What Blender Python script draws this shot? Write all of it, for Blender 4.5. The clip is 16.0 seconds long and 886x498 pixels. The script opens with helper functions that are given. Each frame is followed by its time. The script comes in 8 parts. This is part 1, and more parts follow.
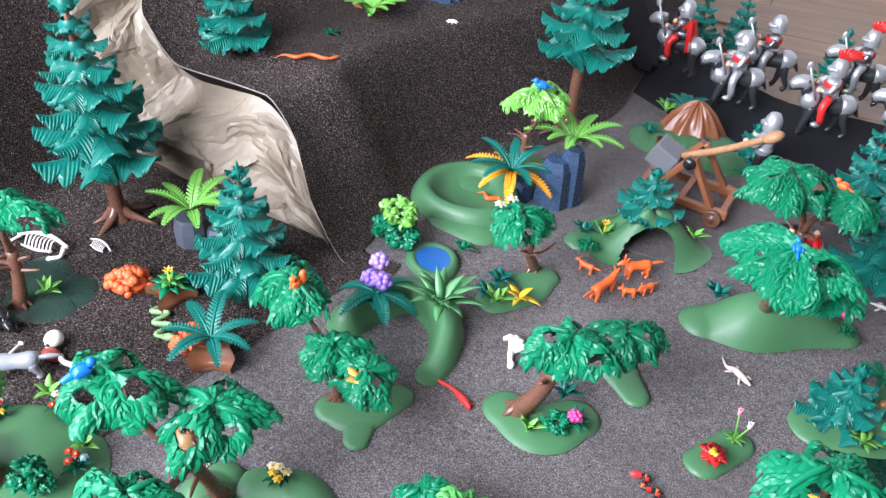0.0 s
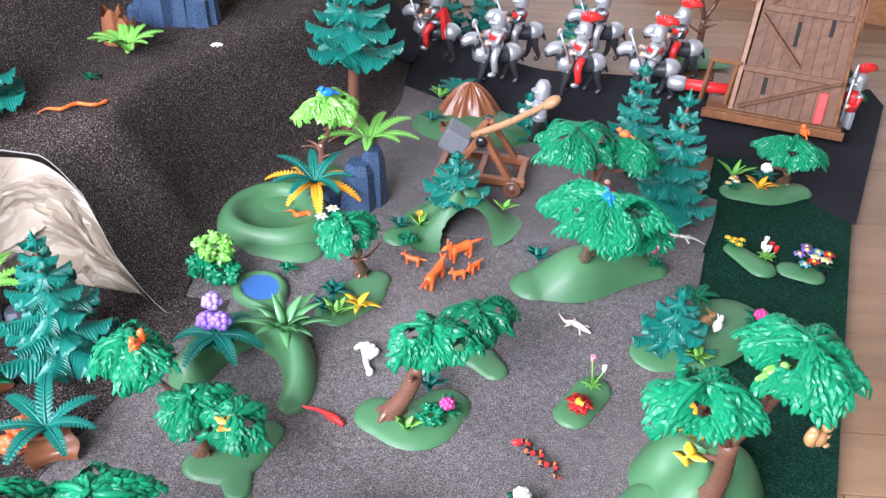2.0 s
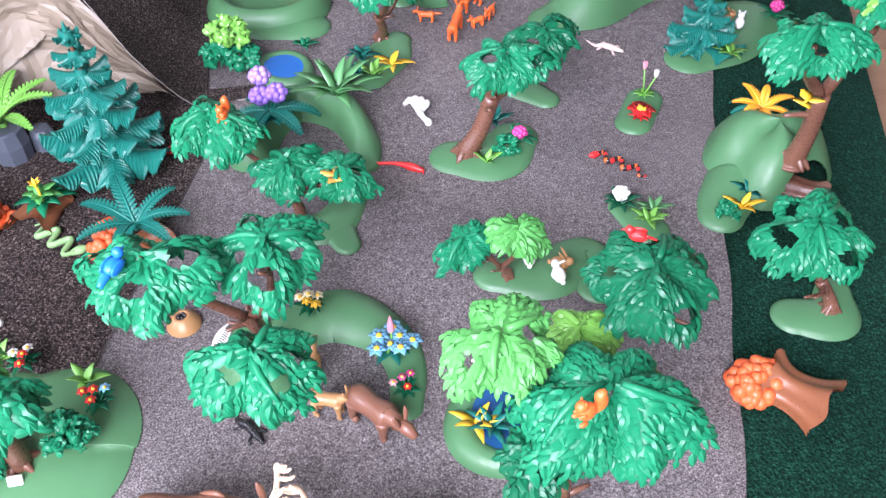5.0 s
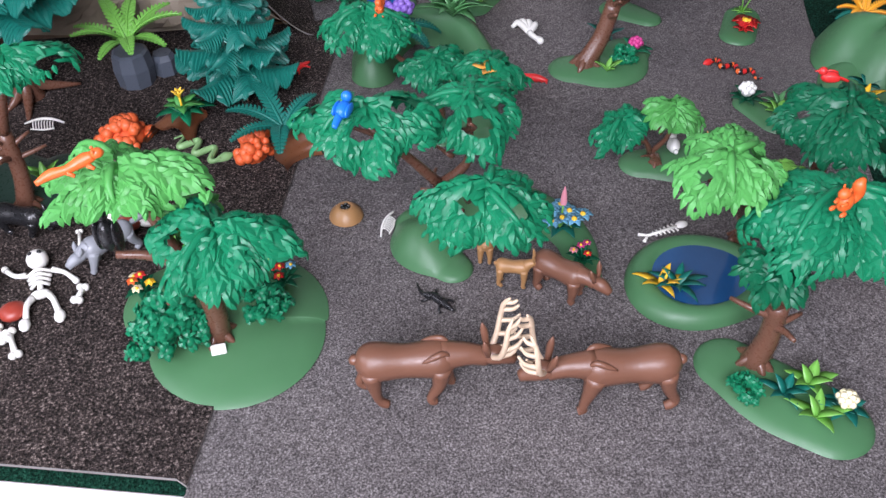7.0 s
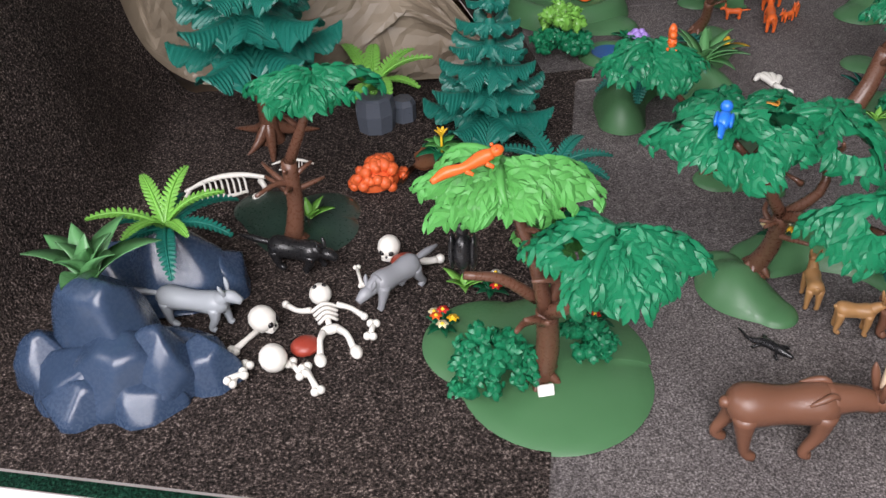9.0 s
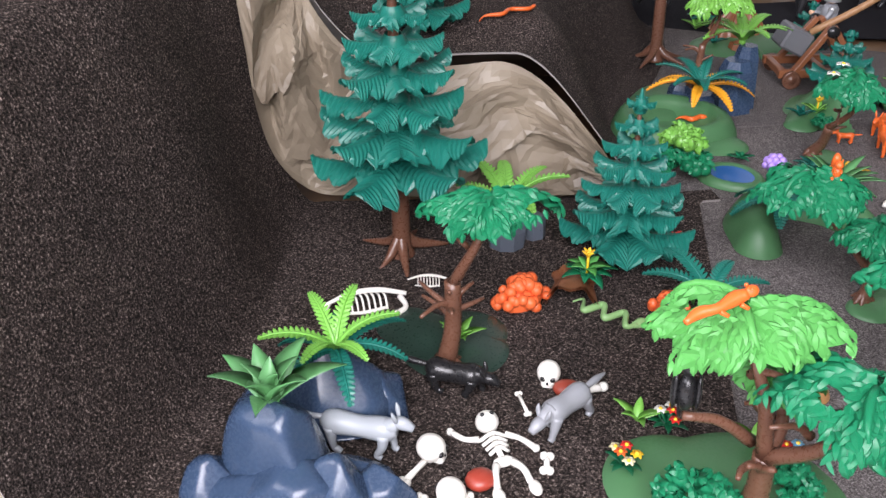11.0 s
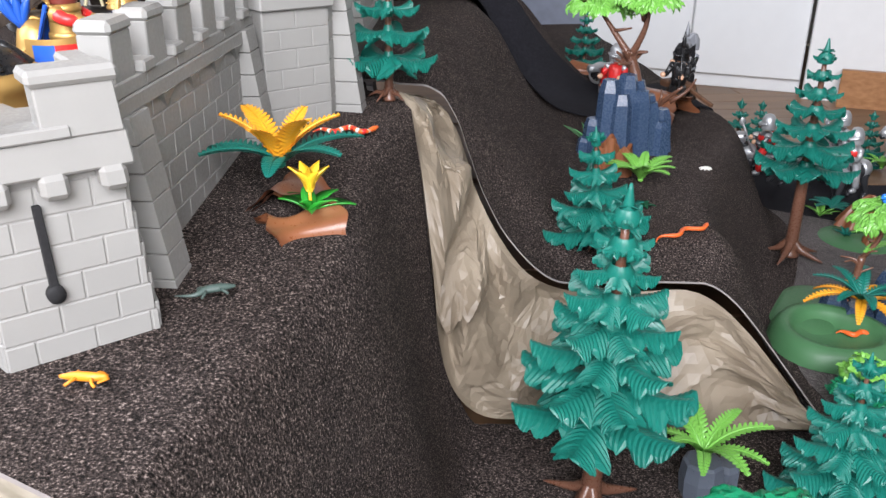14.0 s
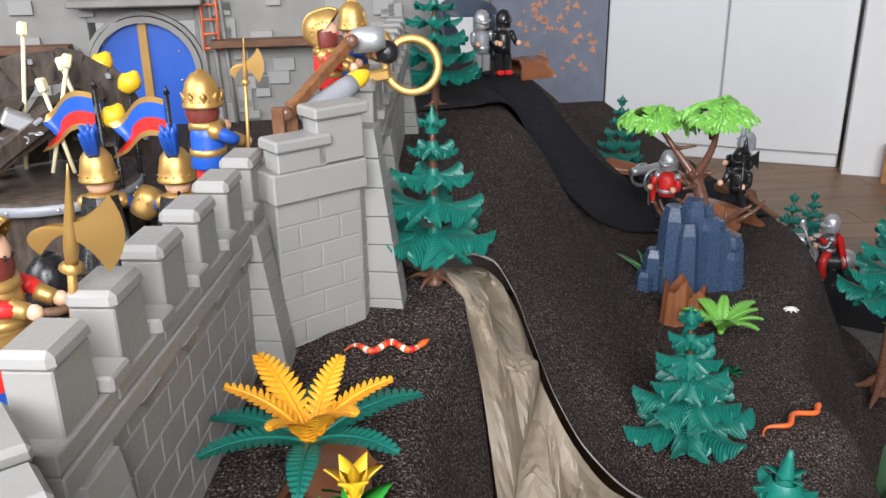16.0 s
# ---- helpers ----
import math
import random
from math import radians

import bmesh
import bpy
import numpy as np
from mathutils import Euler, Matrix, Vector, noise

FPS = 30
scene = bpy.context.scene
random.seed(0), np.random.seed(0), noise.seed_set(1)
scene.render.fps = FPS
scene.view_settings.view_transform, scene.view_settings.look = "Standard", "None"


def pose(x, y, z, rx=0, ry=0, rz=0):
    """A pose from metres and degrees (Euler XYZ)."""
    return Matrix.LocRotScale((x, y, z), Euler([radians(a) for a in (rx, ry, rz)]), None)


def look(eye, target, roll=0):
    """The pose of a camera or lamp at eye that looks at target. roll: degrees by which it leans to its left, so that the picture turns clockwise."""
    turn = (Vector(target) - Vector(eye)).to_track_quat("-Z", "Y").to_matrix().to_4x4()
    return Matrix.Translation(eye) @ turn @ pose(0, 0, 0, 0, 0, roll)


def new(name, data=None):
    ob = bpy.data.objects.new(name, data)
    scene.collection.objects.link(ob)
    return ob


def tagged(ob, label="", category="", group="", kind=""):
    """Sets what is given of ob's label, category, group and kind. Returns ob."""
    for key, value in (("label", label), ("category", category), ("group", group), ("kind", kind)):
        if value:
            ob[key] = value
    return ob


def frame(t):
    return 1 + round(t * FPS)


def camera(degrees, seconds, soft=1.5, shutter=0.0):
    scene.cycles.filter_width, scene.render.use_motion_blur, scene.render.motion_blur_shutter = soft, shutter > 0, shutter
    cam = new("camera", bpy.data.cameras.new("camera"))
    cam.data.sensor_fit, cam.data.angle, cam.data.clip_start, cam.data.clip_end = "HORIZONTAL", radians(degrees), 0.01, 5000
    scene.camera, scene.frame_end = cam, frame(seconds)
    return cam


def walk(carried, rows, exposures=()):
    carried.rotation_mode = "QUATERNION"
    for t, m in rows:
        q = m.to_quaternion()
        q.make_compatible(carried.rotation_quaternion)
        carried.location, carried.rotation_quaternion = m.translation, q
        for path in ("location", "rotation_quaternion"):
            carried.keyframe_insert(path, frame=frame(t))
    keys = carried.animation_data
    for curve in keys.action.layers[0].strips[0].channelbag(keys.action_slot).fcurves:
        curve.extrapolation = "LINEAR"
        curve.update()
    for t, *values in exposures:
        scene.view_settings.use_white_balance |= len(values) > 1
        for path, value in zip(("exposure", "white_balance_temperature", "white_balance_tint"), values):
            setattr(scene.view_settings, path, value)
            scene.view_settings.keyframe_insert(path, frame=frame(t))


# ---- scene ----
cam = camera(54.6, 16.0, soft=1.5)
PATH = [
    (0, (0.158, 0.111, 0.66), (-0.39, 1.626, -0.525), 5.1),
    (0.5, (0.157, 0.103, 0.665), (-0.21, 1.683, -0.506), 4.9),
    (1, (0.148, 0.094, 0.664), (-0.08, 1.71, -0.49), 4.9),
    (1.5, (0.138, 0.096, 0.665), (-0.004, 1.737, -0.469), 4.1),
    (2, (0.099, 0.099, 0.653), (0.049, 1.74, -0.489), 2.7),
    (2.5, (0.055, 0.099, 0.631), (0.122, 1.688, -0.581), 1.9),
    (3, (0.025, 0.101, 0.61), (0.189, 1.605, -0.698), 1.5),
    (3.2, (0.025, 0.103, 0.604), (0.21, 1.579, -0.733), 1.1),
    (5.3, (-0.12, 0.03, 0.571), (0.076, 1.408, -0.866), -1.8),
    (5.5, (-0.139, 0.02, 0.565), (0.054, 1.398, -0.872), -1.8),
    (6, (-0.184, -0.005, 0.544), (0.006, 1.366, -0.899), -1.9),
    (6.5, (-0.23, -0.016, 0.526), (0.022, 1.359, -0.905), -0.7),
    (7, (-0.278, -0.022, 0.502), (0.014, 1.391, -0.883), -1.3),
    (7.3, (-0.302, -0.027, 0.491), (-0.032, 1.449, -0.832), -2.0),
    (7.5, (-0.326, -0.018, 0.492), (-0.068, 1.47, -0.819), -2.0),
    (8, (-0.377, -0.008, 0.475), (-0.16, 1.505, -0.815), -2.3),
    (8.5, (-0.432, 0.026, 0.439), (-0.223, 1.547, -0.842), -1.9),
    (9, (-0.473, 0.025, 0.432), (-0.264, 1.612, -0.766), -2.7),
    (9.2, (-0.482, 0.027, 0.433), (-0.267, 1.641, -0.728), -3.3),
    (11.3, (-0.607, 0.076, 0.445), (-0.389, 1.8, -0.545), -0.7),
    (11.5, (-0.618, 0.08, 0.449), (-0.393, 1.812, -0.527), -0.4),
    (12, (-0.646, 0.1, 0.462), (-0.409, 1.851, -0.475), 0.2),
    (12.5, (-0.676, 0.112, 0.482), (-0.456, 1.893, -0.401), 0.5),
    (13, (-0.7, 0.126, 0.499), (-0.499, 1.921, -0.361), 0.7),
    (13.5, (-0.715, 0.149, 0.519), (-0.53, 1.963, -0.303), 0.8),
    (14, (-0.742, 0.185, 0.538), (-0.557, 2.01, -0.259), 0.6),
    (14.5, (-0.767, 0.228, 0.563), (-0.579, 2.059, -0.219), 0.5),
    (15, (-0.782, 0.278, 0.581), (-0.595, 2.117, -0.183), 0.3),
    (15.5, (-0.778, 0.353, 0.598), (-0.585, 2.198, -0.149), 0.1),
    (16, (-0.77, 0.403, 0.6), (-0.575, 2.262, -0.11), -0.7),
]
walk(cam, [(t, look(eye, target, roll)) for t, eye, target, roll in PATH],
     [(0.0, 0.95, 6100, 19), (3.2, 1.25, 6100, 24), (5.5, 0.74, 6150, 30), (6.3, 0.24, 6200, 23), (7.0, -0.14, 6250, 24), (9.2, -0.45, 6950, 20), (11.5, 0.24, 6650, 22), (12.5, 0.42, 6550, 20), (16.0, 0.03, 6700, 15)])

# ---- light: daylight from a wide window behind the camera ----
world = bpy.data.worlds.new("sky")
scene.world = world
world.use_nodes = True
wn = world.node_tree
sky = wn.nodes.new("ShaderNodeTexSky")
sky.sky_type, sky.sun_disc = "NISHITA", False
sky.sun_elevation, sky.sun_rotation = radians(38), radians(150)
wn.links.new(sky.outputs[0], wn.nodes["Background"].inputs[0])
wn.nodes["Background"].inputs[1].default_value = 0.12


def window_light(name, m, sx, sy, watts, colour):
    data = bpy.data.lights.new(name, "AREA")
    data.shape, data.size, data.size_y, data.energy, data.color = "RECTANGLE", sx, sy, watts, colour
    ob = new(name, data)
    ob.matrix_basis = m
    return ob


window_light("window_daylight", look((-0.86, -0.92, 1.30), (-0.50, 0.6, 0.1)), 1.5, 1.1, 98, (0.91, 0.96, 1.0))
window_light("side_window_daylight", look((-2.35, 0.4, 1.5), (-0.3, 0.9, 0.2)), 1.3, 1.2, 46, (0.88, 0.94, 1.0))


# ---- materials ----
def node_mat(name):
    m = bpy.data.materials.new(name)
    m.use_nodes = True
    nt = m.node_tree
    return m, nt, nt.nodes["Principled BSDF"]


def noise_tex(nt, scale, detail=3.0, kind="ShaderNodeTexNoise"):
    g = nt.nodes.new("ShaderNodeNewGeometry")
    n = nt.nodes.new(kind)
    n.inputs["Scale"].default_value = scale
    if "Detail" in n.inputs:
        n.inputs["Detail"].default_value = detail
    nt.links.new(g.outputs["Position"], n.inputs["Vector"])
    return n


def ramp(nt, src, stops):
    r = nt.nodes.new("ShaderNodeValToRGB")
    while len(r.color_ramp.elements) < len(stops):
        r.color_ramp.elements.new(0.5)
    for e, (p, c) in zip(r.color_ramp.elements, stops):
        e.position, e.color = p, (*c, 1)
    nt.links.new(src, r.inputs[0])
    return r


def mixed(nt, fac, a, b, mode="MIX"):
    x = nt.nodes.new("ShaderNodeMix")
    x.data_type, x.blend_type = "RGBA", mode
    for sock, val in ((x.inputs[0], fac), (x.inputs[6], a), (x.inputs[7], b)):
        if hasattr(val, "is_linked"):
            nt.links.new(val, sock)
        else:
            sock.default_value = val if isinstance(val, (int, float)) else (*val, 1)
    return x.outputs[2]


def bump(nt, bsdf, height, strength, distance):
    b = nt.nodes.new("ShaderNodeBump")
    b.inputs["Strength"].default_value, b.inputs["Distance"].default_value = strength, distance
    nt.links.new(height, b.inputs["Height"])
    nt.links.new(b.outputs[0], bsdf.inputs["Normal"])


def scaled(c, k):
    return tuple(min(1.0, v * k) for v in c)


def plastic(name, rgb, rough=0.34, vary=0.16, grain=0.25, metal=0.0, spec=0.5):
    """Moulded toy plastic: cloudy tone, dust and scuffs in the gloss, slight grain."""
    m, nt, b = node_mat(name)
    big, fine = noise_tex(nt, 28, 2), noise_tex(nt, 420, 3)
    col = mixed(nt, big.outputs[0], scaled(rgb, 1 - vary), scaled(rgb, 1 + vary))
    dust = ramp(nt, fine.outputs[0], [(0.45, (0, 0, 0)), (0.8, (1, 1, 1))])
    dim = nt.nodes.new("ShaderNodeMath")
    dim.operation = "MULTIPLY"
    dim.inputs[1].default_value = 0.0 if metal else 0.03
    nt.links.new(dust.outputs[0], dim.inputs[0])
    pale = tuple(0.8 * c + 0.12 for c in rgb)
    nt.links.new(mixed(nt, dim.outputs[0], col, pale), b.inputs["Base Color"])
    rr = ramp(nt, fine.outputs[0], [(0.3, (rough * 0.8,) * 3), (0.75, (min(1, rough * 1.45),) * 3)])
    if metal:
        b.inputs["Roughness"].default_value = rough
    else:
        nt.links.new(rr.outputs[0], b.inputs["Roughness"])
    b.inputs["Metallic"].default_value = metal
    b.inputs["Specular IOR Level"].default_value = spec
    bump(nt, b, fine.outputs[0], grain, 0.0002)
    return m


def carpet_mat(name, dark, mid, speck, size, strength, speckle=0.72, looped=True, curl=None):
    """Looped or felted pile: clumped fibres with pale flecks."""
    m, nt, b = node_mat(name)
    fib = noise_tex(nt, size, 4)
    fib.inputs["Roughness"].default_value = 0.75
    loops = noise_tex(nt, size * 0.55, 2, "ShaderNodeTexVoronoi")
    cloud = noise_tex(nt, 9, 3)
    base = ramp(nt, fib.outputs[0], [(0.40, dark), (0.56, mid), (speckle, speck)])
    tone = mixed(nt, cloud.outputs[0], (0.72, 0.72, 0.74), (1.2, 1.17, 1.13))
    fuzz = noise_tex(nt, size * 0.17, 3)
    mottle = mixed(nt, fuzz.outputs[0], (0.62, 0.62, 0.62), (1.38, 1.38, 1.38))
    both = mixed(nt, 1.0, mixed(nt, 1.0, base.outputs[0], tone, "MULTIPLY"), mottle, "MULTIPLY")
    if curl:
        # scattered pale yarn curls, one in some of the cells
        cells = noise_tex(nt, 300, 2, "ShaderNodeTexVoronoi")
        spot = ramp(nt, cells.outputs["Distance"], [(0.18, (1, 1, 1)), (0.42, (0, 0, 0))])
        pick = ramp(nt, cells.outputs["Color"], [(0.50, (0, 0, 0)), (0.62, (0.75, 0.75, 0.75))])
        both = mixed(nt, mixed(nt, 1.0, spot.outputs[0], pick.outputs[0], "MULTIPLY"), both, curl)
    nt.links.new(both, b.inputs["Base Color"])
    b.inputs["Roughness"].default_value = 0.95
    b.inputs["Specular IOR Level"].default_value = 0.12
    add = nt.nodes.new("ShaderNodeMath")
    add.operation = "ADD"
    nt.links.new(fib.outputs[0], add.inputs[0])
    nt.links.new(loops.outputs[0] if looped else fuzz.outputs[0], add.inputs[1])
    bump(nt, b, add.outputs[0], strength, 0.0022)
    return m


def wood_mat(name, a, b_, scale=(2.0, 26, 26), rough=0.45, seed=0.0):
    m, nt, b = node_mat(name)
    g = nt.nodes.new("ShaderNodeNewGeometry")
    mp = nt.nodes.new("ShaderNodeMapping")
    mp.inputs["Scale"].default_value, mp.inputs["Location"].default_value = scale, (seed, seed, seed)
    nt.links.new(g.outputs["Position"], mp.inputs[0])
    n = nt.nodes.new("ShaderNodeTexNoise")
    n.inputs["Scale"].default_value, n.inputs["Detail"].default_value = 2.0, 6
    nt.links.new(mp.outputs[0], n.inputs["Vector"])
    r = ramp(nt, n.outputs[0], [(0.3, a), (0.7, b_)])
    info = nt.nodes.new("ShaderNodeObjectInfo")
    tone = mixed(nt, info.outputs["Random"], (0.85, 0.85, 0.85), (1.12, 1.1, 1.08))
    nt.links.new(mixed(nt, 1.0, r.outputs[0], tone, "MULTIPLY"), b.inputs["Base Color"])
    b.inputs["Roughness"].default_value = rough
    b.inputs["Specular IOR Level"].default_value = 0.3
    bump(nt, b, n.outputs[0], 0.15, 0.001)
    return m


GREEN = plastic("leaf_green_plastic", (0.002, 0.160, 0.070), 0.33, spec=0.28)
GREEN2 = plastic("leaf_deep_green_plastic", (0.001, 0.098, 0.042), 0.33, spec=0.28)
LIME = plastic("leaf_lime_plastic", (0.070, 0.300, 0.070), 0.40, spec=0.28)
TEAL = plastic("fir_teal_plastic", (0.003, 0.135, 0.102), 0.36, spec=0.38)
FERN = plastic("fern_green_plastic", (0.15, 0.40, 0.065), 0.32)
AGAVE = plastic("agave_green_plastic", (0.085, 0.260, 0.095), 0.34)
MOUND = plastic("mound_green_plastic", (0.056, 0.160, 0.068), 0.40, 0.1, 0.08, spec=0.4)
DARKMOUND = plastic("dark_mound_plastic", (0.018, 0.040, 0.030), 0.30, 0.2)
BROWN = plastic("trunk_brown_plastic", (0.130, 0.058, 0.036), 0.28, 0.2)
REDBROWN = plastic("log_redbrown_plastic", (0.22, 0.080, 0.035), 0.32, 0.2)
DEER = plastic("deer_brown_plastic", (0.165, 0.072, 0.043), 0.36, 0.18)
FAWN = plastic("fawn_tan_plastic", (0.36, 0.19, 0.075), 0.36)
TAN = plastic("antler_tan_plastic", (0.62, 0.47, 0.33), 0.4)
ORANGE = plastic("orange_plastic", (0.72, 0.125, 0.022), 0.36)
CORAL = plastic("coral_orange_plastic", (0.74, 0.13, 0.035), 0.4)
YELLOW = plastic("yellow_plastic", (0.83, 0.50, 0.025), 0.36)
GOLDFERN = plastic("amber_fern_plastic", (0.80, 0.36, 0.02), 0.36)
RED = plastic("red_plastic", (0.62, 0.025, 0.022), 0.34)
PINK = plastic("pink_plastic", (0.78, 0.30, 0.36), 0.4)
MAGENTA = plastic("magenta_plastic", (0.55, 0.05, 0.22), 0.4)
PURPLE = plastic("purple_plastic", (0.25, 0.14, 0.52), 0.4)
LILAC = plastic("lilac_plastic", (0.34, 0.22, 0.58), 0.4)
SKYBLUE = plastic("pale_blue_plastic", (0.16, 0.42, 0.60), 0.4)
BLUE = plastic("bird_blue_plastic", (0.01, 0.16, 0.62), 0.32)
WHITE = plastic("white_plastic", (0.80, 0.79, 0.74), 0.38, 0.06)
CREAM = plastic("cream_plastic", (0.78, 0.70, 0.45), 0.38, 0.06)
BONE = plastic("bone_plastic", (0.76, 0.74, 0.68), 0.42, 0.06)
BLACK = plastic("black_plastic", (0.012, 0.012, 0.013), 0.28)
GREY = plastic("grey_plastic", (0.25, 0.26, 0.28), 0.36)
ROCK = plastic("slate_blue_plastic", (0.034, 0.060, 0.110), 0.25, 0.12, 0.05)
SILVER = plastic("silver_plastic", (0.46, 0.47, 0.48), 0.40, 0.12, 0.2, 0.6)
GOLD = plastic("gold_plastic", (0.50, 0.30, 0.095), 0.42, 0.14, 0.3, 0.65)
SKIN = plastic("peach_plastic", (0.72, 0.42, 0.27), 0.4)
ROYAL = plastic("royal_blue_plastic", (0.012, 0.085, 0.42), 0.36)
# matt black for solid bars that paint in the shade inside openings
GAPBLACK = plastic("gap_shade_black", (0.008, 0.008, 0.009), 0.9)
WATER = plastic("pond_blue_plastic", (0.010, 0.060, 0.16), 0.10, 0.3, 0.1)
STONE = plastic("castle_grey_plastic", (0.265, 0.260, 0.245), 0.46, 0.08, 0.3)
STONE2 = plastic("castle_weathered_plastic", (0.205, 0.20, 0.185), 0.5, 0.22, 0.5)
PLANK = wood_mat("toy_plank_plastic", (0.095, 0.045, 0.025), (0.175, 0.086, 0.048), (30, 160, 30), 0.62)
PLANKD = wood_mat("toy_dark_plank_plastic", (0.035, 0.026, 0.021), (0.095, 0.075, 0.060), (60, 160, 30), 0.45)
CARPET_DARK = carpet_mat("dark_loop_carpet", (0.003, 0.0025, 0.0025), (0.062, 0.048, 0.043), (0.46, 0.38, 0.34), 560, 0.7, 0.70, True, (0.235, 0.195, 0.175))
CARPET_GREY = carpet_mat("grey_felt_carpet", (0.046, 0.041, 0.041), (0.180, 0.163, 0.160), (0.52, 0.49, 0.49), 700, 0.55, 0.75, False)
CARPET_GREEN = carpet_mat("green_pile_carpet", (0.0010, 0.011, 0.006), (0.005, 0.046, 0.027), (0.040, 0.155, 0.095), 520, 0.9, 0.75)
FELT = carpet_mat("black_felt", (0.011, 0.011, 0.014), (0.022, 0.022, 0.027), (0.045, 0.045, 0.052), 900, 0.3)
CUT = plastic("carpet_cut_edge", (0.22, 0.20, 0.19), 0.9, 0.3, 0.9)
LAMINATE = wood_mat("oak_laminate", (0.170, 0.096, 0.052), (0.255, 0.156, 0.090), (2.2, 16, 16), 0.42)
PALEBOARD = wood_mat("limed_board", (0.13, 0.115, 0.085), (0.27, 0.25, 0.205), (14, 14, 45), 0.7)
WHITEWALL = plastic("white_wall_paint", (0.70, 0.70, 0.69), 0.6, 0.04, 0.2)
# tone for unseen walls and ceiling, kept dark to cut bounced fill light
ROOMWALL = plastic("low_bounce_wall", (0.27, 0.26, 0.25), 0.7, 0.05, 0.2)
WARDROBE = plastic("white_cupboard_front", (0.66, 0.67, 0.67), 0.35, 0.03, 0.1)
SLATEPOSTER = plastic("slate_poster", (0.16, 0.18, 0.23), 0.55, 0.25)
SKIRT = wood_mat("oak_skirting", (0.28, 0.13, 0.055), (0.40, 0.20, 0.09), (6, 60, 60), 0.4)


def paper_mat():
    m, nt, b = node_mat("crumpled_kraft_paper")
    big, fine = noise_tex(nt, 14, 4), noise_tex(nt, 180, 4)
    c = ramp(nt, big.outputs[0], [(0.3, (0.165, 0.130, 0.092)), (0.7, (0.285, 0.236, 0.175))])
    nt.links.new(c.outputs[0], b.inputs["Base Color"])
    b.inputs["Roughness"].default_value = 0.48
    cells = noise_tex(nt, 26, 2, "ShaderNodeTexVoronoi")
    cells.feature = "DISTANCE_TO_EDGE"
    add = nt.nodes.new("ShaderNodeMath")
    add.operation = "MULTIPLY_ADD"
    add.inputs[1].default_value = 0.12
    nt.links.new(fine.outputs[0], add.inputs[0])
    nt.links.new(cells.outputs[0], add.inputs[2])
    bump(nt, b, add.outputs[0], 0.14, 0.004)
    return m


PAPER = paper_mat()


# ---- mesh helpers ----
def V(*a):
    return Vector(a)


def smooth(t):
    t = max(0.0, min(1.0, t))
    return t * t * (3 - 2 * t)


def spline(pts, n):
    """n + 1 samples of a Catmull-Rom curve through the given tuples."""
    p = [Vector(q) if len(q) == 3 else np.array(q, float) for q in pts]
    p = [np.array(q, float) for q in p]
    p = [2 * p[0] - p[1]] + p + [2 * p[-1] - p[-2]]
    out, segs = [], len(p) - 3
    for i in range(n + 1):
        u = i / n * segs
        k = min(int(u), segs - 1)
        t = u - k
        a, b, c, d = p[k : k + 4]
        out.append(0.5 * (2 * b + (c - a) * t + (2 * a - 5 * b + 4 * c - d) * t * t + (3 * b - 3 * c + d - a) * t**3))
    return out


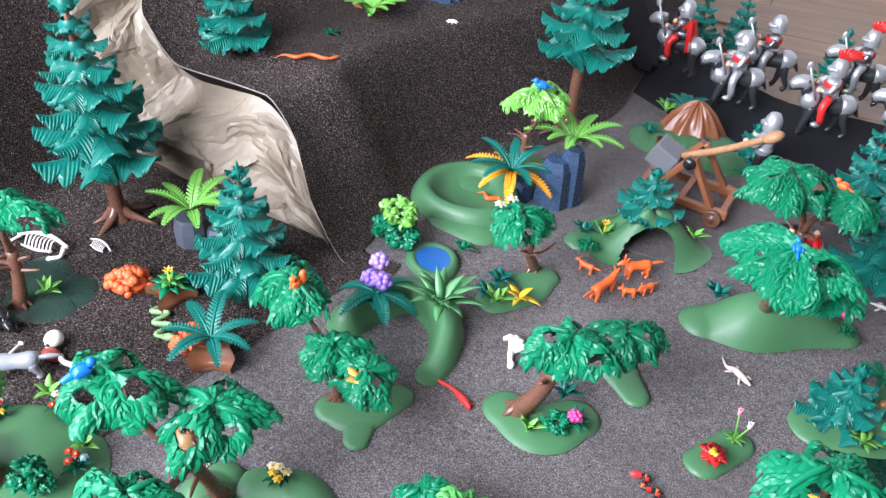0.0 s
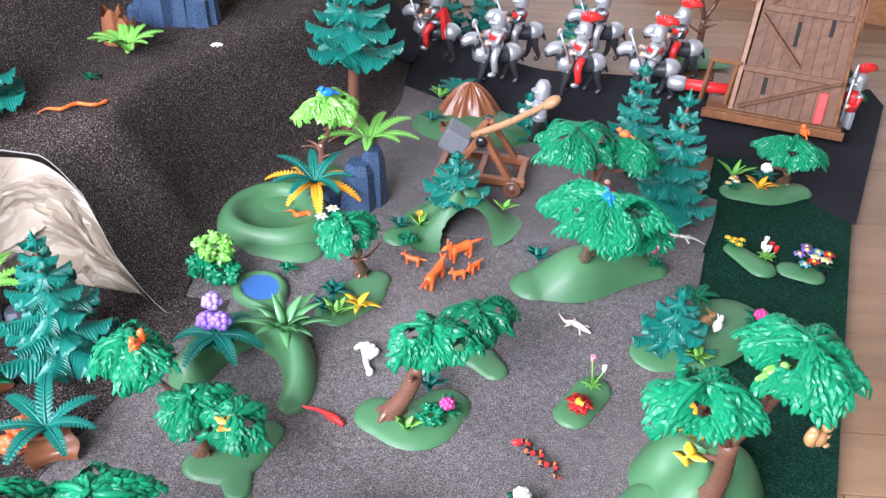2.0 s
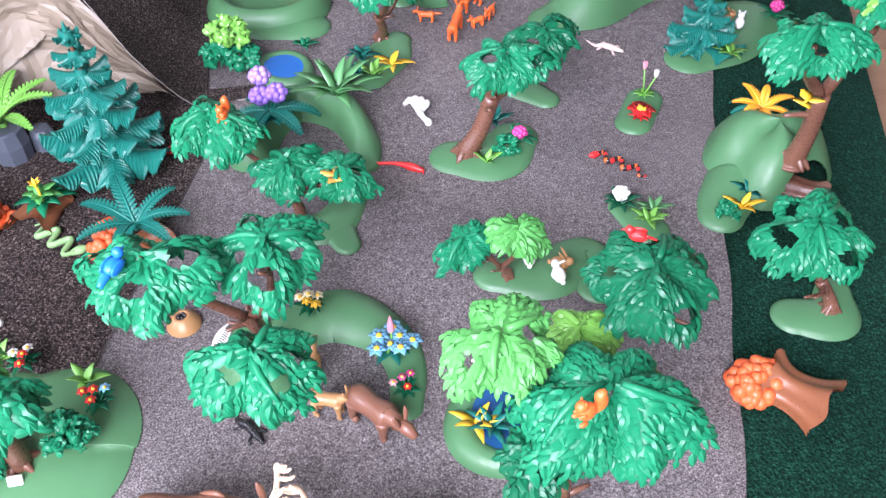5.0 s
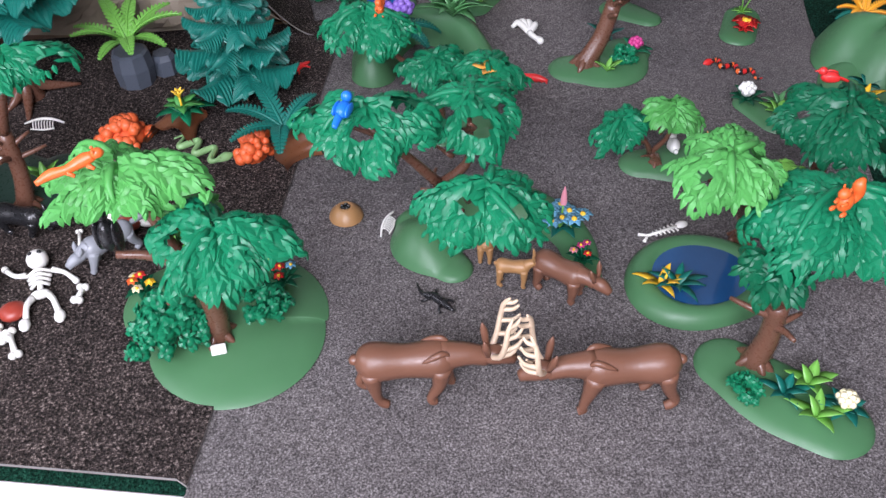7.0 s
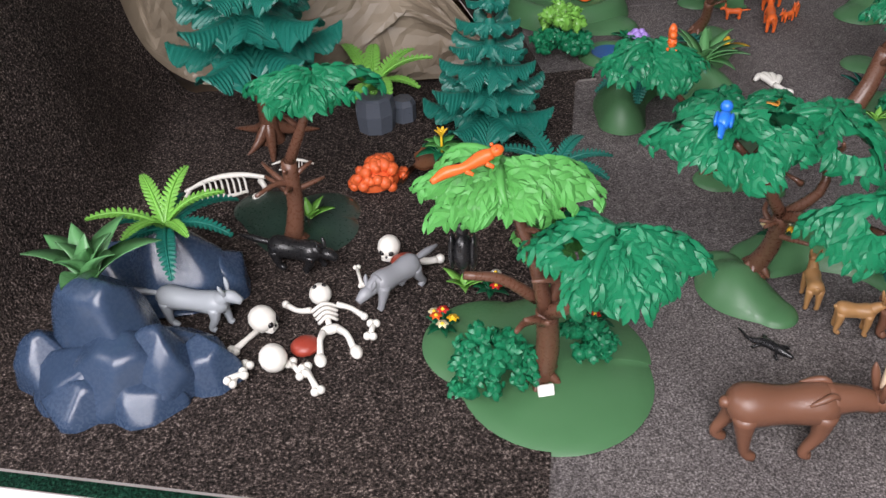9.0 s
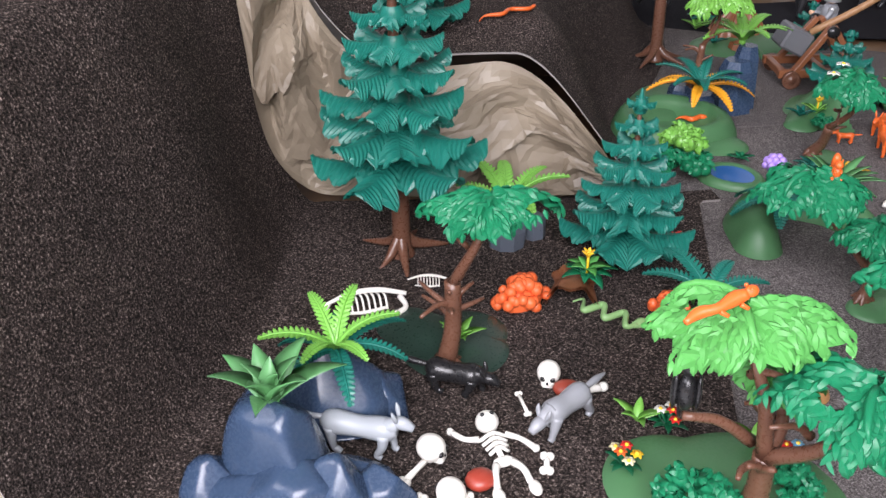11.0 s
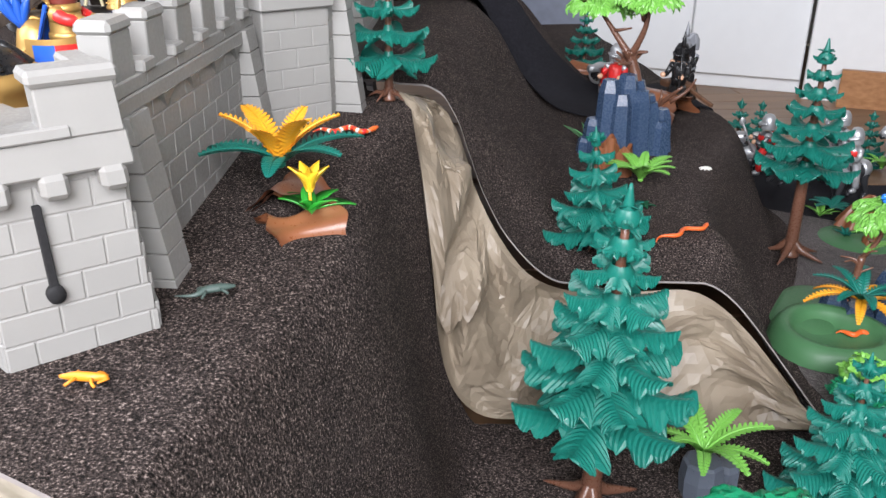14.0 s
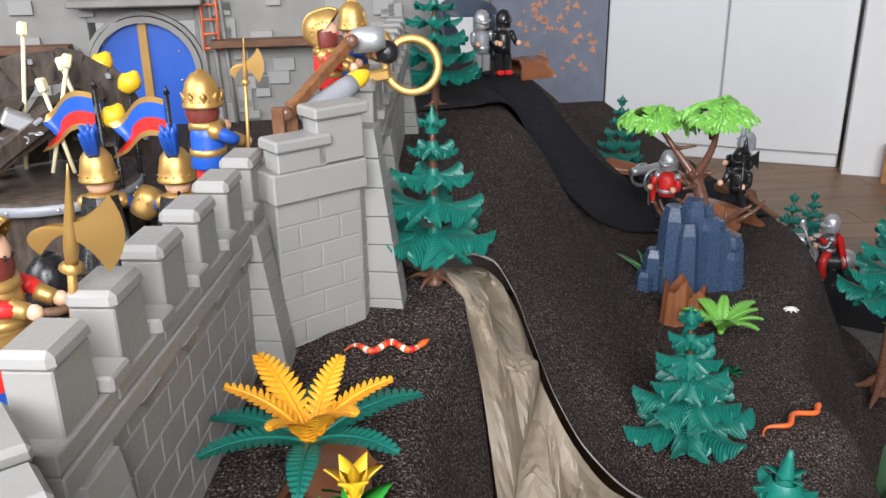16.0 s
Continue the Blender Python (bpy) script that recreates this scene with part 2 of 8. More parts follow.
class MB:
    """Collects one mesh."""

    def __init__(self):
        self.v, self.f, self.m, self.s = [], [], [], []

    def add(self, verts, faces, mi=0, sm=True):
        n = len(self.v)
        self.v += [tuple(p) for p in verts]
        self.f += [tuple(i + n for i in q) for q in faces]
        self.m += [mi] * len(faces)
        self.s += [sm] * len(faces)
        return self

    def tube(self, pts, rad, n=10, mi=0, flat=1.0):
        pts = [Vector(p) for p in pts]
        rad = [rad] * len(pts) if isinstance(rad, (int, float)) else list(rad)
        vs, fs, side = [], [], None
        for i, p in enumerate(pts):
            d = (pts[min(i + 1, len(pts) - 1)] - pts[max(i - 1, 0)]).normalized()
            if side is None:
                side = d.orthogonal().normalized()
            side = (side - d * side.dot(d)).normalized()
            up = d.cross(side)
            for k in range(n):
                a = 2 * math.pi * k / n
                vs.append(p + rad[i] * (math.cos(a) * side + flat * math.sin(a) * up))
        for i in range(len(pts) - 1):
            for k in range(n):
                k2 = (k + 1) % n
                fs.append((i * n + k, i * n + k2, (i + 1) * n + k2, (i + 1) * n + k))
        vs += [pts[0], pts[-1]]
        a, b, last = len(vs) - 2, len(vs) - 1, (len(pts) - 1) * n
        for k in range(n):
            fs.append((a, (k + 1) % n, k))
            fs.append((b, last + k, last + (k + 1) % n))
        return self.add(vs, fs, mi)

    def curve(self, pts, rad, n=8, steps=10, mi=0, flat=1.0):
        rad = [rad] * len(pts) if isinstance(rad, (int, float)) else rad
        q = spline([(*p, r) for p, r in zip(pts, rad)], steps)
        return self.tube([[float(c) for c in s[:3]] for s in q], [float(max(0.0003, s[3])) for s in q], n, mi, flat)

    def ball(self, c, r, mi=0, n=12, k=8, turn=None):
        r = (r, r, r) if isinstance(r, (int, float)) else r
        vs, fs = [], []
        for i in range(k + 1):
            t = math.pi * i / k
            for j in range(n):
                a = 2 * math.pi * j / n
                p = Vector((r[0] * math.sin(t) * math.cos(a), r[1] * math.sin(t) * math.sin(a), r[2] * math.cos(t)))
                vs.append(Vector(c) + (turn @ p if turn else p))
        for i in range(k):
            for j in range(n):
                j2 = (j + 1) % n
                fs.append((i * n + j, (i + 1) * n + j, (i + 1) * n + j2, i * n + j2))
        return self.add(vs, fs, mi)

    def box(self, c, size, mi=0, ch=0.0008, m=None, taper=1.0):
        """A chamfered box; taper narrows its top."""
        hx, hy, hz = (s / 2 for s in size)
        ch = min(ch, hx * 0.6, hy * 0.6, hz * 0.6)
        vs = []
        for x in (-1, 1):
            for y in (-1, 1):
                for z in (-1, 1):
                    k = taper if z > 0 else 1.0
                    for ax in range(3):
                        q = [(hx - ch) * k * x, (hy - ch) * k * y, (hz - ch) * z]
                        q[ax] = (hx * k * x, hy * k * y, hz * z)[ax]
                        q = Vector(q)
                        vs.append((m @ q if m else q) + Vector(c))
        ix = lambda x, y, z, a: ((x * 2 + y) * 2 + z) * 3 + a
        fs = []
        for s in (0, 1):
            for a, (o1, o2) in enumerate(((1, 2), (0, 2), (0, 1))):
                quad = []
                for u, w in ((0, 0), (1, 0), (1, 1), (0, 1)):
                    k = [0, 0, 0]
                    k[a], k[o1], k[o2] = s, u, w
                    quad.append(ix(*k, a))
                fs.append(tuple(quad) if (s == 1) == (a != 1) else tuple(quad[::-1]))
        for a, (o1, o2) in enumerate(((1, 2), (0, 2), (0, 1))):
            for u in (0, 1):
                for w in (0, 1):
                    k0, k1 = [0, 0, 0], [0, 0, 0]
                    k1[a] = 1
                    for k in (k0, k1):
                        k[o1], k[o2] = u, w
                    fs.append((ix(*k0, o1), ix(*k1, o1), ix(*k1, o2), ix(*k0, o2)))
        for x in (0, 1):
            for y in (0, 1):
                for z in (0, 1):
                    fs.append(tuple(ix(x, y, z, a) for a in range(3)))
        return self.add(vs, fs, mi, False)

    def lathe(self, prof, c=(0, 0, 0), n=20, mi=0, turn=None, sm=True):
        vs, fs = [], []
        for r, z in prof:
            for j in range(n):
                a = 2 * math.pi * j / n
                p = Vector((r * math.cos(a), r * math.sin(a), z))
                vs.append(Vector(c) + (turn @ p if turn else p))
        for i in range(len(prof) - 1):
            for j in range(n):
                j2 = (j + 1) % n
                fs.append((i * n + j, i * n + j2, (i + 1) * n + j2, (i + 1) * n + j))
        return self.add(vs, fs, mi, sm)

    def grid(self, fn, nu, nv, mi=0, sm=True, keep=None):
        """fn(u, v) over the unit square."""
        vs = [fn(i / nu, j / nv) for i in range(nu + 1) for j in range(nv + 1)]
        fs = []
        for i in range(nu):
            for j in range(nv):
                q = (i * (nv + 1) + j, (i + 1) * (nv + 1) + j, (i + 1) * (nv + 1) + j + 1, i * (nv + 1) + j + 1)
                if keep is None or keep((i + 0.5) / nu, (j + 0.5) / nv):
                    fs.append(q)
        return self.add(vs, fs, mi, sm)

    def blade(self, base, ang, length, width, rise=0.9, droop=1.0, mi=0, fold=0.25, segs=6, tip=0.0):
        """A lance-shaped folded leaf that rises and arches over."""
        d, s = V(math.cos(ang), math.sin(ang), 0), V(-math.sin(ang), math.cos(ang), 0)
        vs, fs, p, e = [], [], Vector(base), rise
        for i in range(segs + 1):
            t = i / segs
            w = width * (math.sin(math.pi * (0.12 + 0.88 * t) ** 0.9) if i < segs else tip)
            along = d * math.cos(e) + V(0, 0, 1) * math.sin(e)
            up = V(0, 0, 1) * math.cos(e) - d * math.sin(e)
            vs += [p - s * w * 0.5 + up * fold * w, p - up * 0.0004, p + s * w * 0.5 + up * fold * w, p - up * 0.0012]
            p = p + along * (length / segs)
            e -= droop / segs
        for i in range(segs):
            a, b = i * 4, (i + 1) * 4
            fs += [(a, a + 1, b + 1, b), (a + 1, a + 2, b + 2, b + 1), (a, b, b + 3, a + 3), (a + 3, b + 3, b + 2, a + 2)]
        return self.add(vs, fs, mi)

    def frond(self, base, ang, length, width, rise=0.9, droop=1.3, mi=0, pairs=12):
        """A moulded fern frond: a ribbed stalk and one thick blade whose sides are scalloped into leaflets."""
        d, s = V(math.cos(ang), math.sin(ang), 0), V(-math.sin(ang), math.cos(ang), 0)
        n = pairs * 4
        p, e, pts = Vector(base), rise, []
        for i in range(n + 1):
            pts.append((p.copy(), d * math.cos(e) + V(0, 0, 1) * math.sin(e), V(0, 0, 1) * math.cos(e) - d * math.sin(e)))
            p = p + pts[-1][1] * (length / n)
            e -= droop / n
        self.tube([pts[i][0] + pts[i][2] * 0.0006 for i in range(0, n + 1, 4)], [max(0.0005, 0.0018 * (1 - i / n)) for i in range(0, n + 1, 4)], 6, mi)

        def fn(u, v, low=0.0):
            i = int(round(u * n))
            q, al, up = pts[i]
            w = abs(v - 0.5) * 2
            sg = 1 if v > 0.5 else -1
            ph = (i % 4) / 4
            lobe = math.sin(math.pi * ph) ** 0.7 if i % 4 else 0.0
            wide = width * 0.5 * (math.sin(math.pi * (0.16 + 0.80 * u)) ** 0.65 if i < n else 0.15)
            reach = 0.90 * wide * w * (1 - (0.68 * (1 - lobe) if w > 0.3 else 0.0))
            crease = (0.0010 * lobe - 0.0004) * min(1.0, 2 * w)
            return q + s * sg * reach + al * reach * 0.42 + up * (crease + 0.22 * reach - 0.10 * reach * w - low)

        self.grid(fn, n, 6, mi, True)
        self.grid(lambda u, v: fn(u, 1 - v, 0.0016 * (1 - 0.5 * u)), n, 6, mi, True)
        return self

    def leaf(self, p, along, up, length, width, mi=0):
        """A pointed leaf folded along its midrib, with a notch on each side."""
        side = along.cross(up).normalized()
        mid = [p, p + along * length * 0.34 + up * width * 0.36, p + along * length * 0.72 + up * width * 0.27, p + along * length - up * width * 0.08]
        for sg in (-1, 1):
            a, b = p + along * length * 0.26 + side * sg * width * 0.5, p + along * length * 0.66 + side * sg * width * 0.40
            faces = [(0, 4, 1), (1, 4, 5, 2), (2, 5, 3)]
            self.add(mid + [a, b], faces if sg < 0 else [q[::-1] for q in faces], mi, True)
        return self

    def ob(self, name, mats, parent=None, label=""):
        me = bpy.data.meshes.new(name)
        me.from_pydata(self.v, [], self.f)
        for m in mats if isinstance(mats, (list, tuple)) else [mats]:
            me.materials.append(m)
        me.polygons.foreach_set("material_index", self.m)
        me.polygons.foreach_set("use_smooth", self.s)
        me.update()
        o = new(name, me)
        if parent:
            o.parent = parent
        return tagged(o, label) if label else o


def thing(name, label, category, loc=(0, 0, 0), rz=0, group="", kind=""):
    o = new(name)
    o.empty_display_size = 0.02
    o.matrix_basis = pose(*loc, 0, 0, rz)
    return tagged(o, label, category, group, kind)


def single(mb, name, mats, label, category, loc=(0, 0, 0), rz=0, group="", kind="", tilt=(0, 0), scale=1.0):
    o = mb.ob(name, mats)
    o.matrix_basis = pose(*loc, tilt[0], tilt[1], rz) @ Matrix.Diagonal((scale, scale, scale, 1))
    return tagged(o, label, category, group, kind)

# ---- the large structure: room, floor, carpets, hill ----
RL, RR, RF, RB, RH = -2.5, 3.0, -0.98, 3.15, 2.5


def room():
    f = MB().box((0.25, 0.85, -0.0570), (5.7, 4.7, 0.08), 0, 0.001)
    base = f.ob("floor", LAMINATE)
    tagged(base, "oak laminate floor with narrow plank joints", "floor", kind="structure")
    # the east wall is out of view and darkened to deepen the shade
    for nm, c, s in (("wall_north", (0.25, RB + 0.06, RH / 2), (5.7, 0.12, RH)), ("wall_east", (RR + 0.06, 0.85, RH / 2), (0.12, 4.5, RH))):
        tagged(MB().box(c, s, 0, 0.001).ob(nm, WHITEWALL if "north" in nm else ROOMWALL), "plain room wall, darkened to cut bounce where unseen", "wall", kind="structure")
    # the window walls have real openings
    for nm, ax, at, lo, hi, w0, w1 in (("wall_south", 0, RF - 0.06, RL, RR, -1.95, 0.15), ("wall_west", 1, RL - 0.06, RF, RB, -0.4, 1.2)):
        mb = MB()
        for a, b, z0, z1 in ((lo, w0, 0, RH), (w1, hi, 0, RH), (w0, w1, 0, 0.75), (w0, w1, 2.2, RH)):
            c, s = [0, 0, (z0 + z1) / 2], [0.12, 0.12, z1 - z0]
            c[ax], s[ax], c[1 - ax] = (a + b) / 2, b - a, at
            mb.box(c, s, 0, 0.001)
        tagged(mb.ob(nm, ROOMWALL), "unseen wall with a window opening, darkened to cut bounced light", "wall", kind="structure")
    tagged(MB().box((0.25, 0.85, RH + 0.05), (5.7, 4.7, 0.1), 0, 0.001).ob("ceiling", ROOMWALL), "unseen ceiling, darkened to cut bounced light", "ceiling", kind="structure")


room()


def hill_edge_x(y):
    return -0.235 + 0.205 * smooth((y - 1.05) / 0.5)


def hill_z(x, y):
    """Height of the draped hill carpet."""
    xf = hill_edge_x(y)
    a = (0.170 - 0.015 * smooth((1.03 - y) / 0.06)) * smooth((xf - x) / (0.115 + 0.05 * smooth((1.04 - y) / 0.10)))
    k = max(0.0, min(1.0, (y - 1.0) / 0.33))
    q = smooth((y - 1.32) / 0.16)
    b = (0.17 + 0.10 * k) * smooth((-0.50 + 0.08 * k + 0.015 * q - x) / (0.24 + 0.05 * k - 0.06 * q))
    w = smooth((y - 1.0) / 0.09)
    b = b * w + 0.20 * smooth((-0.535 - x) / 0.20) * (1 - w)
    c = 0.200 * smooth((y - 1.60) / 0.2) * smooth((-0.27 - x) / 0.24) * (1 - 0.4 * smooth((y - 2.0) / 0.4))
    z = a + max(b, c)
    if z > 0.30:
        z = 0.30 + 0.055 * math.tanh((z - 0.30) / 0.055)
    return z + 0.003 * noise.noise((x * 9, y * 9, 1))


def hill_front(x):
    """Where the hill carpet is cut off above the gully."""
    xs = (-0.735, -0.70, -0.672, -0.652, -0.636, -0.628, -0.621, -0.602, -0.55, -0.46, -0.397, -0.345, -0.305, -0.24)
    ys = (1.045, 1.052, 1.080, 1.088, 1.068, 1.035, 1.002, 0.974, 0.962, 0.950, 0.944, 0.926, 0.890, 0.862)
    return float(np.interp(x, xs, ys))


def bank_z(x, y):
    """Height of the carpet that drapes down from the castle plateau."""
    s = 0.94 * x - 0.342 * y
    s += 0.034 * smooth((y - 0.70) / 0.20)
    top = 0.297 + 0.09 * max(0.0, min(0.4, y - 0.65))
    k = smooth((-0.872 - s) / 0.088)
    return top * k + 0.0025 * noise.noise((x * 8, y * 8, 4)) * k


def ground_z(x, y):
    return max(bank_z(x, y) if y < 0.95 or x < -0.66 else 0, hill_z(x, y) if y > hill_front(x) else 0)


def grey_left(y):
    return -0.384 + 0.32 * (y - 0.309) - 0.05 * (y - 0.309) ** 2


def sheet(name, fn, nu, nv, mat, label, thick=0.003, edge=None):
    """A carpet with thickness and a cut edge."""
    mb = MB()
    mb.grid(fn, nu, nv)
    mb.grid(lambda u, v: Vector(fn(1 - u, v)) - V(0, 0, thick), nu, nv)
    n = 2 * (nu + nv)
    rim = [(i / nu, 0) for i in range(nu)] + [(1, j / nv) for j in range(nv)] + [(1 - i / nu, 1) for i in range(nu)] + [(0, 1 - j / nv) for j in range(nv)]
    vs = []
    for u, v in rim:
        p = Vector(fn(u, v))
        vs += [p, p - V(0, 0, thick)]
    mb.add(vs, [(2 * i, 2 * i + 1, (2 * i + 3) % (2 * n), (2 * i + 2) % (2 * n)) for i in range(n)], 1, False)
    return tagged(mb.ob(name, [mat, edge or CUT]), label, "carpet", kind="structure")


def grey_right(y):
    return 0.058 + 0.3445 * y + 0.002 * math.sin(40 * y)


# green underlay along the right and front
def green_fn(u, v):
    y = 0.02 + 1.335 * v
    x1 = 0.235 + 0.358 * y
    if y > 1.15:
        x1 -= 0.16 * ((y - 1.15) / 0.205) ** 2.6
    x0 = grey_right(y) - 0.03
    return V(x0 + (x1 - x0) * u, y, -0.001)


sheet("carpet_green", green_fn, 14, 60, CARPET_GREEN, "dark green pile carpet strip with a rounded corner")


def green2_fn(u, v):
    x = -0.90 + 0.70 * u
    y0 = 0.3125 - 0.335 * (x + 0.388) - 0.009
    return V(x, y0 + 0.10 * v, -0.0025)


sheet("carpet_green_front", green2_fn, 20, 4, CARPET_GREEN, "dark green carpet edge under the dark carpet")


def grey_fn(u, v):
    y = -0.15 + 1.215 * v
    x0, x1 = grey_left(max(y, 0.0)) - (0.06 if y > 0.9 else 0), grey_right(y)
    return V(x0 + (x1 - x0) * u, y, 0.002 + 0.0012 * noise.noise((x0 + u, y * 5, 2)))


sheet("carpet_grey", grey_fn, 30, 50, CARPET_GREY, "grey-brown felt carpet piece with a seam", 0.004, CARPET_GREY)


def grey2_fn(u, v):
    x0, x1 = -0.22, 0.435
    y0 = 1.0685
    y1 = 1.545 - 0.34 * u
    y = y0 + (y1 - y0) * v
    a = x0 + 0.19 * max(0, (y - 1.07)) / 0.47
    b = grey_right(y) - 0.004
    return V(a + (b - a) * u, y, 0.003)


sheet("carpet_grey_far", grey2_fn, 20, 20, CARPET_GREY, "grey-brown felt carpet piece behind a seam", 0.004, CARPET_GREY)


def dark_fn(u, v):
    """Front carpet and castle bank, cut along the gully."""
    x = -1.75 + 1.57 * u
    yf = 0.3125 - 0.335 * (x + 0.388) + 0.35 * max(0.0, -0.85 - x)
    if x > -0.388:
        yf = 0.309 + (x + 0.384) / 0.32
    back = float(np.interp(x, (-0.775, -0.735, -0.715, -0.700, -0.690, -0.685, -0.678, -0.671, -0.655, -0.62, -0.42, -0.26), (2.25, 1.06, 1.042, 1.022, 0.992, 0.959, 0.928, 0.912, 0.922, 0.940, 0.915, 0.895)))
    yf = min(yf, 0.87)
    y = yf + (0.884 - yf) * v / 0.7 if v < 0.7 else 0.884 + (back - 0.884) * (v - 0.7) / 0.3
    return V(x, y, max(0.0045, bank_z(x, y) + 0.0045))


sheet("carpet_dark", dark_fn, 230, 150, CARPET_DARK, "dark brown loop carpet draped up a bank to a castle")


def hill_fn(u, v):
    x = -0.735 + (hill_edge_x(0.95 + 1.55 * v**1.5) + 0.735) * u
    front = hill_front(x)
    y = front + (2.5 - front) * v**1.5
    return V(x, y, hill_z(x, y) + 0.005)


sheet("carpet_hill", hill_fn, 130, 150, CARPET_DARK, "dark brown loop carpet draped over a hill with a cut edge", 0.0022)


PB = spline([(-0.715, 1.044, 0.347), (-0.700, 1.020, 0.338), (-0.690, 0.990, 0.316), (-0.685, 0.957, 0.280), (-0.678, 0.925, 0.205), (-0.671, 0.905, 0.125), (-0.655, 0.908, 0.066), (-0.620, 0.930, 0.020),
             (-0.565, 0.930, 0.013), (-0.50, 0.915, 0.012), (-0.42, 0.902, 0.012), (-0.34, 0.893, 0.012), (-0.262, 0.893, 0.010)], 240)
PT = spline([(x, hill_front(x) + 0.006, hill_z(x, hill_front(x)) - 0.010) for x in (-0.700, -0.672, -0.650, -0.636, -0.628, -0.622, -0.605, -0.57, -0.52, -0.46, -0.40, -0.345, -0.275)], 240)


def crumple(seed, nu, nv, jit, amp):
    """Piecewise flat random relief over the unit square, creased along a jittered triangle lattice."""
    rnd = random.Random(seed)
    h = [[(rnd.uniform(-jit, jit) / nu, rnd.uniform(-jit, jit) / nv, rnd.uniform(-amp, amp)) for _ in range(nv + 2)] for _ in range(nu + 2)]
    turn = [[rnd.random() < 0.5 for _ in range(nv + 2)] for _ in range(nu + 2)]

    def at(u, v):
        i, j = min(int(u * nu), nu - 1), min(int(v * nv), nv - 1)
        f, g = u * nu - i, v * nv - j
        a, b, c, d = (np.array(h[i + di][j + dj]) for di, dj in ((0, 0), (1, 0), (0, 1), (1, 1)))
        if turn[i][j]:
            return a + (b - a) * f + (c - a) * g if f + g < 1 else d + (c - d) * (1 - f) + (b - d) * (1 - g)
        return a + (b - a) * f + (d - b) * g if f > g else a + (c - a) * g + (d - c) * f

    return at


FOLDS = [crumple(3, 11, 3, 0.38, 0.023), crumple(5, 22, 6, 0.45, 0.0125), crumple(8, 120, 27, 0.3, 0.0010)]


def paper_fn(u, v):
    du, dv, fold = sum(f(u, v) for f in FOLDS)
    k = min(1.0, 7 * v * (1 - v) + 0.12)
    uu, vv = max(0.0, min(1.0, u + du)) * 240, v + dv * min(1.0, 8 * v * (1 - v))
    i = min(239, int(uu))
    a = Vector(PB[i]).lerp(Vector(PB[i + 1]), uu - i)
    b = Vector(PT[i]).lerp(Vector(PT[i + 1]), uu - i)
    n = V(0.2, -1, 0.3).normalized()
    bulge = 0.020 * math.sin(math.pi * min(1, v * 1.1)) * smooth((u - 0.55) * 6) + 0.022 * math.sin(math.pi * v) ** 2 * smooth((u - 0.2) * 9) * smooth((0.5 - u) * 9)
    return a.lerp(b, vv) + n * (k * fold * min(1, (b - a).length / 0.08) + bulge)


mb = MB()
mb.grid(paper_fn, 120, 27, 0, False)
tagged(mb.ob("kraft_paper", PAPER), "crumpled brown kraft paper cliff lining a gully", "paper")


# black felt road: over the hill, then along the floor
def road_floor(u, v):
    x = -0.10 + 0.95 * u
    y0 = 1.53 - 0.35 * max(0, x + 0.03) * 0.95
    if x > 0.52:
        y0 = 1.36 - 0.19 * smooth((x - 0.52) / 0.14) + 2.2 * max(0.0, x - 0.66)
    y1 = 1.86 - 0.20 * smooth((x + 0.05) / 0.3)
    return V(x, y0 + (y1 - y0) * v, 0.0)


sheet("road_floor", road_floor, 40, 6, FELT, "matt black felt road across the floor", 0.003, FELT)
ROAD_NEAR = spline([(-0.75, 1.552), (-0.617, 1.560), (-0.577, 1.580), (-0.542, 1.612), (-0.508, 1.650), (-0.472, 1.668), (-0.445, 1.632), (-0.404, 1.567), (-0.356, 1.537), (-0.25, 1.55), (-0.12, 1.60), (-0.02, 1.64)], 60)
ROAD_FAR = spline([(-0.75, 1.90), (-0.62, 1.885), (-0.56, 1.87), (-0.508, 1.830), (-0.463, 1.772), (-0.422, 1.742), (-0.370, 1.728), (-0.318, 1.722), (-0.27, 1.728), (-0.20, 1.75), (-0.10, 1.80), (0.0, 1.84)], 60)


def road_hill(u, v):
    i = int(round(u * 60))
    x, y = (float(c) for c in ROAD_NEAR[i] + (ROAD_FAR[i] - ROAD_NEAR[i]) * v)
    return V(x, y, hill_z(x, y) + 0.010 + 0.008 * (1 - v) * smooth(u * 4) * smooth((0.75 - u) * 4))


sheet("road_hill", road_hill, 60, 10, FELT, "matt black felt road draped over the hill", 0.002, FELT)
mb = MB()


def support(u, v):
    x = -0.745 - 0.75 * u
    y = 0.3125 - 0.335 * (x + 0.388) + 0.35 * max(0.0, -0.85 - x) + 0.004
    return V(x, y, -0.012 + (max(0.0, bank_z(x, y) - 0.001) + 0.012) * v)


mb.grid(support, 60, 2)
mb.grid(lambda u, v: support(1 - u, v) + V(0, 0.012, 0), 60, 2)
tagged(mb.ob("support_board", PALEBOARD), "pale limed board propping up the castle bank", "board", kind="structure")
tagged(MB().box((-0.55, 0.034, -0.009), (1.10, 0.64, 0.010), 0, 0.002, Matrix.Rotation(-0.33, 3, "Z")).ob("board_white", WHITEWALL), "plain white board lying on the floor", "board", kind="structure")

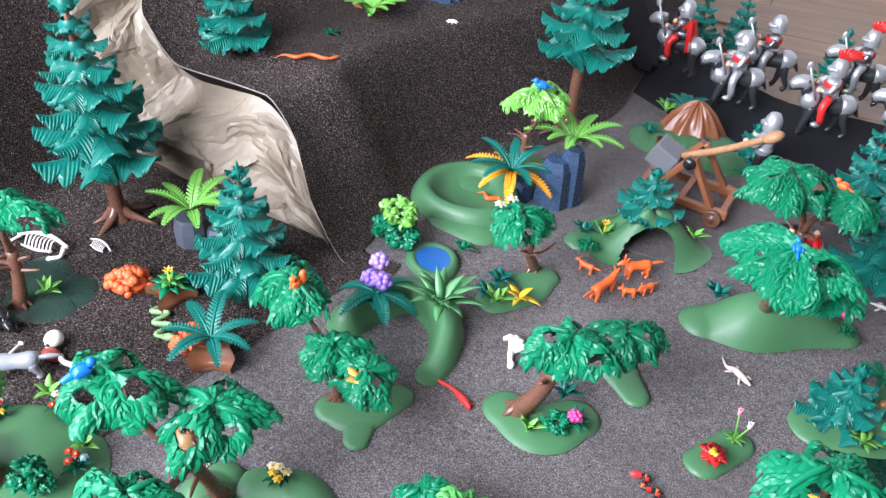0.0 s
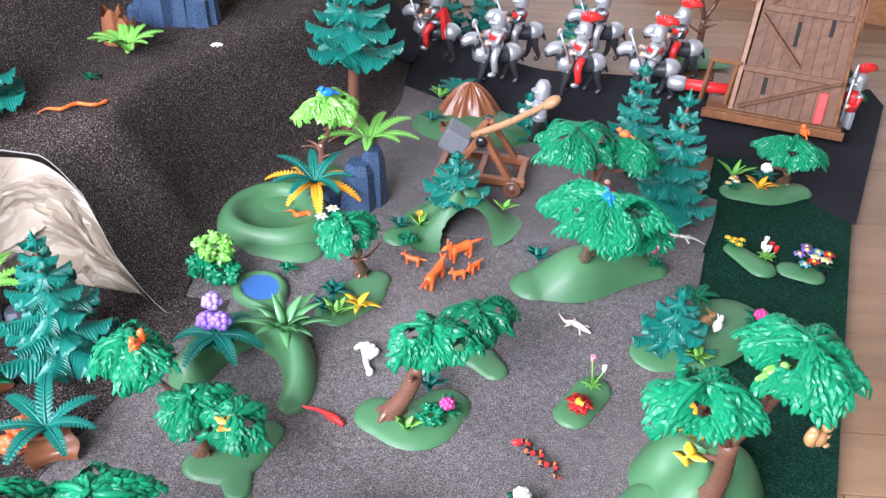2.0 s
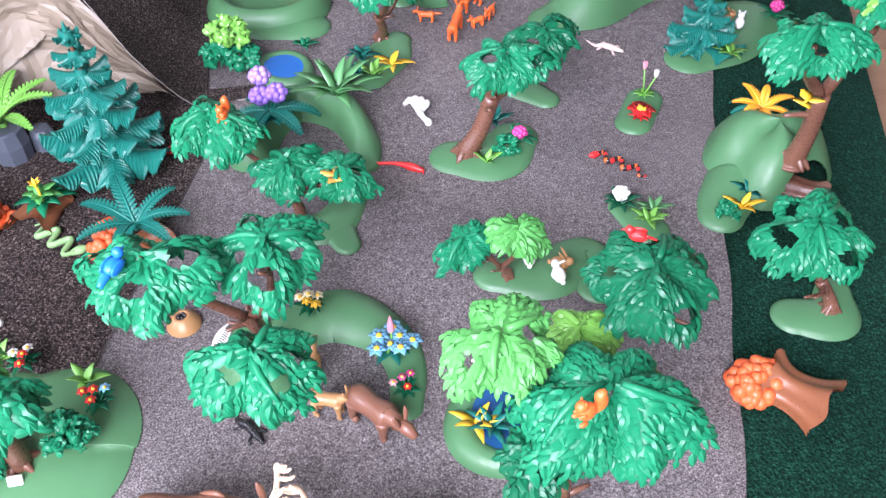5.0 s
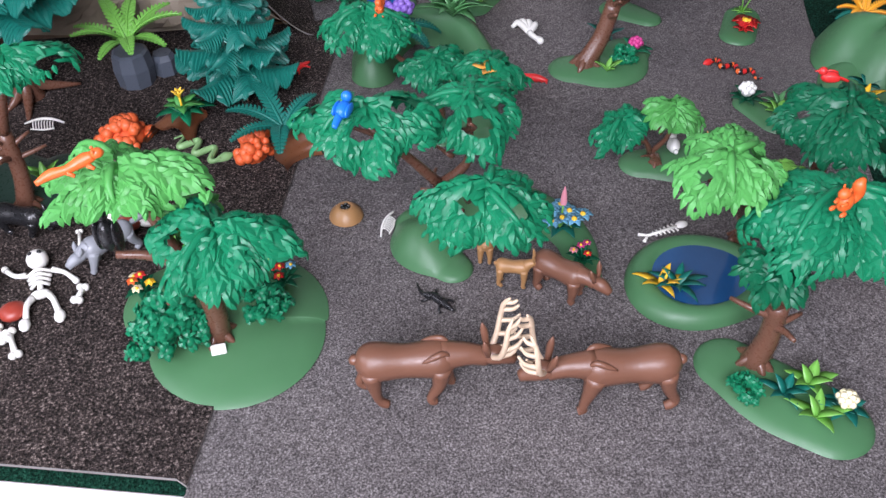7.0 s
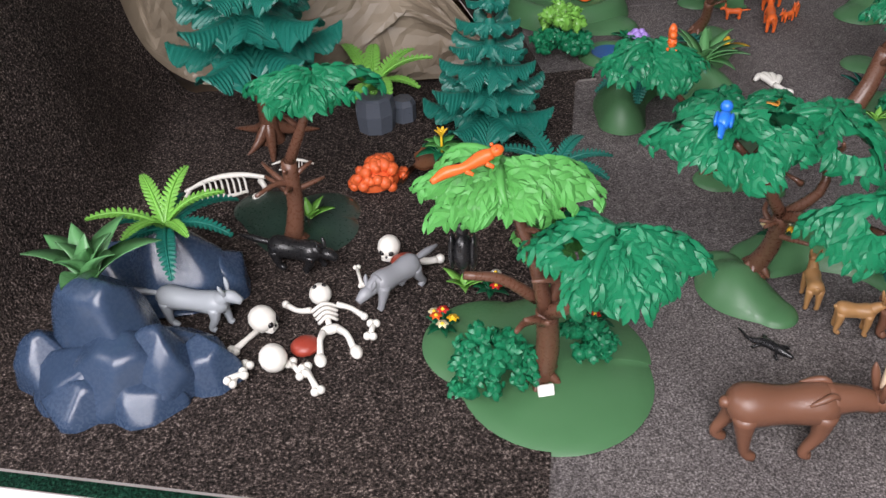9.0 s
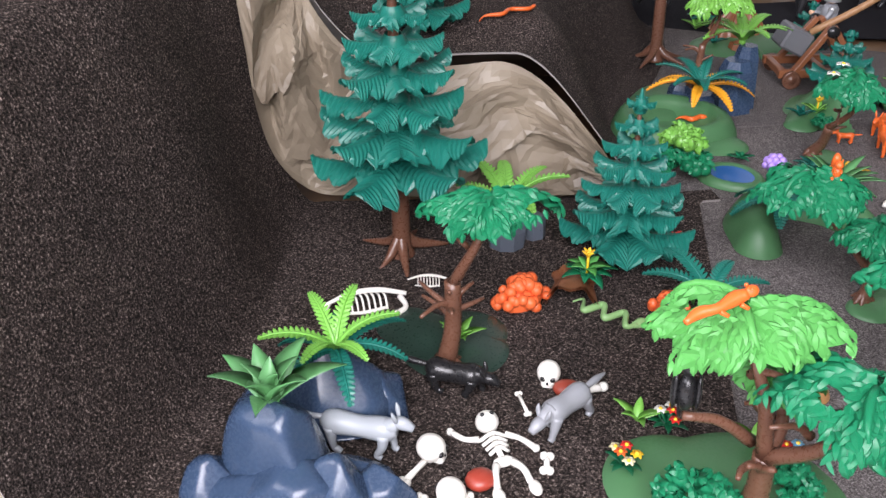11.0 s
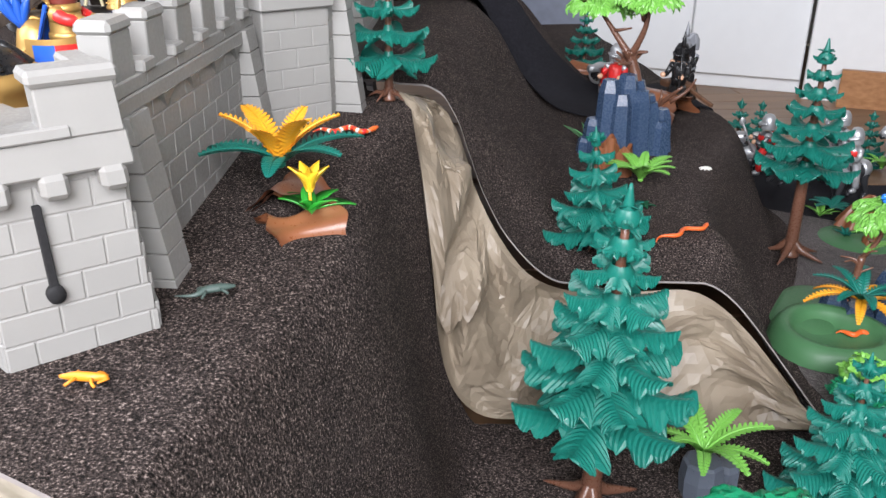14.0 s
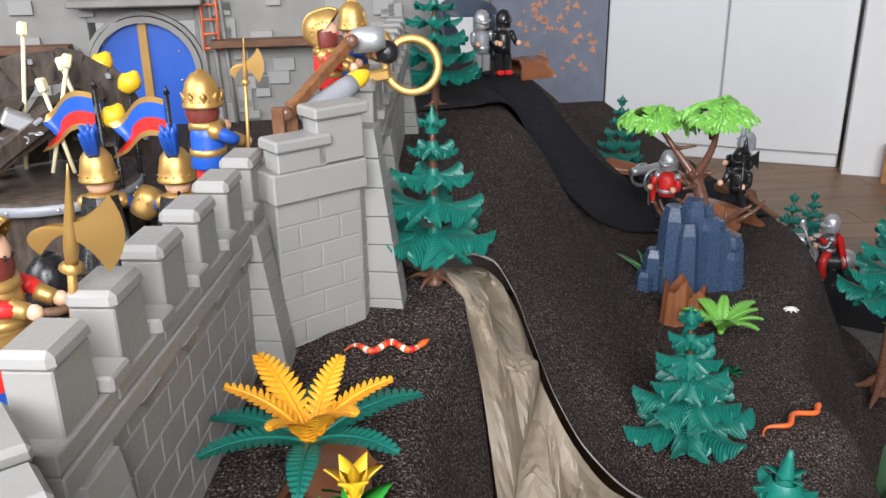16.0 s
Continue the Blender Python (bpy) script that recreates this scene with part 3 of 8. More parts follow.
# laminate boards
k = 0
for i in range(38):
    y = -0.3 + 0.085 * i
    x = 0.15 + (0.37 * (i * 7 % 5)) / 2.2 - 0.7
    while x < 2.25:
        ob = new("floor_plank", BOARD if k else None)
        if not k:
            o = MB().box((0, 0, 0), (0.698, 0.0838, 0.004), 0, 0.0008)
            me = bpy.data.meshes.new("floor_plank")
            me.from_pydata(o.v, [], o.f)
            me.materials.append(LAMINATE)
            BOARD = me
            bpy.data.objects.remove(ob)
            ob = new("floor_plank", BOARD)
        ob.parent = bpy.data.objects["floor"]
        ob.matrix_basis = pose(x + 0.35, y, -0.0135)
        x += 0.70
        k += 1


# ---- green plastic mounds ----
def mound_mesh(spine, sub=30, lip=0.0025, k=14):
    """A rounded plate along a spine of (x, y, half width, height)."""
    q = spline(spine, sub) if len(spine) > 1 else [np.array(spine[0]), np.array(spine[0]) + (1e-4, 0, 0, 0)]
    pts = [np.array(s) for s in q]
    d0 = pts[0][:2] - pts[1][:2]
    d1 = pts[-1][:2] - pts[-2][:2]
    d0, d1 = d0 / np.linalg.norm(d0), d1 / np.linalg.norm(d1)
    rows = []
    for i in range(10, 0, -1):
        e = math.sin(i / 10 * math.pi / 2)
        rows.append((pts[0][:2] + d0 * pts[0][2] * e, -d0, pts[0][2], pts[0][3], e))
    for i, p in enumerate(pts):
        d = pts[min(i + 1, len(pts) - 1)][:2] - pts[max(i - 1, 0)][:2]
        rows.append((p[:2], d / np.linalg.norm(d), p[2], p[3], 0.0))
    for i in range(1, 11):
        e = math.sin(i / 10 * math.pi / 2)
        rows.append((pts[-1][:2] + d1 * pts[-1][2] * e, d1, pts[-1][2], pts[-1][3], e))
    vs, fs = [], []
    for c, d, r, h, e in rows:
        side = np.array((-d[1], d[0]))
        half = r * math.sqrt(max(1e-4, 1 - e * e))
        for j in range(k + 1):
            v = -1 + 2 * j / k
            v = math.copysign(abs(v) ** 0.8, v)
            rr = min(1.0, math.hypot(v * half / r, e))
            z = lip * (1 - rr**14) + (h - lip) * max(0.0, 1 - rr**2.2) ** 1.1
            p = c + side * v * half
            vs.append((p[0], p[1], z))
    n = k + 1
    for i in range(len(rows) - 1):
        for j in range(k):
            fs.append((i * n + j, (i + 1) * n + j, (i + 1) * n + j + 1, i * n + j + 1))
    return vs, fs


def mound(label, spine, mat=None, name="mound", z0=0.003):
    c = np.mean(np.array(spine)[:, :2], axis=0)
    mb = MB().add(*mound_mesh([(s[0] - c[0], s[1] - c[1], s[2], s[3]) for s in spine]))
    return single(mb, name, mat or MOUND, label, "toy landscape base", (c[0], c[1], z0), group="landscape bases")


def basin(label, cx, cy, rx, ry, rz, rim, floor_mat, sink=0.55, lobes=0.06, seed=0, name="pond_base"):
    """An oval base with a sunken middle."""
    t = thing(name, label, "toy landscape base", (cx, cy, 0.003), rz, "landscape bases")
    prof = [(1.0, 0.0), (0.985, 0.25), (0.93, 0.62), (0.86, 0.9), (0.78, 1.0), (0.70, 0.95), (0.64, 0.72), (sink, 0.35), (sink * 0.6, 0.22), (0.0, 0.2)]
    wob = lambda a, r: 1 + lobes * math.sin(2 * a + seed) * r + lobes * 0.6 * math.sin(3 * a + 2 * seed) * r
    n = 40

    def make(pr):
        vs, fs = [], []
        for r, z in pr:
            for j in range(n):
                a = 2 * math.pi * j / n
                vs.append((rx * r * wob(a, r) * math.cos(a), ry * r * wob(a, r) * math.sin(a), rim * z))
        for i in range(len(pr) - 1):
            for j in range(n):
                j2 = (j + 1) % n
                fs.append((i * n + j, i * n + j2, (i + 1) * n + j2, (i + 1) * n + j))
        return MB().add(vs, fs)

    make(prof).ob("rim", MOUND, t)
    if floor_mat:
        make([(0.665, 0.74), (0.5, 0.72), (0.25, 0.73), (0.0, 0.72)]).ob("water", floor_mat, t, "glossy dark blue plastic water")
    return t


def cave(label, cx, cy, rz, rx, ry, h, mouth_w, mouth_h, full=0.0):
    """A hollow green hillock with an arched mouth in front."""
    mb = MB()
    for inner in (0, 1):
        def fn(u, v):
            a, r = 2 * math.pi * u, v
            x, y = rx * r * math.cos(a), ry * r * math.sin(a)
            z = h * (1 - (r**full if full else smooth(r) ** 0.9)) * (1 + 0.10 * math.sin(3 * a + 1)) - 0.003 * inner
            w = 1 + 0.10 * math.sin(3 * a + 2) + 0.06 * math.sin(5 * a)
            return V(x * w, y * w, max(0.0, z))

        def keep(u, v):
            p = fn(u, v)
            return not (p.y < -0.15 * ry and abs(p.x - 0.006) < mouth_w * math.sqrt(max(0, 1 - (p.z / mouth_h) ** 2)) and p.z < mouth_h)
        mb.grid(fn, 150, 70, 0, True, keep)
    return single(mb, "cave_mound", MOUND, label, "toy landscape base", (cx, cy, 0.004), rz, "landscape bases")


cave("hollow green plastic hillock with an arched cave mouth", 0.088, 1.092, 8, 0.082, 0.066, 0.060, 0.036, 0.040)
mound("green plastic tongue beside the cave mouth", [(0.010, 1.055, 0.022, 0.010), (0.040, 1.085, 0.030, 0.016)])


# ---- crowns, trunks, trees ----
def crown_mesh(mb, c, r, seed, size=0.0102, holes=4, droop=0.92, mi=0, squash=0.66, lean=(0, 0), stretch=1.0, turn=0.0):
    """A moulded leaf clump: a lobed umbrella pierced by round gaps, covered with folded leaves that hang over its ragged hem."""
    rnd = random.Random(seed)
    c = Vector(c)
    pits = []
    for k in range(holes):
        pits.append((2 * math.pi * (k + rnd.uniform(-0.3, 0.3)) / max(1, holes), rnd.uniform(0.45, 0.95), rnd.uniform(0.13, 0.22)))
    ph = [rnd.uniform(0, 6.28) for _ in range(5)]
    ct, st = math.cos(turn), math.sin(turn)

    def edge(a):
        return droop * (1.46 + 0.13 * math.sin(3 * a + ph[0]) + 0.10 * math.sin(5 * a + ph[1]) + 0.06 * math.sin(11 * a + ph[4]))

    def rad(a, t):
        return r * (1 + 0.12 * math.sin(2 * a + ph[2]) + 0.10 * math.sin(3 * a + ph[3]) + (0.08 * math.sin(6 * a + 3 * t) + 0.05 * math.sin(9 * a + ph[4])) * t)

    def at(a, t, lift=0.0):
        q = rad(a, t) + lift
        u, v, z = q * math.sin(t) * math.cos(a) * stretch, q * math.sin(t) * math.sin(a) / stretch, q * squash * math.cos(t)
        x, y = u * ct - v * st, u * st + v * ct
        return c + V(x, y, z + lean[0] * x + lean[1] * y)

    def pierced(a, t, k=1.0):
        for pa, pt, ps in pits:
            da = (a - pa + math.pi) % (2 * math.pi) - math.pi
            if math.hypot(da * math.sin(max(t, 0.3)) * 0.85, t - pt) < ps * k:
                return True
        return False

    for inner in (0, 1):
        def fn(u, v):
            a, t = 2 * math.pi * u, edge(2 * math.pi * u) * 0.90 * (0.03 + 0.97 * v)
            return at(a, t, -0.0020 * inner - 0.001)
        mb.grid(fn, 44, 18, mi, True, lambda u, v: not pierced(2 * math.pi * u, edge(2 * math.pi * u) * 0.90 * v, 0.94))
    rows = max(5, int(r * 1.7 / (size * 0.52)))
    for i in range(rows):
        f = (i + 0.5) / rows
        count = max(5, int(2 * math.pi * r * math.sin(min(1.5, f * 1.6)) / (size * 0.50)))
        for j in range(count):
            a = 2 * math.pi * (j + 0.5 * (i % 2) + rnd.uniform(-0.35, 0.35)) / count
            t = edge(a) * (f + rnd.uniform(-0.35, 0.35) / rows)
            if t < 0.03 or pierced(a, t, 1.06) or pierced(a, t + 0.13, 0.92):
                continue
            p = at(a, t, rnd.uniform(-0.0006, 0.0006))
            dn = (at(a, t + 0.04) - at(a, t - 0.04)).normalized()
            sd = (at(a + 0.04, t) - at(a - 0.04, t)).normalized()
            up = sd.cross(dn)
            if up.dot(p - c) < 0:
                up = -up
            w = rnd.gauss(0, 0.55)
            al = (dn * math.cos(w) + sd * math.sin(w) + up * rnd.uniform(-0.02, 0.10)).normalized()
            s = size * rnd.uniform(0.72, 1.25)
            mb.leaf(p - al * s * 0.35, al, (up + sd * rnd.uniform(-0.11, 0.11)).normalized(), s, s * 0.50, mi)
    # moulded stems that run over the surface from the middle
    for k in range(2 if r > 0.03 else 1):
        a = ph[3] + 2.4 * k
        mb.tube([at(a + 0.05 * i, 0.10 + 0.17 * i, 0.0018) for i in range(6)], [0.0021, 0.0027, 0.0027, 0.0024, 0.0018, 0.0009], 7, mi)
    return mb


def limb(mb, a, b, r0, r1, bend, rnd, steps=7):
    a, b = Vector(a), Vector(b)
    m = a.lerp(b, 0.5) + V(rnd.uniform(-1, 1), rnd.uniform(-1, 1), rnd.uniform(-0.2, 0.9)) * bend
    mb.curve([a, m, b], [r0, (r0 + r1) / 2, r1], 8, steps)


def tree(label, base, clumps, seed, z0=0.008, thick=0.0085, name="broadleaf_tree", fork=0.5, twigs=4, lean=None):
    """base: x, y of the trunk's foot. clumps: x, y, z, radius, material, and perhaps more for crown_mesh."""
    rnd = random.Random(seed)
    t = thing(name, label, "toy tree", (base[0], base[1], z0), group="broadleaf toy trees")
    mid = np.mean([c[:3] for c in clumps], axis=0)
    f = V((mid[0] - base[0]) * 0.45, (mid[1] - base[1]) * 0.45, (mid[2] - z0) * fork)
    if lean:
        f = V(*lean)
    mb = MB()
    mb.curve([V(0, 0, -0.004), V(0, 0, 0.004), f * 0.45 + V(0.003, 0, 0), f], [thick * 1.75, thick * 1.25, thick, thick * 0.92], 12, 14)
    for k in range(5):
        a = k * 1.257 + rnd.random()
        mb.curve([V(0, 0, 0.012), V(math.cos(a), math.sin(a), 0.35) * thick * 1.3, V(math.cos(a), math.sin(a), 0) * thick * 2.1], [thick * 0.5, thick * 0.45, thick * 0.12], 6, 5)
    for c in clumps:
        e = V(c[0] - base[0], c[1] - base[1], c[2] - z0 + c[3] * 0.25)
        limb(mb, f * 0.96, e, thick * 0.72, thick * 0.30, 0.012, rnd)
        for _ in range(2):
            q = f.lerp(e, rnd.uniform(0.35, 0.8))
            limb(mb, q, q + V(rnd.uniform(-1, 1), rnd.uniform(-1, 1), rnd.uniform(0.1, 0.8)) * c[3] * 0.7, thick * 0.42, thick * 0.16, 0.006, rnd, 5)
    for _ in range(twigs):
        q = f * rnd.uniform(0.6, 1.0)
        limb(mb, q, q + V(rnd.uniform(-1, 1), rnd.uniform(-1, 1), rnd.uniform(0.1, 0.7)) * 0.03, thick * 0.45, thick * 0.2, 0.004, rnd, 5)
    mb.ob("trunk", BROWN, t)
    for i, c in enumerate(clumps):
        opt = c[5] if len(c) > 5 else {}
        crown_mesh(MB_ := MB(), (c[0] - base[0], c[1] - base[1], c[2] - z0), c[3], seed * 10 + i, **opt)
        MB_.ob("crown", c[4], t)
    return t


def bush_mesh(mb, c, r, seed, mi=0, balls=9):
    rnd = random.Random(seed)
    for i in range(balls):
        a, e = i * 2.4, rnd.uniform(0.1, 1.3)
        p = Vector(c) + r * V(math.cos(a) * math.cos(e) * 0.75, math.sin(a) * math.cos(e) * 0.75, math.sin(e) * 0.8 + 0.1)
        for j in range(16):
            b, g = rnd.uniform(0, 6.28), rnd.uniform(-0.3, 1.5)
            n = V(math.cos(b) * math.cos(g), math.sin(b) * math.cos(g), math.sin(g))
            w = n.orthogonal().normalized()
            w = (Matrix.Rotation(rnd.uniform(0, 6.28), 3, n) @ w + n * 0.3).normalized()
            mb.leaf(p + n * r * 0.28, w, n, r * 0.36, r * 0.26, mi)
        mb.ball(p, r * 0.30, mi, 8, 5)
    return mb


# ---- firs ----
def fir_bough(mb, base, ang, length, width, dropp, curl, rnd=None):
    """One bough: a broad arched wing, ribbed like a feather, whose scalloped sides hang down from the midrib."""
    d, s = V(math.cos(ang), math.sin(ang), 0), V(-math.sin(ang), math.cos(ang), 0)
    nu, nv = 30, 8
    lobes = [[rnd.uniform(0.72, 1.12) for _ in range(7)] for _ in range(2)]
    ph = rnd.uniform(0, 1)

    def fn(u, v):
        w = (v - 0.5) * 2
        i = int(round(u * nu))
        prof = math.sin(math.pi * min(1.0, 0.10 + 0.84 * u**0.9)) ** 0.62 if i < nu else 0.12
        c = u * 3.3 + ph
        saw = 1 - (c - int(c))
        tooth = lobes[0 if w < 0 else 1][int(c)] * (1.0 - 0.50 * saw**2.4)
        wid = width * 0.5 * prof * (1 + (tooth - 1) * abs(w) ** 2)
        x = length * (u + 0.16 * abs(w) ** 1.4 * math.sin(math.pi * u))
        rib = 0.0007 * (1 if i % 2 else -1) * min(1.0, 2.5 * abs(w))
        z = -dropp * length * u + curl * length * u**2.5 - width * 0.27 * abs(w) ** 1.5 * prof * tooth + rib
        return Vector(base) + d * x + s * w * wid + V(0, 0, z)

    mb.grid(fn, nu, nv, 0, False)
    mb.grid(lambda u, v: fn(u, 1 - v) - V(0, 0, 0.002 * (1 - 0.4 * u)), nu, nv, 0, False)


def fir(label, loc, h, r, tiers, seed, bare=0.24, mat=None, tilt=(0, 0), boughs=7, roots=5):
    rnd = random.Random(seed)
    t = thing("fir_tree", label, "toy fir tree", loc, rnd.uniform(0, 360), "toy fir trees")
    if tilt != (0, 0):
        t.matrix_basis = pose(*loc, tilt[0], tilt[1], 0)
    tr = max(0.004, h * 0.026)
    mb = MB()
    mb.curve([V(0, 0, -0.003), V(0, 0, h * 0.06), V(0, 0, h * 0.3), V(0, 0, h * 0.93)], [tr * 1.7, tr * 1.15, tr, tr * 0.35], 12, 16)
    for k in range(roots):
        a = k * 2 * math.pi / roots + rnd.uniform(-0.3, 0.3)
        q = V(math.cos(a), math.sin(a), 0)
        ln = rnd.uniform(0.75, 1.2) * h * 0.14
        mb.curve([V(0, 0, h * 0.075), q * tr * 1.6 + V(0, 0, h * 0.03), q * ln * 0.6 + V(0, 0, 0.004), q * ln + V(0, 0, -0.001)], [tr * 0.8, tr * 0.72, tr * 0.5, tr * 0.16], 8, 9, 0, 0.8)
    mb.ob("trunk", BROWN, t)
    for i in range(tiers):
        f = i / (tiers - 1)
        z = h * (bare + 0.085 + (0.84 - bare) * f**0.92)
        rr = r * (1 - 0.80 * f**0.85) * (1.0 if i else 0.93)
        n = boughs if f < 0.7 else 5
        mb = MB()
        mb.lathe([(tr * 0.9, 0.004), (tr * 1.5, -0.004), (tr * 1.2, -0.010)], (0, 0, z), 10)
        for k in range(n):
            a = 2 * math.pi * (k + 0.5 * (i % 2)) / n + rnd.uniform(-0.12, 0.12)
            fir_bough(mb, (0, 0, z), a, rr * rnd.uniform(0.92, 1.08), rr * 0.68, 0.26 + 0.10 * rnd.random(), 0.36, rnd)
        mb.ob("bough_tier", mat or TEAL, t)
    mb = MB()
    mb.curve([V(0, 0, h * 0.90), V(0, 0, h * 0.95), V(0, 0, h)], [tr * 0.9, tr * 0.55, tr * 0.15], 8, 6)
    for k in range(5):
        mb.blade(V(0, 0, h * 0.93), k * 1.257, h * 0.045, h * 0.02, 0.9, 0.9)
    mb.ob("tip", mat or TEAL, t)
    return t


def gz(x, y):
    return ground_z(x, y) + 0.005


fir("tall teal fir tree with spreading brown roots", (-0.539, 0.810, 0.006), 0.322, 0.086, 8, 1, 0.27, tilt=(5, 0), boughs=6)
fir("small dense teal fir tree beside the gully", (-0.322, 0.768, 0.006), 0.172, 0.068, 7, 2, 0.10, boughs=6)
fir("teal fir tree standing on the dark hill", (-0.491, 1.020, gz(-0.491, 1.02)), 0.134, 0.058, 6, 3, 0.08, tilt=(2, -5), boughs=6)
fir("tall teal fir tree at the foot of the hill", (-0.09, 1.335, 0.012), 0.325, 0.080, 7, 4, 0.36, boughs=6)
fir("short teal fir tree by the castle tower", (-0.712, 1.022, 0.338), 0.138, 0.056, 5, 5, 0.22, boughs=6)
fir("dense dark teal fir tree", (0.380, 1.150, 0.006), 0.195, 0.070, 7, 6, 0.06, boughs=6)
fir("dense dark teal fir tree", (0.345, 1.285, 0.006), 0.175, 0.062, 7, 7, 0.06, boughs=6)

# ---- broadleaf trees and their bases ----
mound("broad rounded green plastic base under a tree", [(-0.384, 0.472, 0.050, 0.012), (-0.350, 0.452, 0.072, 0.013), (-0.347, 0.430, 0.068, 0.012)])
tree("tree with lime and green leaf clumps on a forked brown trunk", (-0.358, 0.425), [(-0.386, 0.421, 0.163, 0.041, LIME, {"holes": 2, "squash": 0.56, "droop": 0.92, "stretch": 1.12}), (-0.334, 0.374, 0.136, 0.041, GREEN, {"holes": 2, "squash": 0.68, "droop": 0.94}), (-0.352, 0.432, 0.118, 0.022, LIME, {"holes": 0})], 11, 0.012, 0.0078, fork=0.52)
mound("green plastic arch base under a leaning tree", [(-0.186, 0.522, 0.021, 0.010), (-0.187, 0.492, 0.028, 0.024), (-0.170, 0.463, 0.017, 0.007)])
tree("leaning tree with three green leaf clumps", (-0.172, 0.497), [(-0.229, 0.459, 0.147, 0.043, GREEN), (-0.153, 0.480, 0.131, 0.041, GREEN), (-0.164, 0.388, 0.118, 0.039, GREEN, {"squash": 0.82, "holes": 5})], 12, 0.02, 0.0066, fork=0.6)
mound("curved green plastic base with flowers", [(-0.150, 0.527, 0.025, 0.010), (-0.112, 0.533, 0.030, 0.017), (-0.076, 0.505, 0.022, 0.014), (-0.063, 0.470, 0.017, 0.008), (-0.067, 0.430, 0.013, 0.006)])
basin("oval green plastic pond base with blue water", 0.018, 0.402, 0.059, 0.053, -8, 0.012, WATER, seed=1)
tree("light green tree beside the pond", (0.070, 0.436), [(-0.010, 0.364, 0.143, 0.037, LIME, {"holes": 2}), (0.056, 0.402, 0.092, 0.026, FERN, {"holes": 0})], 13, 0.004, 0.0065)
mound("rounded green plastic base with small plants", [(0.004, 0.318, 0.026, 0.008), (0.024, 0.285, 0.032, 0.008), (0.048, 0.257, 0.030, 0.008)])
tree("large green tree with a wide dense crown", (0.019, 0.313), [(0.045, 0.316, 0.124, 0.051, GREEN, {"holes": 0, "squash": 0.72, "droop": 0.96}), (-0.003, 0.298, 0.112, 0.023, GREEN2, {"holes": 0})], 14, 0.008, 0.0078, fork=0.6)
mound("green plastic base with rabbits and seedlings", [(0.030, 0.555, 0.020, 0.008), (0.075, 0.548, 0.030, 0.010), (0.118, 0.565, 0.022, 0.008), (0.118, 0.525, 0.020, 0.006)])
tree("deep green tree with a pierced crown", (0.150, 0.475), [(0.107, 0.412, 0.122, 0.046, GREEN2, {"holes": 4})], 15, 0.004, 0.007)
tree("sapling with one green and one lime leaf spray", (0.040, 0.546), [(0.001, 0.547, 0.048, 0.024, GREEN, {"holes": 0, "lean": (0.3, 0.1)}), (0.045, 0.538, 0.062, 0.024, LIME, {"holes": 0, "lean": (-0.25, 0.15)})], 16, 0.008, 0.004, "sapling", 0.35, 1)
mound("green plastic base with three rounded lobes", [(-0.138, 0.645, 0.020, 0.006), (-0.110, 0.648, 0.022, 0.008), (-0.085, 0.690, 0.016, 0.006)])
mound("green plastic base with a pointed foot", [(-0.110, 0.652, 0.020, 0.007), (-0.098, 0.618, 0.013, 0.005)])
tree("low tree with small green leaf clumps", (-0.140, 0.655), [(-0.200, 0.676, 0.096, 0.040, GREEN, {"holes": 3, "squash": 0.78}), (-0.143, 0.654, 0.064, 0.032, GREEN, {"holes": 1}), (-0.097, 0.633, 0.066, 0.032, GREEN, {"holes": 2})], 17, 0.007, 0.0055)
mound("arched green plastic base like a bridge", [(-0.186, 0.765, 0.024, 0.030), (-0.170, 0.815, 0.028, 0.034), (-0.130, 0.840, 0.024, 0.030), (-0.085, 0.812, 0.022, 0.036), (-0.068, 0.765, 0.018, 0.022), (-0.070, 0.733, 0.016, 0.006)])
mound("green plastic base with a pink flower", [(0.022, 0.725, 0.026, 0.008), (0.062, 0.715, 0.034, 0.009), (0.090, 0.745, 0.026, 0.008)])
mound("small green plastic base under a tree", [(0.115, 0.835, 0.022, 0.008), (0.140, 0.805, 0.016, 0.006)])
tree("tree with a stout trunk and green crowns", (0.035, 0.722), [(0.074, 0.722, 0.101, 0.041, GREEN, {"holes": 3}), (0.118, 0.758, 0.102, 0.036, GREEN2, {"holes": 3})], 18, 0.008, 0.009, fork=0.7)
mound("small oval green plastic base with tulips", [(0.222, 0.745, 0.020, 0.007), (0.248, 0.785, 0.020, 0.006)])
mound("green plastic base with yellow lilies", [(-0.050, 0.885, 0.024, 0.008), (-0.025, 0.925, 0.030, 0.008), (-0.010, 0.955, 0.020, 0.008)])
tree("green tree with white blossoms", (-0.026, 0.958), [(-0.036, 0.895, 0.102, 0.036, GREEN, {"holes": 2, "squash": 0.8})], 19, 0.008, 0.006)
mound("long green plastic base with raised lip", [(0.188, 0.965, 0.030, 0.014), (0.235, 0.980, 0.045, 0.046), (0.290, 1.005, 0.036, 0.040), (0.340, 1.020, 0.026, 0.014)])
tree("big tree with a rounded dense green crown", (0.245, 0.992), [(0.246, 0.880, 0.150, 0.060, GREEN, {"holes": 3, "stretch": 1.08}), (0.292, 0.905, 0.122, 0.034, GREEN, {"holes": 1})], 20, 0.02, 0.008, lean=(0.0, -0.06, 0.075))
tree("green tree behind the big tree", (0.275, 1.16), [(0.234, 1.104, 0.118, 0.056, GREEN, {"holes": 3}), (0.312, 1.12, 0.105, 0.040, GREEN, {"holes": 1})], 21, 0.004, 0.007)
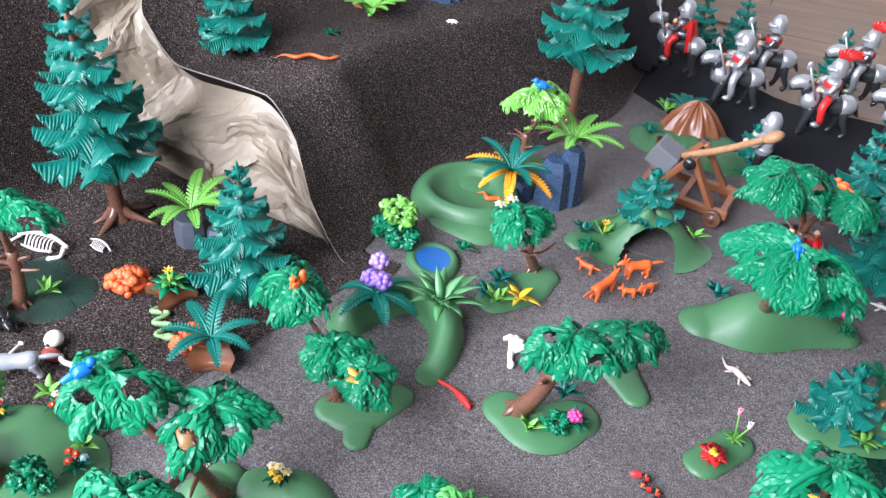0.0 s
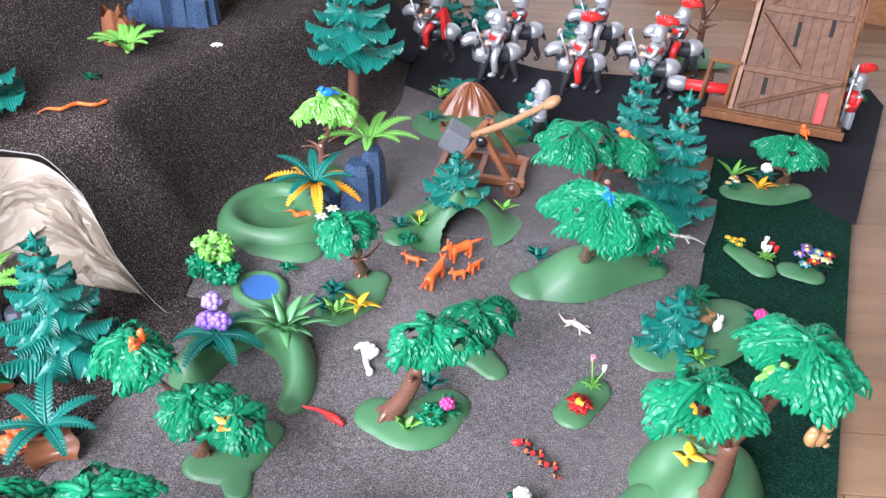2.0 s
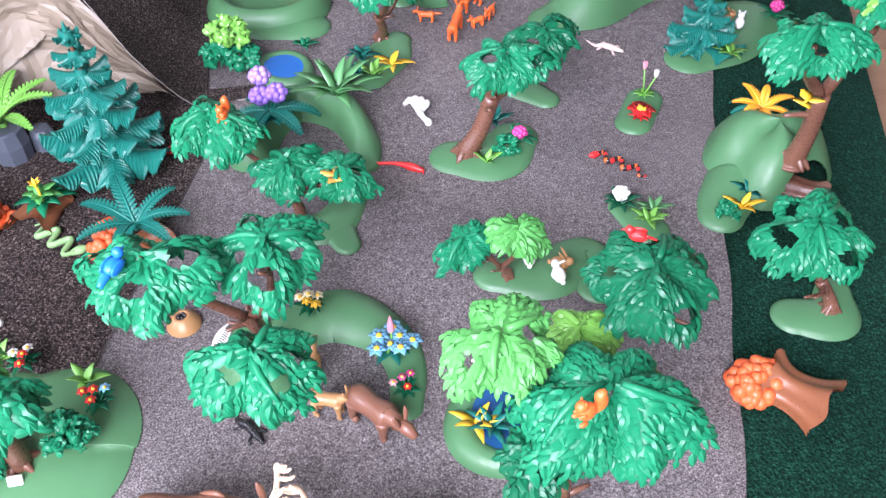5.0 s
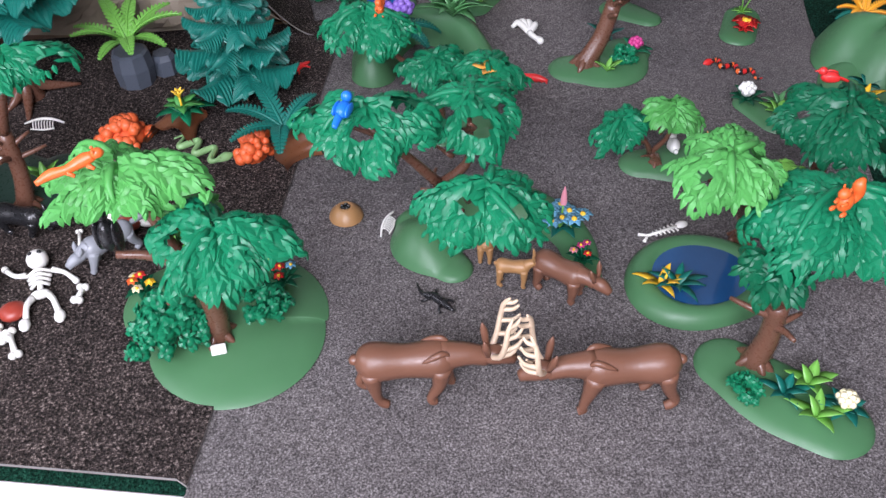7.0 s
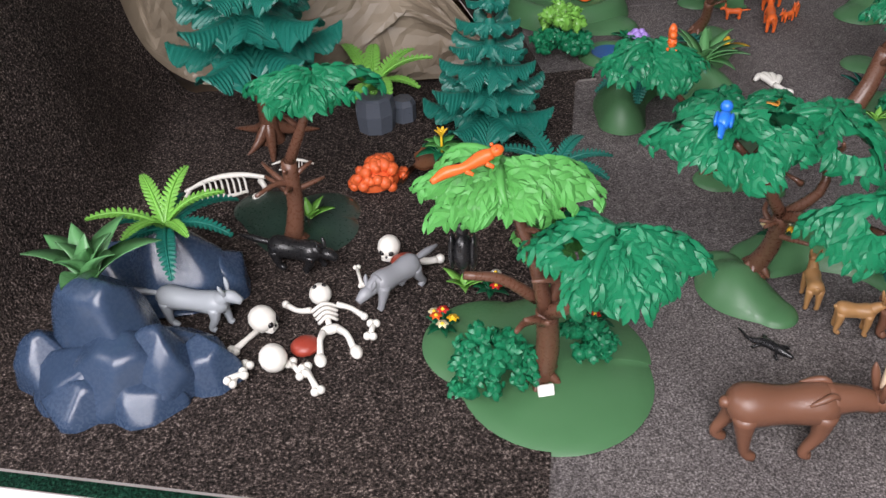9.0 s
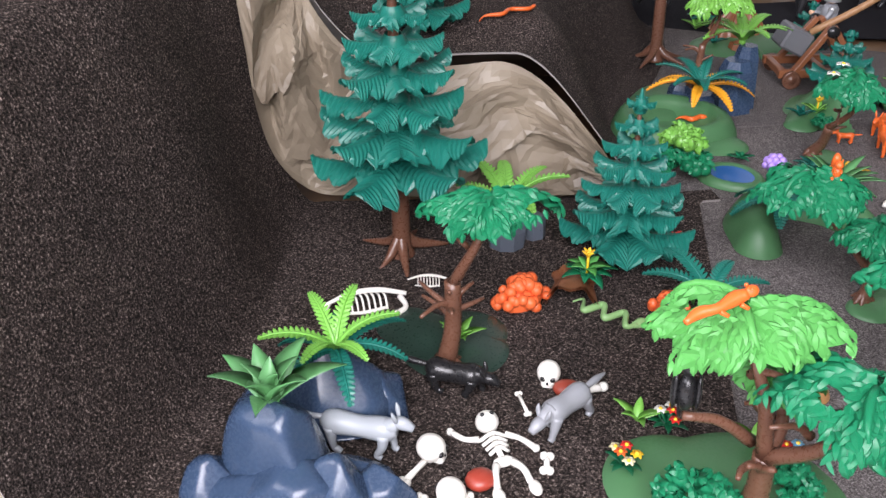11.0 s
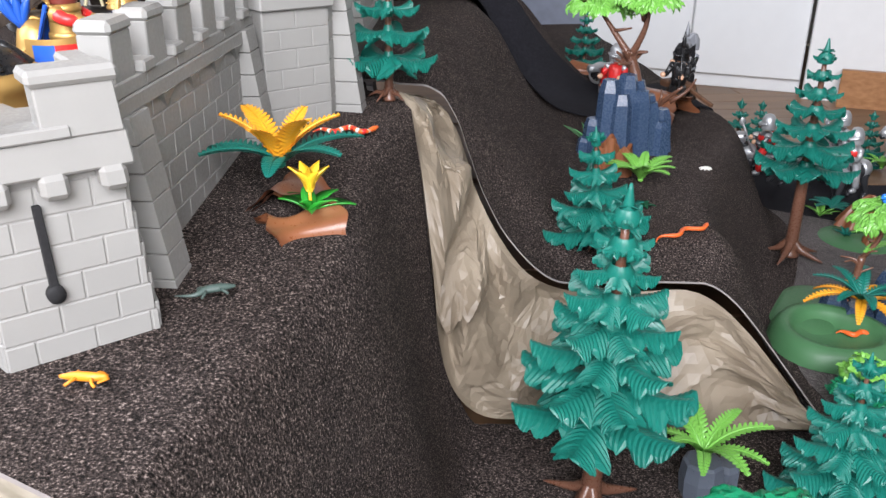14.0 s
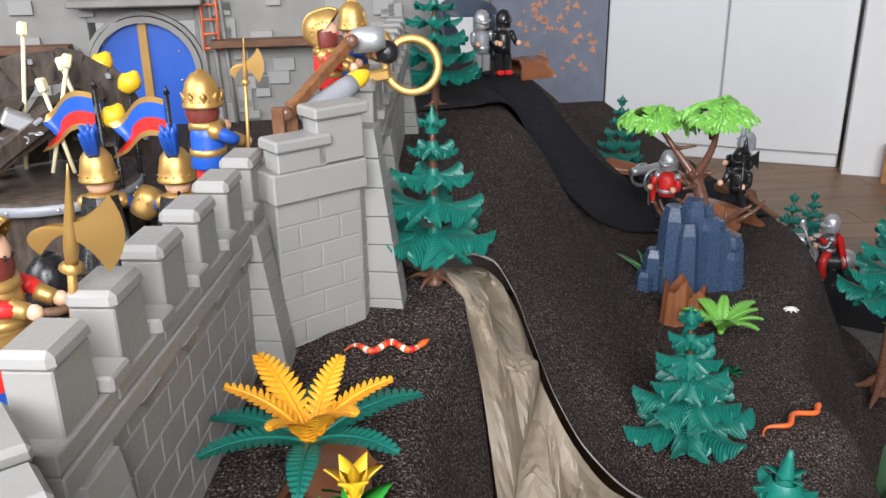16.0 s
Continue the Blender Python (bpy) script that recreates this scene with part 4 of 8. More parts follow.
cave("hollow green plastic mound with a wide mouth on the carpet seam", 0.332, 0.655, 10, 0.064, 0.062, 0.052, 0.034, 0.032, 3.2)
mound("green plastic tongue in front of the hollow mound", [(0.290, 0.632, 0.030, 0.022), (0.268, 0.606, 0.026, 0.013), (0.258, 0.590, 0.022, 0.010)])
tree("tall tree with two wide green crowns on bent limbs", (0.330, 0.612), [(0.284, 0.572, 0.190, 0.040, GREEN, {"holes": 3}), (0.361, 0.602, 0.208, 0.048, GREEN, {"holes": 2})], 22, 0.044, 0.0085, fork=0.55)
mound("small green plastic base with a bent tree", [(0.272, 0.462, 0.020, 0.007), (0.302, 0.455, 0.024, 0.008), (0.318, 0.482, 0.016, 0.006)])
tree("small tree with a pierced green crown", (0.301, 0.459), [(0.273, 0.480, 0.070, 0.046, GREEN, {"holes": 4})], 23, 0.008, 0.0055)
mound("green plastic base with a small tree and lilies", [(0.500, 1.232, 0.024, 0.008), (0.545, 1.232, 0.032, 0.010), (0.595, 1.245, 0.022, 0.008)])
tree("low green tree with a wide crown", (0.578, 1.258), [(0.551, 1.197, 0.082, 0.044, GREEN, {"holes": 3})], 24, 0.008, 0.006)
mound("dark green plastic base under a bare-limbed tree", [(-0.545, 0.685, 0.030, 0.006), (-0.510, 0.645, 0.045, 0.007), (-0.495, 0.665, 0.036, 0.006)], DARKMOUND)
tree("bare-limbed tree with one green leaf clump", (-0.520, 0.622), [(-0.487, 0.612, 0.143, 0.038, GREEN, {"holes": 1, "squash": 0.55, "stretch": 1.15})], 25, 0.008, 0.0070, twigs=8, lean=(0.006, 0.002, 0.078))
mound("green plastic base with a fir shrub and rabbits", [(0.325, 0.850, 0.030, 0.008), (0.375, 0.875, 0.044, 0.010), (0.425, 0.920, 0.044, 0.010)])
mound("small green plastic base with white flowers", [(0.172, 0.620, 0.016, 0.006), (0.185, 0.585, 0.020, 0.007)])
basin("green plastic pit base with a raised rim", -0.160, 1.075, 0.075, 0.082, 15, 0.026, None, seed=2, name="pit_base")
mound("green plastic apron in front of the pit", [(-0.165, 1.02, 0.03, 0.010), (-0.115, 1.01, 0.030, 0.010)])
mound("green plastic apron behind the pit", [(-0.165, 1.13, 0.05, 0.012), (-0.120, 1.19, 0.05, 0.010)])
basin("small green plastic pond with bright blue water", -0.146, 0.918, 0.034, 0.040, 20, 0.009, plastic("pool_blue_plastic", (0.012, 0.11, 0.36), 0.12, 0.2, 0.1), seed=3)
mound("green plastic base with a brown stump and ferns", [(0.060, 1.400, 0.062, 0.012), (0.098, 1.405, 0.080, 0.016), (0.150, 1.385, 0.055, 0.012)])
mound("small green plastic base with poppies", [(0.463, 1.075, 0.014, 0.006), (0.490, 1.035, 0.020, 0.008)])
mound("small green plastic base with mixed flowers", [(0.528, 1.035, 0.018, 0.006), (0.552, 1.025, 0.018, 0.006)])
mound("green plastic base under a far tree", [(0.50, 1.74, 0.04, 0.01), (0.56, 1.76, 0.05, 0.01)])
tree("open tree with several green crowns", (0.535, 1.765), [(0.50, 1.74, 0.155, 0.045, GREEN, {"holes": 2}), (0.575, 1.76, 0.165, 0.045, GREEN, {"holes": 2})], 26, 0.008, 0.007, twigs=8)


# ---- the toy castle ----
BRICKS = {}


def brick_mesh(w, h, d):
    key = (round(w, 4), round(h, 4), round(d, 4))
    if key not in BRICKS:
        o = MB().box((0, 0, 0), (w, d, h), 0, 0.0006)
        me = bpy.data.meshes.new("brick")
        me.from_pydata(o.v, [], o.f)
        me.materials.append(STONE)
        BRICKS[key] = me
    return BRICKS[key]


def lay_bricks(parent, length, z0, z1, face, rows, unit, half_shift=True, x_from=0.0, hole=None):
    """Courses of slightly proud blocks on the face y = face of a wall that runs along its own x."""
    hh = (z1 - z0) / rows
    for i in range(rows):
        x = x_from - (unit / 2 if i % 2 and half_shift else 0)
        while x < length - 0.002:
            a, b = max(x, x_from), min(x + unit, length)
            x += unit
            if b - a < 0.004 or (hole and hole(a, b, z0 + hh * i, z0 + hh * (i + 1))):
                continue
            ob = new("brick", brick_mesh(b - a - 0.0008, hh - 0.0008, 0.004))
            ob.parent = parent
            ob.matrix_basis = pose((a + b) / 2, face + 0.0014, z0 + hh * (i + 0.5))


def wall_thing(name, label, a, b, z0, h, thick=0.028):
    """A wall from a to b; its outer face is y = 0 in its own frame, which looks to the right of the way from a to b."""
    d = Vector((b[0] - a[0], b[1] - a[1]))
    t = thing(name, label, "toy castle", (a[0], a[1], z0), math.degrees(math.atan2(d.y, d.x)), "castle pieces")
    L = d.length
    MB().box((L / 2, thick / 2, (h - 0.034) / 2 - 0.01), (L, thick, h - 0.034 + 0.02), 0, 0.0006).ob("wall_core", STONE, t)
    return t, L


def parapet(t, L, h, thick, n, over=0.005, fill=0.62):
    """Two band courses over triangular corbels, projecting sills in the gaps and merlons under hipped caps."""
    z = h - 0.034
    MB().box((L / 2, thick / 2 - over / 2, z + 0.001), (L, thick + over, 0.010), 0, 0.0008).ob("ledge", STONE, t)
    step = L / n
    for i in range(n):
        ob = new("band_block", brick_mesh(step - 0.001, 0.0085, round(thick + over * 0.7, 4)))
        ob.parent = t
        ob.matrix_basis = pose(step * (i + 0.5), thick / 2 - over * 0.35, z + 0.0105)
    for i in range(n):
        x = step * (i + 0.5)
        mb = MB()
        mb.add([(x - 0.011, 0, z - 0.003), (x + 0.011, 0, z - 0.003), (x + 0.011, -over - 0.001, z - 0.003), (x - 0.011, -over - 0.001, z - 0.003), (x + 0.003, 0, z - 0.016), (x + 0.003, -0.002, z - 0.014)],
               [(0, 1, 2, 3), (3, 2, 5), (0, 3, 5, 4), (1, 4, 5, 2), (0, 4, 1)], 0, False)
        mb.ob("corbel", STONE, t)
    y = thick / 2 - over * 0.6
    for i in range(n):
        x = step * (i + 0.5)
        m = MB().box((x, y, z + 0.028), (step * fill * 0.90, thick * 0.86, 0.028), 0, 0.0008).ob("merlon", STONE, t)
        MB().box((x, y, z + 0.0455), (step * fill, thick, 0.0085), 0, 0.0034, None, 0.96).ob("cap", STONE, m)
        MB().box((x + step * 0.5, y - thick * 0.28, z + 0.0185), (step * (1 - fill) * 0.92, thick * 0.75, 0.0075), 0, 0.0012).ob("embrasure_sill", STONE, t)


def buttress(t, x, h, w=0.026, out=0.022):
    """A pier of stacked blocks whose outer face slopes evenly back to the wall."""
    rows = 7
    hh = h / rows
    for i in range(rows):
        o0, o1 = (out * 1.15 * (1 - 0.68 * (i + e) / rows) for e in (0.02, 0.98))
        z0, z1, g = hh * i - 0.004, hh * (i + 1) - 0.0046, 0.0006
        mb = MB()
        q = []
        for z, o, a in ((z0, o0, g), (z0 + g, o0, 0), (z1 - g, o1, 0), (z1, o1, g)):
            q += [(x - w / 2 + a, 0.004, z), (x + w / 2 - a, 0.004, z), (x + w / 2 - a, -o + a, z), (x - w / 2 + a, -o + a, z)]
        fs = [(0, 1, 2, 3), (15, 14, 13, 12)]
        for k in (0, 4, 8):
            fs += [(k + e, k + 4 + e, k + 4 + (e + 1) % 4, k + (e + 1) % 4) for e in range(4)]
        mb.add(q, fs, 0, False)
        mb.ob("buttress_block", STONE, t)


def batter(t, length, side=0.0, back=0.0, tall=1.0, H=0.12):
    """Leans a wall's end inwards and its face back towards the top, and stretches it upwards."""
    for ob in t.children_recursive:
        m = ob.matrix_basis
        if ob.name.startswith("brick"):
            x, y, z = m.translation
            k = max(0.0, z) / H
            ob.matrix_basis = Matrix.Translation((x - side * k * x / length, y + back * k, z * tall)) @ Matrix.Diagonal((1 - side * k / length, 1, tall, 1))
        else:
            for v in ob.data.vertices:
                k = max(0.0, v.co.z) / H
                v.co.x -= side * k * v.co.x / length
                v.co.y += back * k
                v.co.z *= tall


# wall beside the plants
t, L = wall_thing("castle_wall", "grey moulded stone castle wall with battlements and corbels", (-0.881, 0.668), (-0.830, 0.975), 0.297, 0.155, 0.022)
lay_bricks(t, L, -0.004, 0.118, -0.0002, 7, 0.030)
parapet(t, L, 0.151, 0.022, 6)
buttress(t, 0.022, 0.118, 0.028)
buttress(t, L - 0.050, 0.128)
# bastion
t, L = wall_thing("castle_bastion", "grey moulded stone castle bastion with stepped parapet", (-0.822, 0.938), (-0.767, 0.974), 0.318, 0.150, 0.06)
lay_bricks(t, L, -0.006, 0.114, -0.0002, 7, 0.032)
MB().box((L / 2, 0.027, 0.124), (L + 0.006, 0.066, 0.020), 0, 0.001).ob("ledge", STONE, t)
for x, w, z, hh in ((L * 0.30, L * 0.55, 0.141, 0.014), (L * 0.75, L * 0.55, 0.150, 0.030)):
    m = MB().box((x, 0.004, z), (w, 0.018, hh), 0, 0.001).ob("merlon", STONE, t)
    MB().box((x, 0.003, z + hh / 2 + 0.004), (w + 0.006, 0.024, 0.008), 0, 0.0016).ob("cap", STONE, m)
t, L = wall_thing("castle_pier", "grey moulded stone castle corner pier", (-0.768, 0.974), (-0.760, 1.010), 0.322, 0.150, 0.03)
lay_bricks(t, L, -0.006, 0.114, -0.0002, 7, 0.030)
buttress(t, L * 0.75, 0.15, 0.022, 0.024)
# long wall behind the fir
t, L = wall_thing("castle_curtain", "grey moulded stone castle curtain wall", (-0.757, 1.012), (-0.700, 1.50), 0.32, 0.158)
lay_bricks(t, L, 0.0, 0.118, -0.0002, 7, 0.031)
parapet(t, L, 0.158, 0.024, 9)
buttress(t, 0.10, 0.122, 0.03, 0.02)
buttress(t, L - 0.05, 0.122, 0.03, 0.02)


# gate tower with an arrow slit
t, L = wall_thing("castle_tower", "pale grey castle tower with an arrow slit and block parapet", (-0.926, 0.586), (-0.856, 0.629), 0.287, 0.150, 0.060)
lay_bricks(t, L, -0.006, 0.106, -0.0002, 7, 0.031)
# the slit's shaded depth is painted in with a raised black bar and disc
sl = MB().box((L * 0.37, -0.0028, 0.074), (0.0045, 0.004, 0.046), 0, 0.0005)
sl.lathe([(0.0001, 0.002), (0.005, 0.002), (0.005, -0.002), (0.0001, -0.002)], (L * 0.37, -0.0030, 0.050), 14, 0, Matrix.Rotation(math.pi / 2, 3, "X"))
sl.ob("arrow_slit", GAPBLACK, t, "raised black keyhole shape painting in the shade of an arrow slit")
MB().box((L / 2, 0.026, 0.1205), (L + 0.012, 0.072, 0.019), 0, 0.0015).ob("ledge", STONE, t)
for x in (0.010, L * 0.50, L - 0.008):
    MB().box((x, -0.006, 0.1065), (0.016, 0.013, 0.013), 0, 0.003, None, 1.0).ob("corbel", STONE, t)
for x, w in ((-0.001, 0.016), (L - 0.019, 0.046)):
    m = MB().box((x, -0.004, 0.142), (w, 0.015, 0.026), 0, 0.001).ob("merlon", STONE, t)
    MB().box((x, -0.004, 0.158), (w + 0.007, 0.022, 0.008), 0, 0.0026).ob("cap", STONE, m)
MB().box((L / 2 - 0.008, -0.004, 0.1325), (L * 0.55, 0.018, 0.006), 0, 0.001).ob("notch_sill", STONE, t)
m = MB().box((L + 0.001, 0.040, 0.140), (0.012, 0.030, 0.022), 0, 0.001).ob("merlon", STONE, t)
MB().box((L + 0.001, 0.040, 0.154), (0.018, 0.036, 0.007), 0, 0.0024).ob("cap", STONE, m)
batter(t, L, 0.012, 0.0, 1.035)
t, L = wall_thing("castle_tower_flank", "pale grey castle tower side in block relief", (-0.985, 0.648), (-0.926, 0.586), 0.287, 0.16, 0.05)
lay_bricks(t, L, -0.006, 0.118, -0.0002, 7, 0.031)
MB().box((L / 2, 0.022, 0.124), (L, 0.06, 0.020), 0, 0.0015).ob("ledge", STONE, t)
t, L = wall_thing("castle_return_wall", "grey castle tower return wall in block relief", (-0.856, 0.630), (-0.872, 0.672), 0.287, 0.16, 0.05)
lay_bricks(t, L, -0.006, 0.118, -0.0002, 7, 0.022)
batter(t, L, 0.0, 0.012, 1.035)


# gatehouse at the back of the court
def gatehouse():
    t = thing("gatehouse", "weathered grey castle gatehouse with an arched blue door", "toy castle", (-1.047, 1.63, 0.325), 4, "castle pieces")
    mb = MB()
    w, h = 0.066, 0.155

    def arch(r0, r1, y0, y1, mi, z_base=0.0, steps=16):
        pts = [(-1, z_base)] + [(math.cos(math.pi - math.pi * i / steps), math.sin(math.pi * i / steps)) for i in range(steps + 1)] + [(1, z_base)]
        q = []
        for k, (x, z) in enumerate(pts):
            for r in (r0, r1):
                for y in (y0, y1):
                    q.append((x * w * r, y, 0.0 if k in (0, len(pts) - 1) else h - w + z * w * r))
        fs = []
        for k in range(len(pts) - 1):
            a, b = 4 * k, 4 * k + 4
            fs += [(a, a + 2, b + 2, b), (a + 1, b + 1, b + 3, a + 3), (a, b, b + 1, a + 1), (a + 2, a + 3, b + 3, b + 2)]
        mb.add(q, fs, mi, False)

    arch(1.0, 1.12, -0.010, 0.01, 0)
    arch(1.14, 1.22, -0.005, 0.01, 0)
    mb.ob("arch_moulding", STONE2, t)
    for sg in (-1, 1):
        d = MB()
        n = 14
        top = [(sg * 0.003 + sg * (w - 0.004) * i / n, 0.004, h - w + math.sqrt(max(0, 1 - (i / n) ** 2)) * (w - 0.002)) for i in range(n + 1)]
        bot = [(p[0], 0.004, 0.0) for p in top]
        d.add(top + bot, [(i, i + 1, n + 2 + i, n + 1 + i) for i in range(n)], 0, False)
        leaf = d.ob("door_leaf", ROYAL, t, "blue plastic door leaf")
        for z in (0.03, 0.075, 0.115):
            MB().ball((sg * 0.045, 0.002, z), 0.0018, 0, 8, 5).ob("rivet", SILVER, leaf)
    MB().box((0, 0.001, h / 2), (0.012, 0.004, h - 0.004), 0, 0.001).ob("centre_post", plastic("ochre_plastic", (0.36, 0.20, 0.05), 0.4), t)
    for x0, x1, z0, z1, y in ((-0.36, -w * 1.05, 0, 0.34, 0.03), (w * 1.05, 0.40, 0, 0.20, 0.03), (-w * 1.05, w * 1.05, h, 0.34, 0.03)):
        MB().box(((x0 + x1) / 2, y, (z0 + z1) / 2), (x1 - x0, 0.05, z1 - z0), 0, 0.001).ob("stone_wall", STONE2, t)
    MB().box((0, -0.004, 0.182), (0.17, 0.07, 0.010), 0, 0.002).ob("balcony_ledge", STONE2, t)
    rnd = random.Random(5)
    for i in range(70):
        x, z = rnd.uniform(-0.34, 0.38), rnd.uniform(0.01, 0.18)
        if abs(x) < w * 1.3 and z < h + 0.02:
            continue
        o = new("stone", brick_mesh(rnd.choice((0.02, 0.03)), rnd.choice((0.012, 0.018, 0.03)), 0.008))
        o.parent = t
        o.matrix_basis = pose(x, 0.004, z, 0, 0, 0)
    for i in range(5):
        x = w * 1.6 + 0.055 * i
        m = MB().box((x, 0.02, 0.218), (0.030, 0.03, 0.040), 0, 0.001).ob("merlon", STONE2, t)
        MB().box((x, 0.018, 0.240), (0.036, 0.036, 0.008), 0, 0.0015).ob("cap", STONE2, m)
    for x, ln in ((0.19, 0.20), (-0.20, 0.22)):
        MB().box((x, -0.018, 0.125), (ln, 0.03, 0.010), 0, 0.001).ob("walkway", PLANK, t, "brown plank walkway")
    for x in (0.085, 0.10, 0.115):
        MB().tube([(x, -0.004, 0), (x - 0.01, -0.004, 0.2)], 0.003, 8).ob("pilaster", STONE2, t)
    return t


gatehouse()
t = thing("rope_ladder", "orange-red plastic rope ladder on the gatehouse wall", "ladder", (-0.955, 1.622, 0.44), 4)
for x in (-0.010, 0.010):
    MB().tube([(x, 0, 0), (x, 0, 0.09)], 0.0016, 8).ob("rail", CORAL, t)
for i in range(5):
    MB().tube([(-0.010, 0, 0.004 + 0.019 * i), (0.010, 0, 0.004 + 0.019 * i)], 0.0014, 8).ob("rung", CORAL, t)


# ---- plants ----
def fern(label, loc, n, length, mat, seed, second=None, rise=0.95, width=0.26, rz=0, droop=1.3, name="fern", z=0.004):
    """A rosette of fronds, perhaps with a ring of another colour below."""
    rnd = random.Random(seed)
    t = thing(name, label, "toy plant", loc, rz, "toy plants")
    for ring, m in ((0, mat), (1, second)):
        if m is None:
            continue
        for k in range(n):
            a = 2 * math.pi * (k + 0.5 * ring) / n + rnd.uniform(-0.15, 0.15)
            ln = length * rnd.uniform(0.85, 1.1) * (1.05 if ring else 1)
            MB().frond((0, 0, z), a, ln, ln * width, rise - 0.45 * ring + rnd.uniform(-0.12, 0.12), droop, 0, 15).ob("frond", m, t)
    MB().ball((0, 0, z * 0.6), (length * 0.07, length * 0.07, length * 0.06), 0, 10, 6).ob("heart", second or mat, t)
    return t


def rosette(label, loc, n, length, width, mat, seed, rise=1.1, droop=0.9, bloom=None, name="rosette_plant", rz=0):
    rnd = random.Random(seed)
    t = thing(name, label, "toy plant", loc, rz, "toy plants")
    for k in range(n):
        a = k * 2.399 + rnd.uniform(-0.2, 0.2)
        f = k / n
        ln = length * (1 - 0.35 * f) * rnd.uniform(0.9, 1.1)
        MB().blade((0, 0, 0.001), a, ln, width * (1 - 0.2 * f), rise * (0.55 + 0.6 * f), droop, 0, 0.22, 7).ob("blade", mat, t)
    if bloom:
        m, h, r = bloom
        mb = MB()
        mb.tube([(0, 0, 0), (0, 0, h)], 0.0012, 6)
        for k in range(6):
            mb.blade((0, 0, h * 0.75), k * 1.047, r, r * 0.45, 1.15, 0.5)
        mb.ob("bloom", m, t)
    return t


def flower_bunch(label, loc, heads, seed, leafy=GREEN2, size=0.005, height=0.014, spread=0.011, style="petals", leaf=0.015):
    """Leaves with blossoms on short stalks; heads: the material of each blossom."""
    rnd = random.Random(seed)
    t = thing("flower_bunch", label, "toy flowers", loc, rnd.uniform(0, 360), "toy plants")
    mb = MB()
    for k in range(8):
        mb.blade((0, 0, 0.0005), k * 0.785 + rnd.uniform(-0.2, 0.2), leaf * rnd.uniform(0.8, 1.2), leaf * 0.42, 0.6, 0.7)
    mb.ob("leaves", leafy, t)
    for k, m in enumerate(heads):
        a, r = k * 2.4 + 0.4, spread * math.sqrt((k + 0.3) / len(heads))
        p = V(r * math.cos(a), r * math.sin(a), height * rnd.uniform(0.75, 1.15))
        mb = MB()
        mb.tube([(0, 0, 0), p * 0.97], 0.0009, 5, 0)
        if style == "petals":
            for j in range(6):
                mb.blade(p, j * 1.047, size, size * 0.75, 0.35, 0.9, 1, 0.2, 4)
            mb.ball(p + V(0, 0, 0.0008), size * 0.3, 2, 8, 5)
        elif style == "tulip":
            for j in range(5):
                mb.blade(p, j * 1.257, size * 1.3, size * 0.8, 1.4, 0.2, 1, 0.3, 4)
        elif style == "spike":
            mb.lathe([(size * 0.45, 0), (size * 0.5, size * 0.6), (size * 0.35, size * 1.8), (0.0004, size * 3)], p, 10, 1)
        else:
            for j in range(14):
                b, e = j * 2.4, math.asin(min(1, (j + 0.5) / 14))
                mb.ball(p + size * 0.72 * V(math.cos(b) * math.cos(e), math.sin(b) * math.cos(e), math.sin(e)), size * 0.36, 1, 6, 4)
            mb.ball(p, size * 0.75, 1, 8, 5)
        mb.ob("blossom", [leafy, m, YELLOW], t)
    return t


def shrub(label, loc, parts, seed, name="shrub"):
    t = thing(name, label, "toy shrub", loc, 0, "toy plants")
    for i, (c, r, m) in enumerate(parts):
        bush_mesh(MB_ := MB(), c, r, seed + i).ob("leaf_clump", m, t)
    return t


def coral(label, loc, r, seed):
    rnd = random.Random(seed)
    mb = MB()
    for i in range(46):
        a, e = rnd.uniform(0, 6.28), rnd.uniform(0, 1.45)
        q = r * V(1.15 * math.cos(a) * math.cos(e), 0.8 * math.sin(a) * math.cos(e), 0.85 * math.sin(e))
        mb.ball(q, r * rnd.uniform(0.2, 0.3), 0, 8, 5)
    mb.ball((0, 0, 0), (r, r * 0.7, r * 0.7), 0, 12, 8)
    return single(mb, "berry_bush", CORAL, label, "toy shrub", loc, rnd.uniform(0, 90), "toy plants")


def hollow_log(label, loc, rz, length, r, mat=None, tall=False):
    """A split bark piece: an arched shell with a ragged mouth, or an upright stump."""
    mb = MB()
    rnd = random.Random(int(abs(loc[0]) * 1e4))
    ph = rnd.uniform(0, 6)
    if tall:
        for inner in (0, 1):
            mb.grid(lambda u, v: V(math.cos(6.2832 * u), math.sin(6.2832 * u), 0) * (r * (1.15 - 0.2 * v) * (1 - 0.14 * inner) * (1 + 0.07 * math.sin(9 * 6.28 * u))) + V(0, 0, length * v * (1 + 0.14 * math.sin(3 * 6.28 * u + ph) * v)), 36, 6)
    else:
        for inner in (0, 1):
            def fn(u, v):
                a = math.pi * (0.02 + 0.96 * v)
                rr = r * (1 - 0.12 * inner) * (1 + 0.06 * math.sin(7 * a + ph) + 0.12 * math.sin(5 * u + ph))
                flare = 1 + 0.25 * (abs(u - 0.5) * 2) ** 3
                return V(length * (u - 0.5) * (1 + 0.12 * math.sin(5 * a + ph)), rr * flare * math.cos(a), max(0, rr * flare * math.sin(a) * 0.9))
            mb.grid(fn, 14, 22)
    return single(mb, "hollow_log", mat or REDBROWN, label, "toy log", loc, rz, "toy logs")


